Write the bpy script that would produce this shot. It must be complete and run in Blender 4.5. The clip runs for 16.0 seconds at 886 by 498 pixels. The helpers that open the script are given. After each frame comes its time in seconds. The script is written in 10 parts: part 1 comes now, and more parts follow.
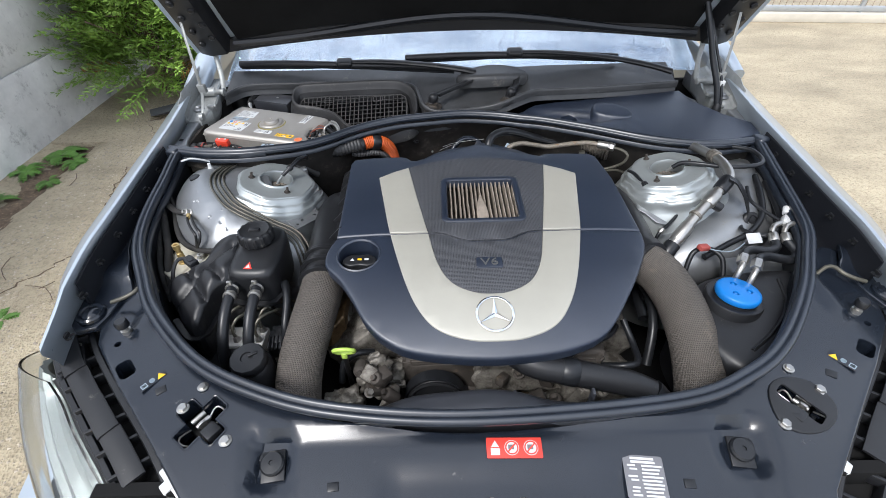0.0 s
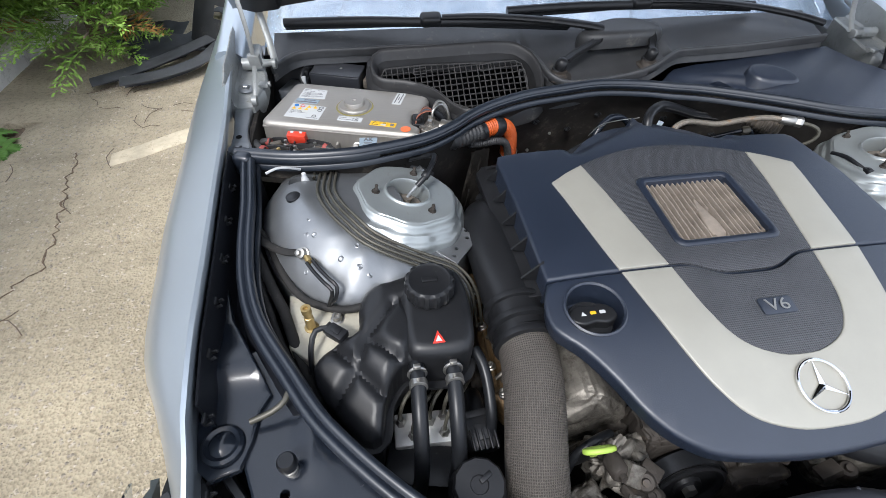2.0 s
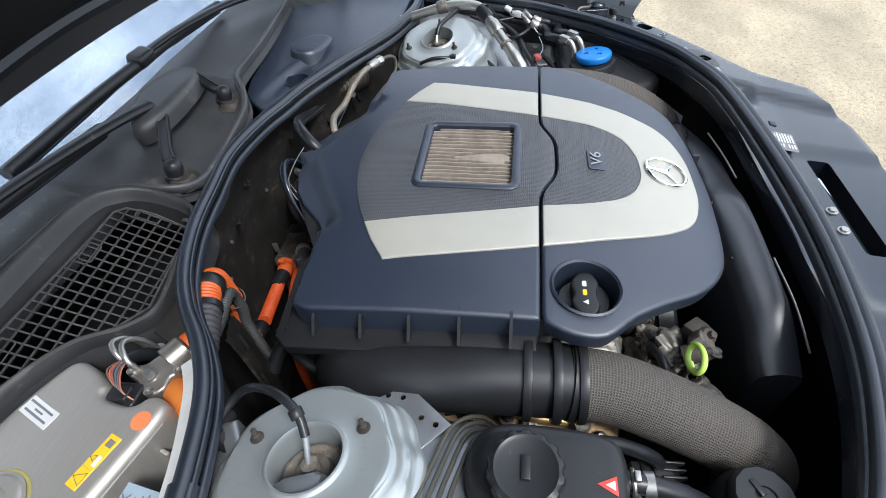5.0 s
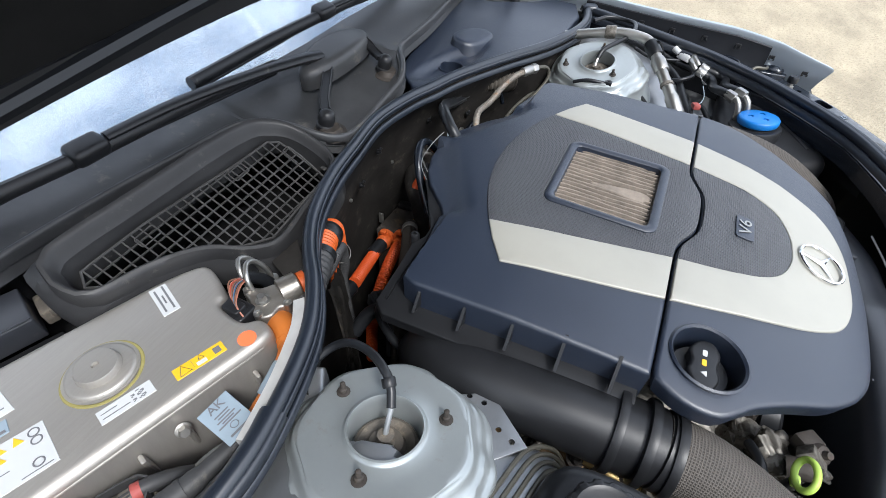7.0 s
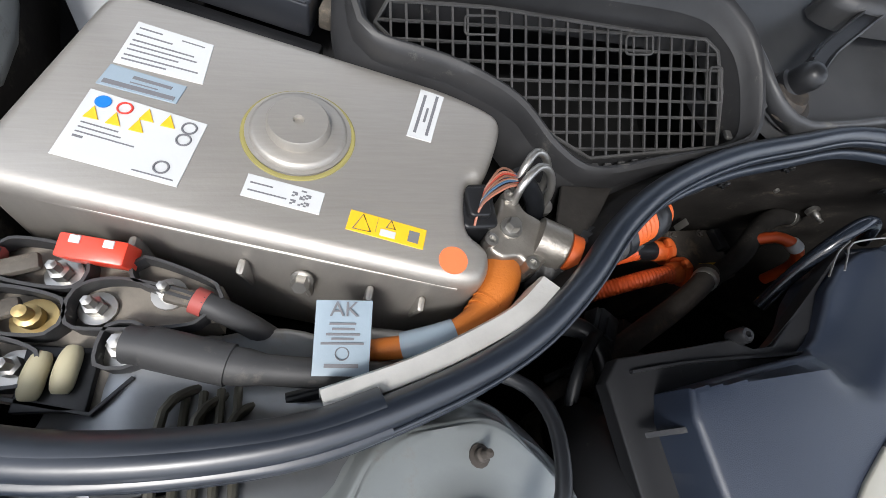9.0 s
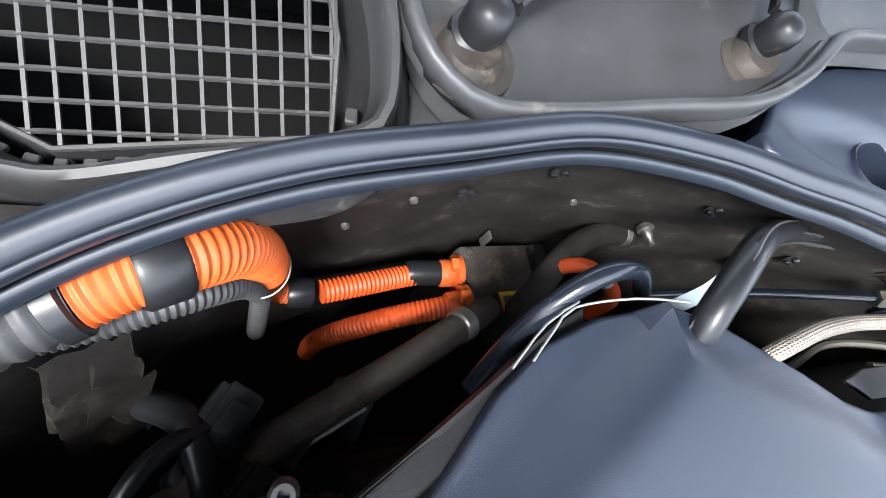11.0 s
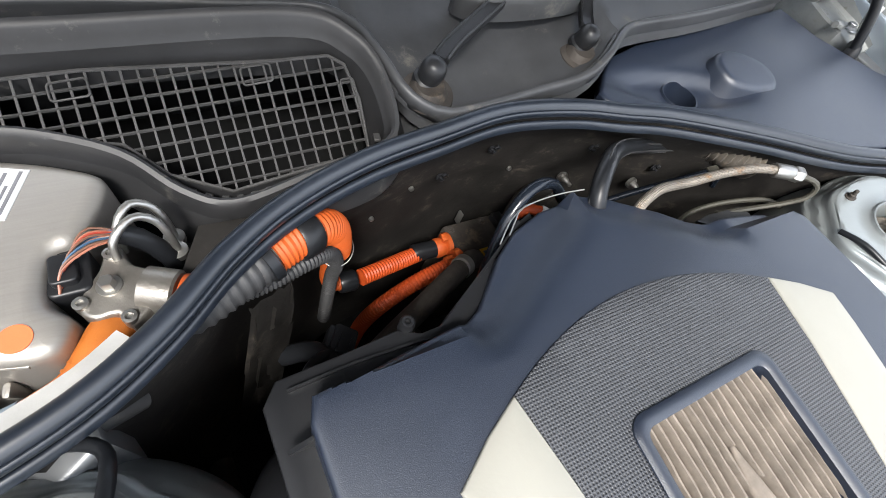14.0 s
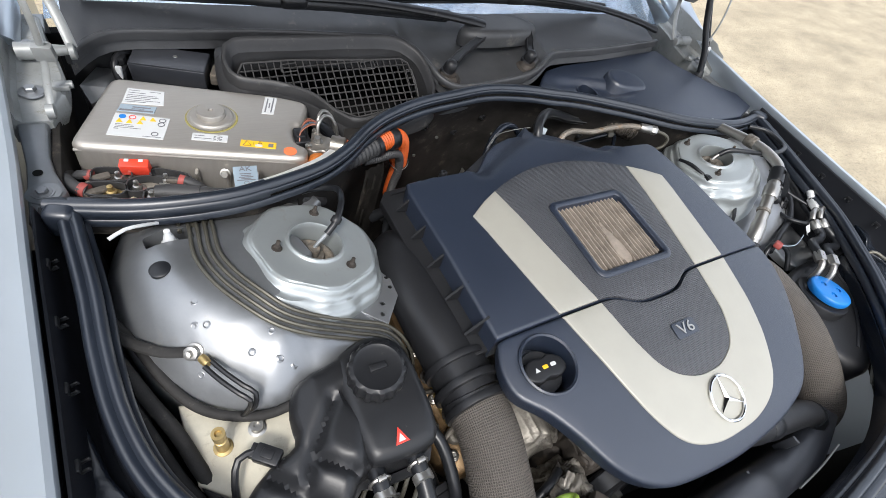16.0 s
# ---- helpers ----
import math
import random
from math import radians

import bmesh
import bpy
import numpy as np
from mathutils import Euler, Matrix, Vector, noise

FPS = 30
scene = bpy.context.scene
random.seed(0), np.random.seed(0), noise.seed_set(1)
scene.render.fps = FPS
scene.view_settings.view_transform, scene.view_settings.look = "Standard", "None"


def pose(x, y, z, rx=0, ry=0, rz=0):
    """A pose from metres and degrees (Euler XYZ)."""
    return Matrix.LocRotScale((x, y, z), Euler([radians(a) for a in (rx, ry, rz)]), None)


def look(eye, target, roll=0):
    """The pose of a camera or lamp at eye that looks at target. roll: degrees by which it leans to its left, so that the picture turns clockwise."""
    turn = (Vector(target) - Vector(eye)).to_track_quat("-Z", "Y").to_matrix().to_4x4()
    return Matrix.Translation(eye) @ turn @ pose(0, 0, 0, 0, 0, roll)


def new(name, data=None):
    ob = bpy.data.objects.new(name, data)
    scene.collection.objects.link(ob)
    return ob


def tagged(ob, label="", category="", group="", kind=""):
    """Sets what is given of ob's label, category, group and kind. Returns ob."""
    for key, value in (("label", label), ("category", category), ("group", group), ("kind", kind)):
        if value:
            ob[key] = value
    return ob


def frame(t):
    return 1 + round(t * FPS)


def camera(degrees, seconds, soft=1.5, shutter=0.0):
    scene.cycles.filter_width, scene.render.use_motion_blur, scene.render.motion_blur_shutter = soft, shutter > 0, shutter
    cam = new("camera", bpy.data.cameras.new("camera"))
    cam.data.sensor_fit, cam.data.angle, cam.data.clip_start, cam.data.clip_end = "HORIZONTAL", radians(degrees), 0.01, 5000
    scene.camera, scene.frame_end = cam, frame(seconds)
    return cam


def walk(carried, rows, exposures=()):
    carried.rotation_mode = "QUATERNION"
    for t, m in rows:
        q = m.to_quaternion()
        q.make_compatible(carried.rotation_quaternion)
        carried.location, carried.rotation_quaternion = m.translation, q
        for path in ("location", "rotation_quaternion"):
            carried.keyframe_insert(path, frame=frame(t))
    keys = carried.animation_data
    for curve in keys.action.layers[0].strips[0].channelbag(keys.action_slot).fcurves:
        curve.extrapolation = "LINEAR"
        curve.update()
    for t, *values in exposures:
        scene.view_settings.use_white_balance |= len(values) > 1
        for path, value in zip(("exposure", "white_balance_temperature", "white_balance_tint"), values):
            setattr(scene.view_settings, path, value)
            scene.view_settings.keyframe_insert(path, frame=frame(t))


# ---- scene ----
cam = camera(88.1, 16.0, 0.6)

PATH = [
    (0, (-0.099, -0.553, 1.62), (-0.082, 0.96, 0.313), -1.1),
    (0.5, (-0.157, -0.525, 1.598), (-0.158, 0.975, 0.276), 0.3),
    (1, (-0.308, -0.475, 1.596), (-0.285, 1.002, 0.248), 0.9),
    (1.5, (-0.44, -0.383, 1.568), (-0.303, 1.06, 0.19), 1.6),
    (2, (-0.543, -0.206, 1.53), (-0.311, 1.16, 0.089), 1.2),
    (2.5, (-0.66, -0.06, 1.517), (-0.079, 1.188, 0.066), 7.1),
    (3, (-0.776, 0.069, 1.509), (0.236, 1.084, 0.114), 2.2),
    (3.5, (-0.762, 0.16, 1.496), (0.407, 1.026, 0.123), -5.3),
    (4, (-0.68, 0.198, 1.484), (0.532, 0.966, 0.091), -11.8),
    (4.5, (-0.652, 0.216, 1.48), (0.646, 0.668, 0.027), -7.5),
    (4.7, (-0.637, 0.227, 1.478), (0.689, 0.545, 0.016), -7.9),
    (6.8, (-0.625, 0.243, 1.455), (0.687, 0.767, 0.039), -5.6),
    (7, (-0.653, 0.304, 1.465), (0.618, 0.901, 0.040), 1.3),
    (7.5, (-0.687, 0.378, 1.441), (0.179, 1.403, -0.042), 1.0),
    (8, (-0.692, 0.455, 1.399), (-0.028, 1.427, -0.217), 9.4),
    (8.5, (-0.673, 0.505, 1.35), (-0.092, 1.313, -0.385), 21.0),
    (9, (-0.582, 0.51, 1.306), (-0.023, 1.28, -0.453), 30.3),
    (9.5, (-0.456, 0.509, 1.237), (0.109, 1.253, -0.532), 35.8),
    (10, (-0.345, 0.547, 1.232), (0.237, 1.29, -0.532), 36.2),
    (10.2, (-0.311, 0.558, 1.227), (0.294, 1.284, -0.536), 37.1),
    (12.3, (-0.146, 0.595, 1.274), (0.471, 1.234, -0.518), 35.4),
    (12.5, (-0.156, 0.595, 1.278), (0.474, 1.249, -0.504), 31.2),
    (13, (-0.189, 0.581, 1.293), (0.496, 1.317, -0.436), 22.3),
    (13.5, (-0.24, 0.531, 1.33), (0.495, 1.327, -0.351), 20.9),
    (14, (-0.336, 0.434, 1.374), (0.455, 1.219, -0.287), 23.7),
    (14.5, (-0.41, 0.329, 1.42), (0.389, 1.193, -0.197), 22.1),
    (15, (-0.491, 0.236, 1.489), (0.352, 1.225, -0.031), 17.9),
    (15.5, (-0.616, 0.146, 1.528), (0.285, 1.133, 0.041), 17.5),
    (16, (-0.64, 0.014, 1.544), (0.255, 1.006, 0.056), 20.1),
]
walk(cam, [(t, look(eye, target, roll)) for t, eye, target, roll in PATH],
     [(0, 0.78, 6020, 10), (1.5, 0.82, 6050, 10), (2, 0.70, 5980, 10), (2.5, 0.74, 6000, 9), (3, 0.57, 6050, 9), (3.5, 0.57, 5900, 9), (4, 0.8, 5880, 9), (4.5, 0.93, 5880, 8), (7, 0.97, 5950, 9), (8, 0.70, 6200, 10), (8.5, 0.60, 6200, 10), (9, 1.0, 6180, 10),
      (9.5, 1.2, 5950, 10), (10, 2.15, 5880, 10), (12.5, 2.5, 6350, 9), (13, 2.25, 6400, 9), (13.5, 2.12, 6350, 9), (14, 1.45, 6280, 9), (15, 1.03, 6380, 10), (16, 0.88, 6220, 10)])

# world and light: bright, thinly clouded daylight
world = bpy.data.worlds.new("sky")
scene.world = world
world.use_nodes = True
wn = world.node_tree.nodes
sky = wn.new("ShaderNodeTexSky")
sky.sky_type, sky.sun_disc = "NISHITA", False
sky.sun_elevation, sky.sun_rotation = radians(52), radians(215)
sky.air_density, sky.dust_density = 1.0, 3.5
wn["Background"].inputs["Strength"].default_value = 0.118
# broken white cloud all over the sky
co = wn.new("ShaderNodeTexCoord")
puff = wn.new("ShaderNodeTexNoise")
puff.inputs["Scale"].default_value, puff.inputs["Detail"].default_value, puff.inputs["Roughness"].default_value = 3.2, 8, 0.6
ramp = wn.new("ShaderNodeMapRange")
ramp.inputs["From Min"].default_value, ramp.inputs["From Max"].default_value, ramp.inputs["To Max"].default_value = 0.30, 0.64, 0.9
cloud = wn.new("ShaderNodeMix")
cloud.data_type = "RGBA"
cloud.inputs["B"].default_value = (11.0, 11.2, 11.6, 1)
link = world.node_tree.links.new
link(co.outputs["Generated"], puff.inputs["Vector"])
link(puff.outputs["Fac"], ramp.inputs["Value"])
link(ramp.outputs[0], cloud.inputs["Factor"])
link(sky.outputs["Color"], cloud.inputs["A"])
link(cloud.outputs["Result"], wn["Background"].inputs["Color"])
sun = new("sun", bpy.data.lights.new("sun", "SUN"))
sun.data.energy, sun.data.angle, sun.data.color = 1.9, radians(13), (1.0, 0.95, 0.88)
sun.matrix_world = look((-2.2, -3.2, 5.2), (0, 0, 0))
scene.view_settings.exposure = 0.0

# ---- materials ----
def mat(name, color, rough=0.5, metal=0.0, tone=0.15, big=6.0, grain=0.1, fine=300.0, coat=0.0, spec=0.5,
        dirt=None, dirt_amount=0.0, dirt_scale=25.0, relief=None, stretch=(1, 1, 1), rnd=0.0):
    """A surface with broad tone changes, fine grain relief and optional dirt; all in metres."""
    m = bpy.data.materials.new(name)
    m.use_nodes = True
    nt = m.node_tree
    n, l = nt.nodes, nt.links
    b = n["Principled BSDF"]
    b.inputs["Metallic"].default_value = metal
    b.inputs["Specular IOR Level"].default_value = spec
    b.inputs["Coat Weight"].default_value = coat
    b.inputs["Coat Roughness"].default_value = 0.08
    tc = n.new("ShaderNodeTexCoord")
    mp = n.new("ShaderNodeMapping")
    mp.inputs["Scale"].default_value = stretch
    l.new(tc.outputs["Object"], mp.inputs["Vector"])
    a = n.new("ShaderNodeTexNoise")
    a.inputs["Scale"].default_value, a.inputs["Detail"].default_value, a.inputs["Roughness"].default_value = big, 8, 0.65
    l.new(mp.outputs[0], a.inputs["Vector"])
    r = n.new("ShaderNodeMapRange")
    r.inputs["From Min"].default_value, r.inputs["From Max"].default_value = 0.3, 0.7
    r.inputs["To Min"].default_value, r.inputs["To Max"].default_value = 1 - tone, 1 + tone
    l.new(a.outputs["Fac"], r.inputs["Value"])
    mul = n.new("ShaderNodeMix")
    mul.data_type, mul.blend_type = "RGBA", "MULTIPLY"
    mul.inputs["Factor"].default_value = 1.0
    mul.inputs["A"].default_value = (*color, 1)
    l.new(r.outputs[0], mul.inputs["B"])
    out = mul.outputs["Result"]
    if rnd:
        oi = n.new("ShaderNodeObjectInfo")
        rr = n.new("ShaderNodeMapRange")
        rr.inputs["To Min"].default_value, rr.inputs["To Max"].default_value = 1 - rnd, 1 + rnd
        l.new(oi.outputs["Random"], rr.inputs["Value"])
        m2 = n.new("ShaderNodeMix")
        m2.data_type, m2.blend_type = "RGBA", "MULTIPLY"
        m2.inputs["Factor"].default_value = 1.0
        l.new(out, m2.inputs["A"])
        l.new(rr.outputs[0], m2.inputs["B"])
        out = m2.outputs["Result"]
    rv = n.new("ShaderNodeMapRange")
    rv.inputs["To Min"].default_value, rv.inputs["To Max"].default_value = max(rough - 0.08, 0.02), min(rough + 0.1, 1)
    l.new(a.outputs["Fac"], rv.inputs["Value"])
    rough_out = rv.outputs[0]
    if dirt is not None:
        d = n.new("ShaderNodeTexNoise")
        d.inputs["Scale"].default_value, d.inputs["Detail"].default_value, d.inputs["Roughness"].default_value = dirt_scale, 10, 0.75
        l.new(tc.outputs["Object"], d.inputs["Vector"])
        dr = n.new("ShaderNodeMapRange")
        dr.inputs["From Min"].default_value, dr.inputs["From Max"].default_value = 0.68 - 0.4 * dirt_amount, 0.86 - 0.4 * dirt_amount
        dr.inputs["To Max"].default_value = 0.85
        l.new(d.outputs["Fac"], dr.inputs["Value"])
        mx = n.new("ShaderNodeMix")
        mx.data_type = "RGBA"
        l.new(dr.outputs[0], mx.inputs["Factor"])
        l.new(out, mx.inputs["A"])
        mx.inputs["B"].default_value = (*dirt, 1)
        out = mx.outputs["Result"]
        mr = n.new("ShaderNodeMix")
        l.new(dr.outputs[0], mr.inputs["Factor"])
        l.new(rough_out, mr.inputs["A"])
        mr.inputs["B"].default_value = 0.85
        rough_out = mr.outputs["Result"]
    l.new(out, b.inputs["Base Color"])
    l.new(rough_out, b.inputs["Roughness"])
    f = n.new("ShaderNodeTexNoise")
    f.inputs["Scale"].default_value, f.inputs["Detail"].default_value = fine, 4
    l.new(tc.outputs["Object"], f.inputs["Vector"])
    bump = n.new("ShaderNodeBump")
    bump.inputs["Strength"].default_value, bump.inputs["Distance"].default_value = grain, 0.001
    l.new(f.outputs["Fac"], bump.inputs["Height"])
    last = bump
    if relief:
        kind, size, depth = relief
        b2 = n.new("ShaderNodeBump")
        b2.inputs["Strength"].default_value, b2.inputs["Distance"].default_value = 1.0, depth
        if kind in ("weave", "dots"):
            w = []
            for ax in ("X", "Y") if kind == "weave" else ("X", "Y"):
                t = n.new("ShaderNodeTexWave")
                t.wave_type, t.bands_direction = "BANDS", ax
                t.inputs["Scale"].default_value = 0.314 / size
                t.inputs["Distortion"].default_value = 0.6 if kind == "weave" else 0.0
                t.inputs["Detail Scale"].default_value = 3.0
                l.new(tc.outputs["UV" if kind == "weave" else "Object"], t.inputs["Vector"])
                w.append(t)
            mm = n.new("ShaderNodeMath")
            mm.operation = "MULTIPLY" if kind == "dots" else "MAXIMUM"
            l.new(w[0].outputs["Fac"], mm.inputs[0])
            l.new(w[1].outputs["Fac"], mm.inputs[1])
            l.new(mm.outputs[0], b2.inputs["Height"])
            # crevice shade of weave and perforations is multiplied into the base colour
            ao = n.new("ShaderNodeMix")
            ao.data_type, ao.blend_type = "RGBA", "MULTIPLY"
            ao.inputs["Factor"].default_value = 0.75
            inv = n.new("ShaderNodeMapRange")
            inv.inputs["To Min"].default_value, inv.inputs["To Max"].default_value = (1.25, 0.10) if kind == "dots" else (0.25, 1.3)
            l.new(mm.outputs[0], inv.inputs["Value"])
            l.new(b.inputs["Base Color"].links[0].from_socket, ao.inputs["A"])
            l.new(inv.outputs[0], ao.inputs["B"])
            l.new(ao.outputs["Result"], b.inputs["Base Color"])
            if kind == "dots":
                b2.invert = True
        else:
            v = n.new("ShaderNodeTexVoronoi") if kind == "cells" else n.new("ShaderNodeTexNoise")
            v.inputs["Scale"].default_value = 1 / size
            l.new(tc.outputs["Object"], v.inputs["Vector"])
            l.new(v.outputs["Distance" if kind == "cells" else "Fac"], b2.inputs["Height"])
        l.new(bump.outputs[0], b2.inputs["Normal"])
        last = b2
    l.new(last.outputs[0], b.inputs["Normal"])
    return m


APRON = mat("apron_plastic", (0.009, 0.010, 0.013), 0.42, tone=0.2, grain=0.08, fine=900, dirt=(0.10, 0.095, 0.09), dirt_amount=0.1, spec=0.35)
SHELF = mat("primed_steel", (0.50, 0.47, 0.38), 0.5, 0.1, tone=0.2, big=14, grain=0.2, fine=160, dirt=(0.20, 0.16, 0.11), dirt_amount=0.3, dirt_scale=30)
SATIN = mat("satin_case", (0.030, 0.032, 0.038), 0.36, tone=0.2, grain=0.05, fine=700, dirt=(0.12, 0.11, 0.10), dirt_amount=0.15, spec=0.7)
ALLOY = mat("milled_aluminium", (0.62, 0.61, 0.58), 0.42, 0.35, tone=0.1, big=30, grain=0.15, fine=400, dirt=(0.30, 0.26, 0.2), dirt_amount=0.12, dirt_scale=50)
TAPE = mat("cloth_tape", (0.030, 0.029, 0.028), 0.7, tone=0.3, big=20, grain=0.4, fine=350, dirt=(0.16, 0.14, 0.12), dirt_amount=0.25, dirt_scale=40, spec=0.2)
BLACK = mat("black_plastic", (0.013, 0.0135, 0.015), 0.38, tone=0.2, grain=0.08, fine=1200, dirt=(0.16, 0.15, 0.13), dirt_amount=0.12, spec=0.4)
COVER = mat("cover_plastic", (0.013, 0.019, 0.034), 0.40, tone=0.15, grain=0.25, fine=1300, spec=0.9, dirt=(0.055, 0.058, 0.065), dirt_amount=0.06, dirt_scale=12)
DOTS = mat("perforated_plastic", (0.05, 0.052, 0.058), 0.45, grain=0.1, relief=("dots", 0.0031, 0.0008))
CHAMPAGNE = mat("champagne_lacquer", (0.37, 0.358, 0.31), 0.46, 0.25, tone=0.06, grain=0.08, coat=0.06)
PANEL = mat("painted_panel", (0.009, 0.012, 0.018), 0.20, tone=0.15, grain=0.06, fine=700, dirt=(0.13, 0.125, 0.12), dirt_amount=0.1, spec=0.6)
RUBBER = mat("rubber", (0.011, 0.012, 0.014), 0.34, tone=0.2, big=15, grain=0.06, fine=400, dirt=(0.12, 0.115, 0.11), dirt_amount=0.08, dirt_scale=30, spec=0.4)
FELT = mat("firewall_felt", (0.024, 0.022, 0.020), 0.75, tone=0.5, big=14, grain=0.25, fine=200, dirt=(0.12, 0.10, 0.08), dirt_amount=0.3, dirt_scale=14, spec=0.15)
PAINT = mat("silver_paint", (0.42, 0.47, 0.52), 0.3, 0.6, tone=0.03, grain=0.03, fine=2500, coat=0.6)
INNER = mat("inner_silver_paint", (0.27, 0.28, 0.29), 0.40, 0.75, tone=0.16, grain=0.12, fine=120, dirt=(0.30, 0.27, 0.22), dirt_amount=0.22, dirt_scale=18)
TOWER = mat("tower_paint", (0.34, 0.365, 0.365), 0.34, 0.55, tone=0.08, grain=0.1, fine=150, dirt=(0.30, 0.27, 0.22), dirt_amount=0.2, dirt_scale=30)
STEEL = mat("brushed_steel", (0.39, 0.368, 0.335), 0.46, 0.65, tone=0.06, big=30, grain=0.1, fine=400, stretch=(1, 14, 1), dirt=(0.33, 0.29, 0.22), dirt_amount=0.08)
ZINC = mat("zinc", (0.42, 0.41, 0.385), 0.35, 0.9, tone=0.15, grain=0.1)
BRASS = mat("yellow_zinc", (0.48, 0.36, 0.16), 0.4, 0.8, tone=0.25, grain=0.1)
CAST = mat("cast_aluminium", (0.22, 0.205, 0.18), 0.5, 0.6, tone=0.45, big=24, grain=0.6, fine=220, dirt=(0.035, 0.028, 0.02), dirt_amount=0.55, dirt_scale=26, spec=0.4)
GRIME = mat("grimy_metal", (0.055, 0.048, 0.042), 0.6, 0.3, tone=0.5, big=14, grain=0.6, fine=180, dirt=(0.20, 0.15, 0.10), dirt_amount=0.3, dirt_scale=18, spec=0.25)
# near-black stand-in for the shade of deep places and holes; also black parts
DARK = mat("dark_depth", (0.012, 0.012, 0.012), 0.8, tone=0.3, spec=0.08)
ORANGE = mat("orange_sleeve", (0.48, 0.085, 0.012), 0.55, tone=0.12, grain=0.15)
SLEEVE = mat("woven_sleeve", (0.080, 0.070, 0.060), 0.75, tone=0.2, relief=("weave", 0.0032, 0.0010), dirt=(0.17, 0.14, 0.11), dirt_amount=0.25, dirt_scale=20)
CHROME = mat("chrome", (0.82, 0.83, 0.84), 0.08, 1.0, tone=0.02, grain=0.0)
WHITE = mat("white_label", (0.52, 0.53, 0.53), 0.45, tone=0.04, grain=0.05)
INK = mat("label_ink", (0.14, 0.14, 0.15), 0.6, tone=0.1)
GREYTAG = mat("grey_tag", (0.25, 0.31, 0.36), 0.4, tone=0.05)
YELLOW = mat("yellow_label", (0.74, 0.44, 0.015), 0.45, tone=0.05)
RED = mat("red_label", (0.62, 0.045, 0.03), 0.4, tone=0.06)
BLUE = mat("blue_cap", (0.010, 0.16, 0.50), 0.42, tone=0.06, grain=0.15)
PAPER = mat("filter_paper", (0.225, 0.190, 0.155), 0.85, tone=0.3, big=40, grain=0.3, fine=500, dirt=(0.11, 0.085, 0.065), dirt_amount=0.2, dirt_scale=60)
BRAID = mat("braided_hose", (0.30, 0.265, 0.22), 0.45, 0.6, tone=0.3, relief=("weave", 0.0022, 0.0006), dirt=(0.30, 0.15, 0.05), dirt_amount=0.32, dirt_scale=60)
LINE = mat("brake_line_coat", (0.095, 0.090, 0.072), 0.42, 0.4, tone=0.2, grain=0.1)
DUSTY = mat("dusty_plastic", (0.095, 0.083, 0.068), 0.72, tone=0.4, big=25, grain=0.4, dirt=(0.26, 0.21, 0.15), dirt_amount=0.35, dirt_scale=45)
GREEN = mat("lime_plastic", (0.42, 0.60, 0.10), 0.4, tone=0.08)
MATTED = mat("dusty_cowl", (0.042, 0.043, 0.045), 0.42, tone=0.35, big=9, grain=0.06, fine=900, dirt=(0.20, 0.185, 0.155), dirt_amount=0.24, dirt_scale=16, spec=0.45)
RIMM = mat("dusty_rim_rubber", (0.024, 0.024, 0.025), 0.45, tone=0.3, big=14, grain=0.06, fine=700, dirt=(0.16, 0.15, 0.13), dirt_amount=0.2, dirt_scale=22, spec=0.4)
CONCRETE = mat("yard_concrete", (0.36, 0.305, 0.21), 0.9, tone=0.30, big=2.2, grain=1.0, fine=70, stretch=(0.6, 1.2, 1), dirt=(0.17, 0.135, 0.085), dirt_amount=0.46, dirt_scale=42, relief=("cells", 0.011, 0.006))
WALLM = mat("wall_render", (0.56, 0.55, 0.525), 0.9, tone=0.25, big=2.2, grain=1.0, fine=45, dirt=(0.17, 0.165, 0.15), dirt_amount=0.33, dirt_scale=12)
SOIL = mat("soil", (0.12, 0.085, 0.055), 0.95, tone=0.4, big=30, grain=1, fine=60, dirt=(0.30, 0.22, 0.14), dirt_amount=0.35, dirt_scale=60)
LEAF = mat("conifer_green", (0.20, 0.33, 0.05), 0.6, tone=0.35, big=5, rnd=0.3)
LEAF2 = mat("weed_green", (0.09, 0.19, 0.03), 0.6, tone=0.3, big=9)
BARK = mat("bark", (0.12, 0.085, 0.06), 0.9, tone=0.3, grain=1, fine=60)
GRID = mat("dusty_mesh_plastic", (0.045, 0.044, 0.043), 0.55, tone=0.3, big=20, grain=0.2, dirt=(0.26, 0.24, 0.21), dirt_amount=0.25, dirt_scale=30)
GALV = mat("galvanised", (0.42, 0.44, 0.45), 0.45, 0.7, tone=0.12)


def glass(name, tint, rough=0.02):
    m = bpy.data.materials.new(name)
    m.use_nodes = True
    b = m.node_tree.nodes["Principled BSDF"]
    b.inputs["Base Color"].default_value = (*tint, 1)
    b.inputs["Roughness"].default_value = rough
    b.inputs["Transmission Weight"].default_value = 1.0
    b.inputs["IOR"].default_value = 1.5
    return m


GLASS = glass("windscreen_glass", (0.75, 0.82, 0.82))
gn = GLASS.node_tree
coat = gn.nodes.new("ShaderNodeBsdfGlossy")
coat.inputs["Color"].default_value, coat.inputs["Roughness"].default_value = (0.80, 0.88, 0.98, 1), 0.03
blend = gn.nodes.new("ShaderNodeMixShader")
blend.inputs[0].default_value = 0.55
gn.links.new(gn.nodes["Principled BSDF"].outputs[0], blend.inputs[1])
gn.links.new(coat.outputs[0], blend.inputs[2])
gn.links.new(blend.outputs[0], gn.nodes["Material Output"].inputs["Surface"])
LENS = glass("lamp_lens", (0.93, 0.95, 0.95), 0.05)
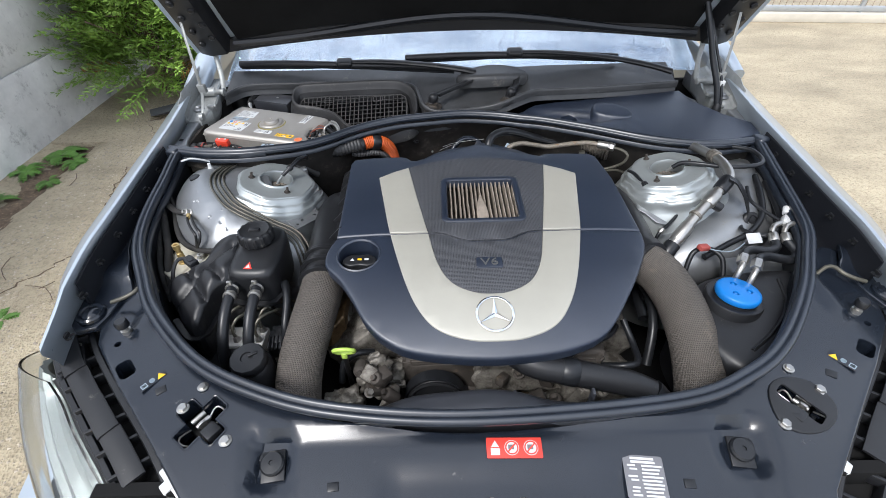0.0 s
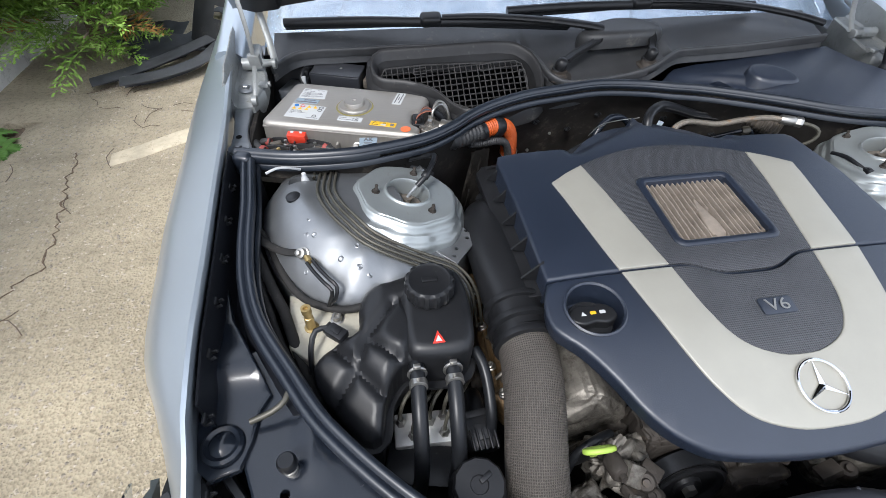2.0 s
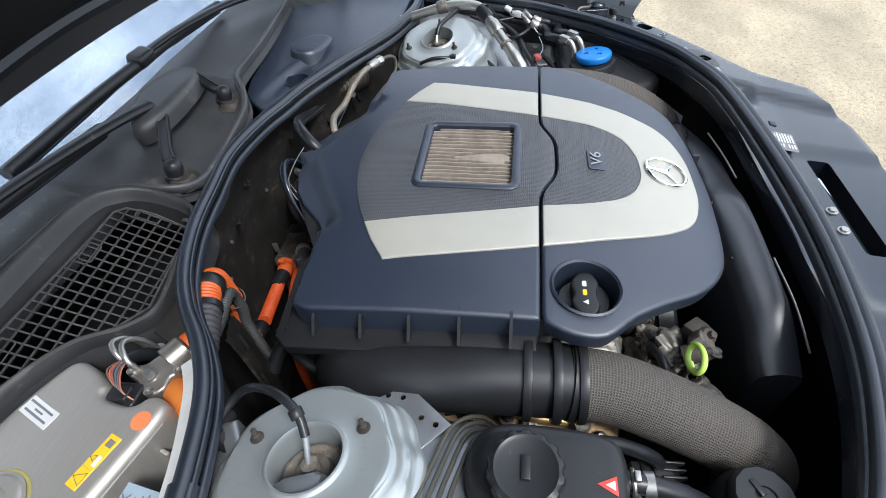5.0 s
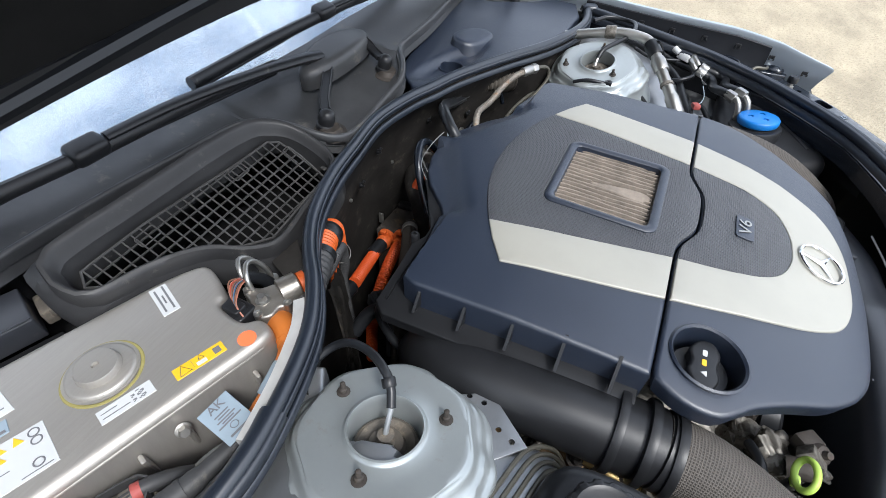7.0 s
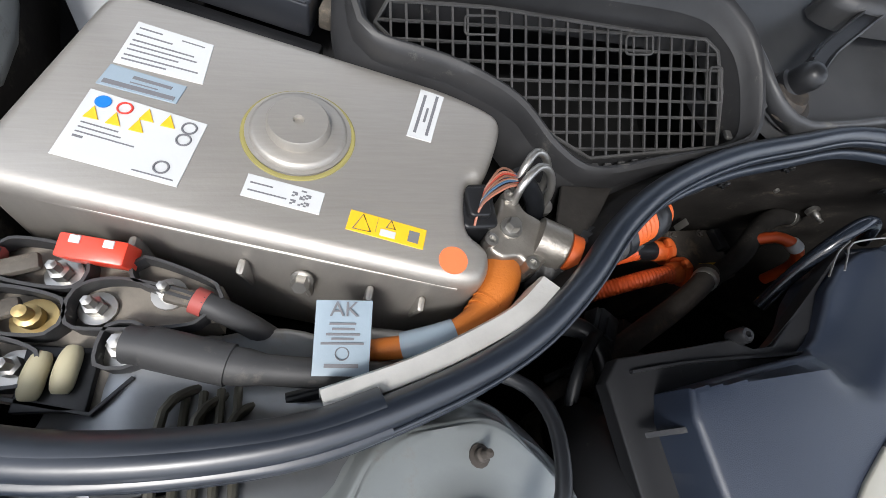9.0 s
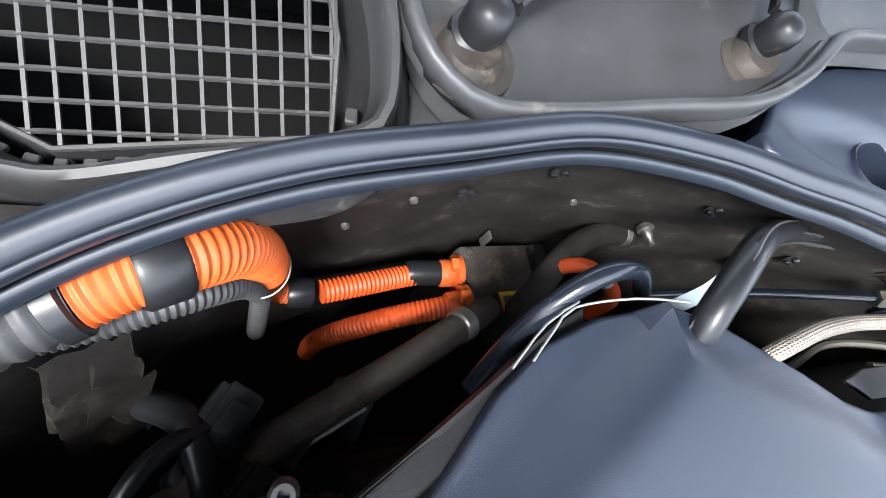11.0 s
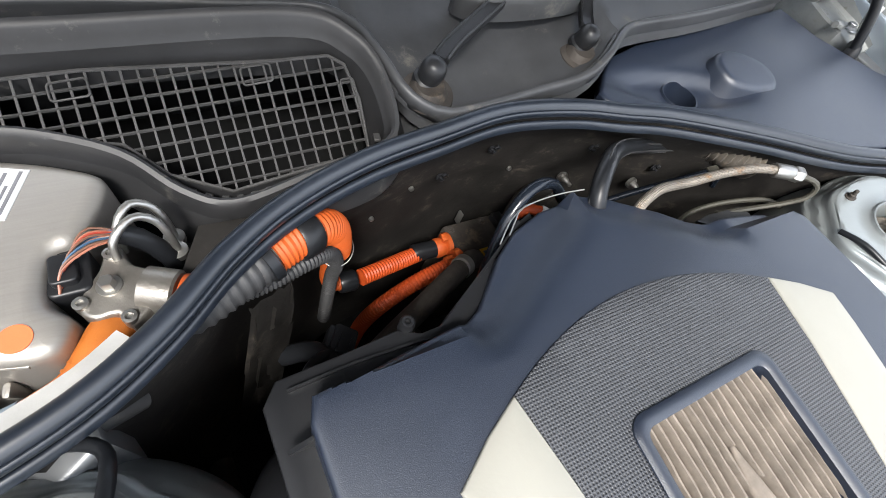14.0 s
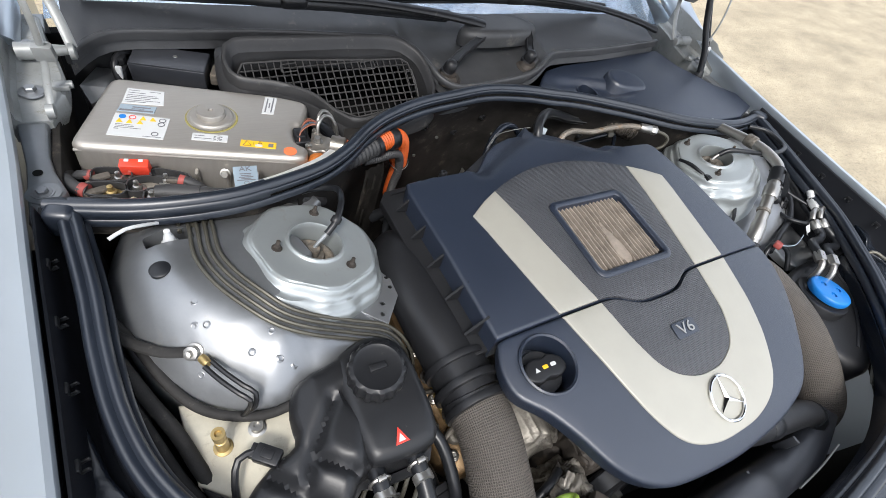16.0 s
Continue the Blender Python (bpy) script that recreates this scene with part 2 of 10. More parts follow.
PATCH = mat("smooth_cement", (0.52, 0.48, 0.40), 0.85, tone=0.12, big=4, grain=0.5, fine=80)
PEBBLE = mat("pebbles", (0.36, 0.31, 0.24), 0.85, tone=0.6, big=30, grain=0.3)
DEADLEAF = mat("dry_foliage", (0.30, 0.15, 0.04), 0.8, tone=0.3, big=9)
DEBRIS = mat("weathered_plastic", (0.045, 0.047, 0.05), 0.65, tone=0.35, big=6, grain=0.4, dirt=(0.20, 0.19, 0.17), dirt_amount=0.25, dirt_scale=9)
RUST = mat("rusty_wire", (0.22, 0.15, 0.10), 0.7, 0.4, tone=0.3, big=9)
HINGE = mat("hinge_paint", (0.26, 0.27, 0.265), 0.42, 0.3, tone=0.2, big=20, grain=0.1, dirt=(0.13, 0.11, 0.08), dirt_amount=0.3, dirt_scale=40)
REFL = mat("lamp_reflector", (0.13, 0.145, 0.14), 0.5, 0.5, tone=0.15, big=30)
DULLRED = mat("dusty_red_sleeve", (0.30, 0.06, 0.05), 0.6, tone=0.3, dirt=(0.2, 0.17, 0.14), dirt_amount=0.25)
TRAY = mat("dusty_fuse_tray", (0.20, 0.178, 0.148), 0.75, tone=0.3, big=25, grain=0.2, dirt=(0.20, 0.17, 0.13), dirt_amount=0.3, dirt_scale=60)
DUSTYCABLE = mat("dusty_cable", (0.035, 0.035, 0.036), 0.55, tone=0.3, grain=0.1, dirt=(0.16, 0.145, 0.125), dirt_amount=0.25, dirt_scale=30)
# blue-leaning base colour stands in for the sky's sheen on the rubber
SEALR = mat("seal_rubber", (0.011, 0.015, 0.023), 0.36, tone=0.2, big=12, grain=0.04, fine=300, spec=0.8, dirt=(0.10, 0.10, 0.10), dirt_amount=0.05, dirt_scale=20)

# ---- shape helpers ----
def finish(bm, name, material, sharp=38):
    me = bpy.data.meshes.new(name)
    bmesh.ops.recalc_face_normals(bm, faces=bm.faces)
    bm.to_mesh(me)
    bm.free()
    for p in me.polygons:
        p.use_smooth = True
    me.set_sharp_from_angle(angle=radians(sharp))
    for one in material if isinstance(material, (list, tuple)) else (material,):
        me.materials.append(one)
    return me


def thing(name, label, category, at=(0, 0, 0), group="", kind=""):
    """An empty at the thing's base, which carries its parts."""
    e = new(name)
    e.empty_display_size = 0.02
    e.location = at
    return tagged(e, label, category, group, kind)


def part(name, bm, material, parent=None, label="", sharp=38):
    ob = new(name, finish(bm, name, material, sharp))
    if parent is not None:
        ob.parent = parent
        if parent.data is None:
            ob.matrix_parent_inverse = Matrix.Translation(parent.location).inverted()
    if label:
        ob["label"] = label
    return ob


def single(name, bm, material, label, category, group="", kind="", sharp=38):
    return tagged(part(name, bm, material, sharp=sharp), label, category, group, kind)


def V(*p):
    return Vector(p)


def spline(pts, step=0.01, closed=False):
    """Evenly spaced points of a smooth curve through pts."""
    p = [np.array(q, float) for q in pts]
    k = len(p)
    out = []
    for i in range(k if closed else k - 1):
        a, b, c, d = (p[(i + j) % k] if closed else p[min(max(i + j, 0), k - 1)] for j in (-1, 0, 1, 2))
        n = max(2, int(np.linalg.norm(c - b) / step))
        for s in np.arange(n) / n:
            out.append(0.5 * (2 * b + (c - a) * s + (2 * a - 5 * b + 4 * c - d) * s * s + (3 * b - a - 3 * c + d) * s ** 3))
    if not closed:
        out.append(p[-1])
    return out


def rings(bm, rows, closed_row=True, closed_path=False, caps=True):
    """Skin over rows of points."""
    vs = [[bm.verts.new(q) for q in row] for row in rows]
    k = len(vs[0])
    for i in range(len(vs) if closed_path else len(vs) - 1):
        a, b = vs[i], vs[(i + 1) % len(vs)]
        for j in range(k if closed_row else k - 1):
            bm.faces.new((a[j], a[(j + 1) % k], b[(j + 1) % k], b[j]))
    if caps and closed_row and not closed_path:
        bm.faces.new(vs[0][::-1])
        bm.faces.new(vs[-1])
    return vs


def tube(bm, pts, r, sides=12, step=0.01, closed=False, flat=1.0, wave=0.0, pitch=0.006, smooth=True, uv=False):
    """A round (or flattened, or corrugated) tube along a smooth path; r may change along it."""
    q = spline(pts, step, closed) if smooth else [np.array(a, float) for a in pts]
    if wave:
        q = spline(pts, pitch / 6, closed)
    n = len(q)
    rr = [r(i / max(n - 1, 1)) if callable(r) else r for i in range(n)]
    rows, side, run = [], None, 0.0
    for i in range(n):
        t = q[(i + 1) % n] - q[i - 1] if closed else q[min(i + 1, n - 1)] - q[max(i - 1, 0)]
        t = t / (np.linalg.norm(t) + 1e-12)
        if side is None:
            side = np.cross(t, (0, 0, 1.0) if abs(t[2]) < 0.9 else (1.0, 0, 0))
        side = side - t * np.dot(side, t)
        side /= np.linalg.norm(side)
        up = np.cross(side, t)
        run += np.linalg.norm(q[i] - q[i - 1]) if i else 0
        g = rr[i] + (wave * math.cos(2 * math.pi * run / pitch) if wave else 0)
        rows.append([q[i] + g * (math.cos(a) * side + flat * math.sin(a) * up) for a in (2 * math.pi * j / sides for j in range(sides))])
    vs = rings(bm, rows, True, closed)
    if uv:
        lay = bm.loops.layers.uv.verify()
        where = {}
        run = 0.0
        for i, row in enumerate(vs):
            run += np.linalg.norm(q[i] - q[i - 1]) if i else 0
            for j, v in enumerate(row):
                where[v] = (run, j * 2 * math.pi * (r(0.5) if callable(r) else r) / sides, j)
        for f in bm.faces:
            js = [where[lp.vert][2] for lp in f.loops if lp.vert in where]
            for lp in f.loops:
                if lp.vert in where:
                    u, w, j = where[lp.vert]
                    if max(js) - min(js) > 2 and j == 0:
                        w = 2 * math.pi * (r(0.5) if callable(r) else r)
                    lp[lay].uv = (u, w)
    return vs


def ribbon(bm, pts, profile, step=0.012, closed=False, smooth=True):
    """A profile of (across, up) points carried level along a path."""
    q = spline(pts, step, closed) if smooth else [np.array(a, float) for a in pts]
    n = len(q)
    rows = []
    for i in range(n):
        t = q[(i + 1) % n] - q[i - 1] if closed else q[min(i + 1, n - 1)] - q[max(i - 1, 0)]
        side = np.cross(t, (0, 0, 1.0))
        side /= np.linalg.norm(side) + 1e-12
        rows.append([q[i] + u * side + np.array((0, 0, w)) for u, w in profile])
    return rings(bm, rows, True, closed)


def lathe(bm, profile, at=(0, 0, 0), turn=None, seg=32):
    """(radius, height) points turned about an axis through `at`."""
    m = Matrix.Translation(at) @ (turn if turn is not None else Matrix())
    rows = []
    for r, z in profile:
        rows.append([m @ V(max(r, 1e-4) * math.cos(a), max(r, 1e-4) * math.sin(a), z) for a in (2 * math.pi * j / seg for j in range(seg))])
    return rings(bm, rows)


def box(bm, c, s, bevel=0.0, turn=None, segs=2):
    t = bmesh.new()
    bmesh.ops.create_cube(t, size=1)
    bmesh.ops.scale(t, vec=s, verts=t.verts)
    if bevel:
        bmesh.ops.bevel(t, geom=t.edges[:], offset=bevel, segments=segs, affect="EDGES", profile=0.5)
    bmesh.ops.transform(t, matrix=Matrix.Translation(c) @ (turn if turn is not None else Matrix()), verts=t.verts)
    merge(bm, t)


def merge(bm, t):
    me = bpy.data.meshes.new("tmp")
    t.to_mesh(me)
    t.free()
    bm.from_mesh(me)
    bpy.data.meshes.remove(me)


def offset(poly, d):
    """The outline moved inwards by d (outline runs anticlockwise)."""
    out = []
    n = len(poly)
    for i in range(n):
        a, b, c = (np.array(poly[(i + k) % n][:2]) for k in (-1, 0, 1))
        e1, e2 = b - a, c - b
        e1 /= np.linalg.norm(e1) + 1e-9
        e2 /= np.linalg.norm(e2) + 1e-9
        nn = np.array((-e1[1] - e2[1], e1[0] + e2[0]))
        k = np.linalg.norm(nn)
        nn = nn / k if k > 0.2 else np.array((-e1[1], e1[0]))
        f = min(1 / max(k / 2, 0.5), 1.6)
        out.append(tuple(b + nn * d * f))
    return out


def area(poly):
    return 0.5 * sum(poly[i - 1][0] * poly[i][1] - poly[i][0] * poly[i - 1][1] for i in range(len(poly)))


def pad(bm, outline, z, depth=0.01, rnd=0.003, cell=0.0, flare=0.0, steps=3):
    """A plate with a rounded rim: outline in plan, top at height z (number or function of x, y)."""
    poly = [tuple(p[:2]) for p in outline]
    if area(poly) < 0:
        poly = poly[::-1]
    t = bmesh.new()
    zf = z if callable(z) else (lambda x, y: z)
    levels = [(-flare, -depth), (0.0, -rnd)] if depth > rnd else [(0.0, -rnd)]
    for k in range(1, steps + 1):
        a = math.pi / 2 * k / steps
        levels.append((rnd * (1 - math.cos(a)), -rnd * (1 - math.sin(a))))
    rows = []
    for inset, dz in levels:
        ring = offset(poly, inset) if inset else poly
        rows.append([t.verts.new((x, y, dz)) for x, y in ring])
    n = len(poly)
    for a, b in zip(rows, rows[1:]):
        for j in range(n):
            t.faces.new((a[j], a[(j + 1) % n], b[(j + 1) % n], b[j]))
    top = t.faces.new(rows[-1])
    t.faces.new(rows[0][::-1])
    if cell:
        xs, ys = [p[0] for p in poly], [p[1] for p in poly]
        for ax, lo, hi in ((0, min(xs), max(xs)), (1, min(ys), max(ys))):
            for c in np.arange(lo + cell, hi, cell):
                co, no = ((c, 0, 0), (1, 0, 0)) if ax == 0 else ((0, c, 0), (0, 1, 0))
                bmesh.ops.bisect_plane(t, geom=t.verts[:] + t.edges[:] + t.faces[:], plane_co=co, plane_no=no)
    for v in t.verts:
        v.co.z += zf(v.co.x, v.co.y)
    merge(bm, t)


def dense(pts, step=0.01, closed=True):
    """A polygon's edges cut into short pieces."""
    out = []
    n = len(pts)
    for i in range(n if closed else n - 1):
        a, b = np.array(pts[i][:2], float), np.array(pts[(i + 1) % n][:2], float)
        k = max(1, int(np.linalg.norm(b - a) / step))
        out += [tuple(a + (b - a) * s / k) for s in range(k)]
    return out


def curve2(pts, step=0.012, closed=True):
    return [tuple(p[:2]) for p in spline([(x, y, 0) for x, y in pts], step, closed)]


def rounded(x0, y0, x1, y1, r, n=5):
    out = []
    for cx, cy, a0 in ((x1 - r, y0 + r, -90), (x1 - r, y1 - r, 0), (x0 + r, y1 - r, 90), (x0 + r, y0 + r, 180)):
        out += [(cx + r * math.cos(radians(a0 + 90 * k / n)), cy + r * math.sin(radians(a0 + 90 * k / n))) for k in range(n + 1)]
    return out


def cut(ob, bm):
    """Take the solid bm out of ob."""
    me = bpy.data.meshes.new("cutter")
    bmesh.ops.recalc_face_normals(bm, faces=bm.faces)
    bm.to_mesh(me)
    bm.free()
    tool = new("cutter", me)
    mod = ob.modifiers.new("cut", "BOOLEAN")
    mod.operation, mod.solver, mod.object = "DIFFERENCE", "EXACT", tool
    got = bpy.data.meshes.new_from_object(ob.evaluated_get(bpy.context.evaluated_depsgraph_get()))
    ob.modifiers.clear()
    old = ob.data
    ob.data = got
    got.name = old.name
    bpy.data.objects.remove(tool)
    bpy.data.meshes.remove(me)
    got.set_sharp_from_angle(angle=radians(38))


def text(name, words, at, size, material, parent, turn=None, thick=0.0006):
    """Raised letters as a mesh."""
    cu = bpy.data.curves.new(name, "FONT")
    cu.body, cu.size, cu.extrude, cu.align_x, cu.align_y = words, size, thick, "CENTER", "CENTER"
    cu.resolution_u = 3
    tmp = new("tmp", cu)
    me = bpy.data.meshes.new_from_object(tmp.evaluated_get(bpy.context.evaluated_depsgraph_get()))
    bpy.data.objects.remove(tmp)
    me.transform(Matrix.Translation(at) @ (turn if turn is not None else Matrix()))
    me.materials.clear()
    bm = bmesh.new()
    bm.from_mesh(me)
    bpy.data.meshes.remove(me)
    return part(name, bm, material, parent)


def lerp(table):
    xs, ys = [a for a, _ in table], [b for _, b in table]
    return lambda v: float(np.interp(v, xs, ys))


def hexbolt(bm, at, r=0.007, h=0.006, washer=1.5, turn=None):
    lathe(bm, [(r * washer, 0), (r * washer, 0.0015), (r * 1.05, 0.002)], at, turn, 16)
    lathe(bm, [(r, 0.0015), (r, h * 0.85), (r * 0.85, h), (0.0, h)], at, turn, 6)

# ---- the car's body ----
XI = lerp([(-0.14, -0.762), (-0.10, -0.765), (0.0, -0.775), (0.05, -0.783), (0.15, -0.791), (0.29, -0.80), (0.45, -0.811), (0.63, -0.822), (0.93, -0.85), (1.05, -0.862), (1.9, -0.90)])
ZI = lerp([(-0.14, 0.980), (-0.10, 0.995), (0.0, 1.02), (0.05, 1.033), (0.15, 1.047), (0.29, 1.052), (0.45, 1.06), (0.63, 1.07), (0.93, 1.09), (1.9, 1.12)])
XO = lerp([(-0.14, -0.85), (-0.05, -0.90), (0.04, -0.938), (0.1, -0.955), (0.4, -0.985), (0.8, -1.0), (1.9, -1.0)])
SEAL_L = [(-0.784, 0.548, 1.030), (-0.778, 0.50, 1.029), (-0.770, 0.42, 1.020), (-0.766, 0.34, 1.010), (-0.757, 0.265, 1.000), (-0.736, 0.195, 0.992), (-0.692, 0.118, 0.987), (-0.634, 0.030, 0.982), (-0.525, -0.075, 0.974),
          (-0.411, -0.135, 0.969), (-0.265, -0.176, 0.966), (-0.045, -0.194, 0.965)]
PULL = lerp([(-0.17, 0.0), (-0.135, 0.012), (-0.075, 0.033), (0.03, 0.046), (0.118, 0.044), (0.195, 0.043), (0.265, 0.046), (0.34, 0.044), (0.42, 0.036), (0.5, 0.031), (0.548, 0.026)])
SEAL_F = SEAL_L + [(-x - PULL(y), y, z) for x, y, z in SEAL_L[-2::-1]]
SEAL_R = [(-0.805, 0.556, 1.034), (-0.70, 0.526, 1.038), (-0.60, 0.519, 1.040), (-0.52, 0.534, 1.039), (-0.45, 0.560, 1.035), (-0.394, 0.598, 1.032), (-0.343, 0.644, 1.030), (-0.285, 0.680, 1.030), (-0.206, 0.708, 1.032), (-0.118, 0.725, 1.032),
          (-0.02, 0.741, 1.030), (0.078, 0.730, 1.028), (0.145, 0.709, 1.028), (0.217, 0.685, 1.029), (0.34, 0.628, 1.029), (0.47, 0.562, 1.028), (0.59, 0.526, 1.028), (0.67, 0.520, 1.029), (0.765, 0.538, 1.030)]


car = thing("car_body", "silver saloon car with its bonnet open, engine bay bare", "car", (0, 0.4, 0))


WING = {-1: 0.0, 1: 0.036}


def fender(side):
    bm = bmesh.new()
    rows = []
    for f in np.linspace(0, 1, 50):
        y = -0.075 + 1.975 * f
        xi, zi, xo = XI(y) + WING[side], ZI(y), XO(y)
        w = xi - xo
        sec = [(xi - 0.020, zi - 0.085), (xi - 0.012, zi - 0.045), (xi - 0.001, zi - 0.008), (xi - 0.003, zi - 0.002), (xi - 0.009, zi), (xi - 0.16 * w, zi - 0.009), (xi - 0.32 * w, zi - 0.026),
               (xi - 0.52 * w, zi - 0.056), (xi - 0.76 * w, zi - 0.108), (xo, zi - 0.19), (xo - 0.004, zi - 0.27), (xo, 0.55), (xo + 0.015, 0.38), (xo + 0.03, 0.04), (xo + 0.06, 0.04), (xo + 0.05, 0.6), (xi - 0.5 * w, zi - 0.12), (xi - 0.028, zi - 0.085)]
        rows.append([(side * -x, y + 0.19 * (1 - f) ** 3 * min(1, max(0, (xi - x) / w)), z) for x, z in sec])
    rings(bm, rows)
    return part("fender", bm, PAINT, car, "silver painted front wing")


fender(-1), fender(1)


def shade_in(p, q, k):
    return tuple(a + (b - a) * k for a, b in zip(p, q))


# dark apron that falls from the rubber seal to each wing
for side in (-1, 1):
    bm = bmesh.new()
    rows = []
    for x, y, z in spline([p for p in SEAL_L if p[1] > 0.1] + [(-0.66, 0.07, 0.984)], 0.02):
        fx, fz = XI(y) + WING[side], ZI(y)
        x += PULL(y) if side > 0 else 0.0
        low = 0.94 + 0.12 * (y - 0.1)
        rows.append([(side * -a, y, b) for a, b in ((x + 0.012, z - 0.1), (x + 0.010, z - 0.012), (x - 0.014, z - 0.012), (x - 0.018, z - 0.022), (0.6 * x + 0.4 * fx, 0.5 * (z - 0.03) + 0.5 * low), (fx + 0.016, low), (fx + 0.009, low + 0.008), (fx + 0.004, fz - 0.018), (fx + 0.0015, fz - 0.016), (fx + 0.001, fz - 0.03), (fx - 0.010, low - 0.1), (x + 0.012, low - 0.1))])
    rings(bm, rows)
    part("wing_apron", bm, APRON, car, "black plastic apron between the seal and the wing")
    for y in np.arange(-0.02, 0.56, 0.082):
        bm = bmesh.new()
        for dy in (-0.005, 0.005):
            box(bm, (side * -(XI(y) + WING[side] + 0.010), y + dy, ZI(y) - 0.040), (0.012, 0.0025, 0.005), 0.0006, pose(0, 0, 0, 0, side * 25))
        box(bm, (side * -(XI(y) + WING[side] + 0.006), y, ZI(y) - 0.036), (0.004, 0.013, 0.008), 0.001)
        part("clip", bm, BLACK, car, "small dark spring clip")

# painted front cross panel
ZP = lerp([(-0.5, 0.872), (-0.30, 0.905), (-0.2, 0.927), (-0.10, 0.944), (0.0, 0.952), (0.2, 0.97)])
half = [(-0.765, 0.16), (-0.757, 0.06), (-0.728, -0.018), (-0.655, -0.100), (-0.565, -0.194), (-0.475, -0.292), (-0.43, -0.40), (-0.30, -0.445), (0.0, -0.46)]
outer = half + [(-x, y) for x, y in half[-2::-1]]
inner = [(x * 0.985, y + 0.004) for x, y, z in spline([(-0.735, 0.175, 0)] + [p for p in SEAL_F if p[1] < 0.16] + [(0.735, 0.175, 0)], 0.03)]


def ease(v):
    v = min(max(v, 0.0), 1.0)
    return v * v * (3 - 2 * v)


def panel_height(x, y):
    z, ax = ZP(y), abs(x)
    z -= 0.012 * ease((0.425 - ax - 0.25 * max(0, -0.185 - y)) / 0.03) * ease((-0.178 - y) / 0.014)
    z -= 0.010 * ease((0.035 - abs(ax - 0.366)) / 0.010) * ease((0.036 - abs(y + 0.222)) / 0.010)
    z -= 0.007 * ease((0.20 - ax) / 0.02) * ease((-0.243 - y) / 0.012)
    z += 0.006 * ease((0.02 - abs(ax - 0.66)) / 0.015) * ease((y + 0.02) / 0.03)
    return z


bm = bmesh.new()
pad(bm, dense(outer, 0.03, False) + [outer[-1]] + inner[::-1], panel_height, 0.035, 0.004, 0.014)
front_panel = part("front_panel", bm, PANEL, car, "glossy black painted radiator cross panel")

# the bay's walls and floor, coloured near-black to stand for unlit depth
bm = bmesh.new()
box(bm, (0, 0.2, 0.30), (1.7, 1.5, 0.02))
part("bay_floor", bm, DARK, car, "engine bay floor coloured near-black as unlit depth")
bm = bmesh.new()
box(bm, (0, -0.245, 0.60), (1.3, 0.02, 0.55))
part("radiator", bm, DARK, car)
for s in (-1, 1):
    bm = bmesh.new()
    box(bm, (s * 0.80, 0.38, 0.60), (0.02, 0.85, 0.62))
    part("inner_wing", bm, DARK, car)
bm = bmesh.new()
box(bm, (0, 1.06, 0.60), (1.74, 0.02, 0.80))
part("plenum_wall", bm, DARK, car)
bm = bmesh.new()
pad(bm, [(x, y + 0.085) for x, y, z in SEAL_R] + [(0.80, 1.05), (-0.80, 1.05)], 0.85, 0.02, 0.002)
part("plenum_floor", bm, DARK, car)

# firewall below the rear seal
bm = bmesh.new()
rows = []
for x, y, z in spline(SEAL_R, 0.02):
    lean = float(np.interp(x, [-0.6, -0.35, -0.1, 0.1, 0.3, 0.6], [0.005, 0.030, 0.036, 0.040, 0.042, 0.01]))
    k = 1.0 - 0.92 * ease((-0.455 - x) / 0.03)
    lean *= k
    rows.append([(x, y + 0.006, z - 0.006), (x, y - 0.005, z - 0.004), (x, y - 0.002, z - 0.02 * k), (x, y + 0.5 * lean, z - 0.06 * k), (x, y + 0.9 * lean, z - 0.10 * k), (x, y + 1.05 * lean, z - 0.14 * k), (x, y + 1.6 * lean, z - 0.19 * k), (x, y + 1.8 * lean, z - (z - 0.45) * k),
                 (x, y + 1.8 * lean + 0.003 + 0.009 * k, z - (z - 0.45) * k), (x, y + 1.6 * lean + 0.003 + 0.009 * k, z - 0.1 * k - 0.004)])
rings(bm, rows)
firewall = part("firewall", bm, FELT, car, "dusty black insulated firewall")
for x, y, z in ((-0.164, 0.741, 0.944), (0.007, 0.766, 0.937), (0.167, 0.733, 0.935), (-0.068, 0.762, 0.905), (-0.285, 0.703, 0.952), (0.286, 0.690, 0.905)):
    bm = bmesh.new()
    lathe(bm, [(0.006, 0), (0.006, 0.0015), (0.0025, 0.002), (0.0025, 0.008), (0, 0.009)], (x, y, z), pose(0, 0, 0, 80), 10)
    box(bm, (x, y - 0.004, z), (0.014, 0.003, 0.0035), 0.001, pose(0, 0, 0, 0, 30))
    box(bm, (x + 0.007, y - 0.003, z + 0.004), (0.008, 0.004, 0.006), 0.001, pose(0, 0, 0, 10, 40))
    part("clip", bm, BLACK, firewall)
for x, y, z in ((0.184, 0.757, 0.834), (0.286, 0.700, 0.854)):
    bm = bmesh.new()
    lathe(bm, [(0.010, -0.004), (0.010, 0.002), (0.006, 0.003), (0.005, 0.012), (0.0035, 0.014), (0.0035, 0.022), (0, 0.023)], (x, y, z), pose(0, 0, 0, 82), 14)
    part("stud", bm, ZINC, firewall, "bright plated stud and nut")
for x, y, z in ((-0.166, 0.752, 0.858), (-0.112, 0.757, 0.90), (0.06, 0.768, 0.88)):
    bm = bmesh.new()
    lathe(bm, [(0.004, 0), (0.0035, 0.003), (0, 0.004)], (x, y, z), pose(0, 0, 0, 82), 10)
    part("rivet", bm, ZINC, firewall)

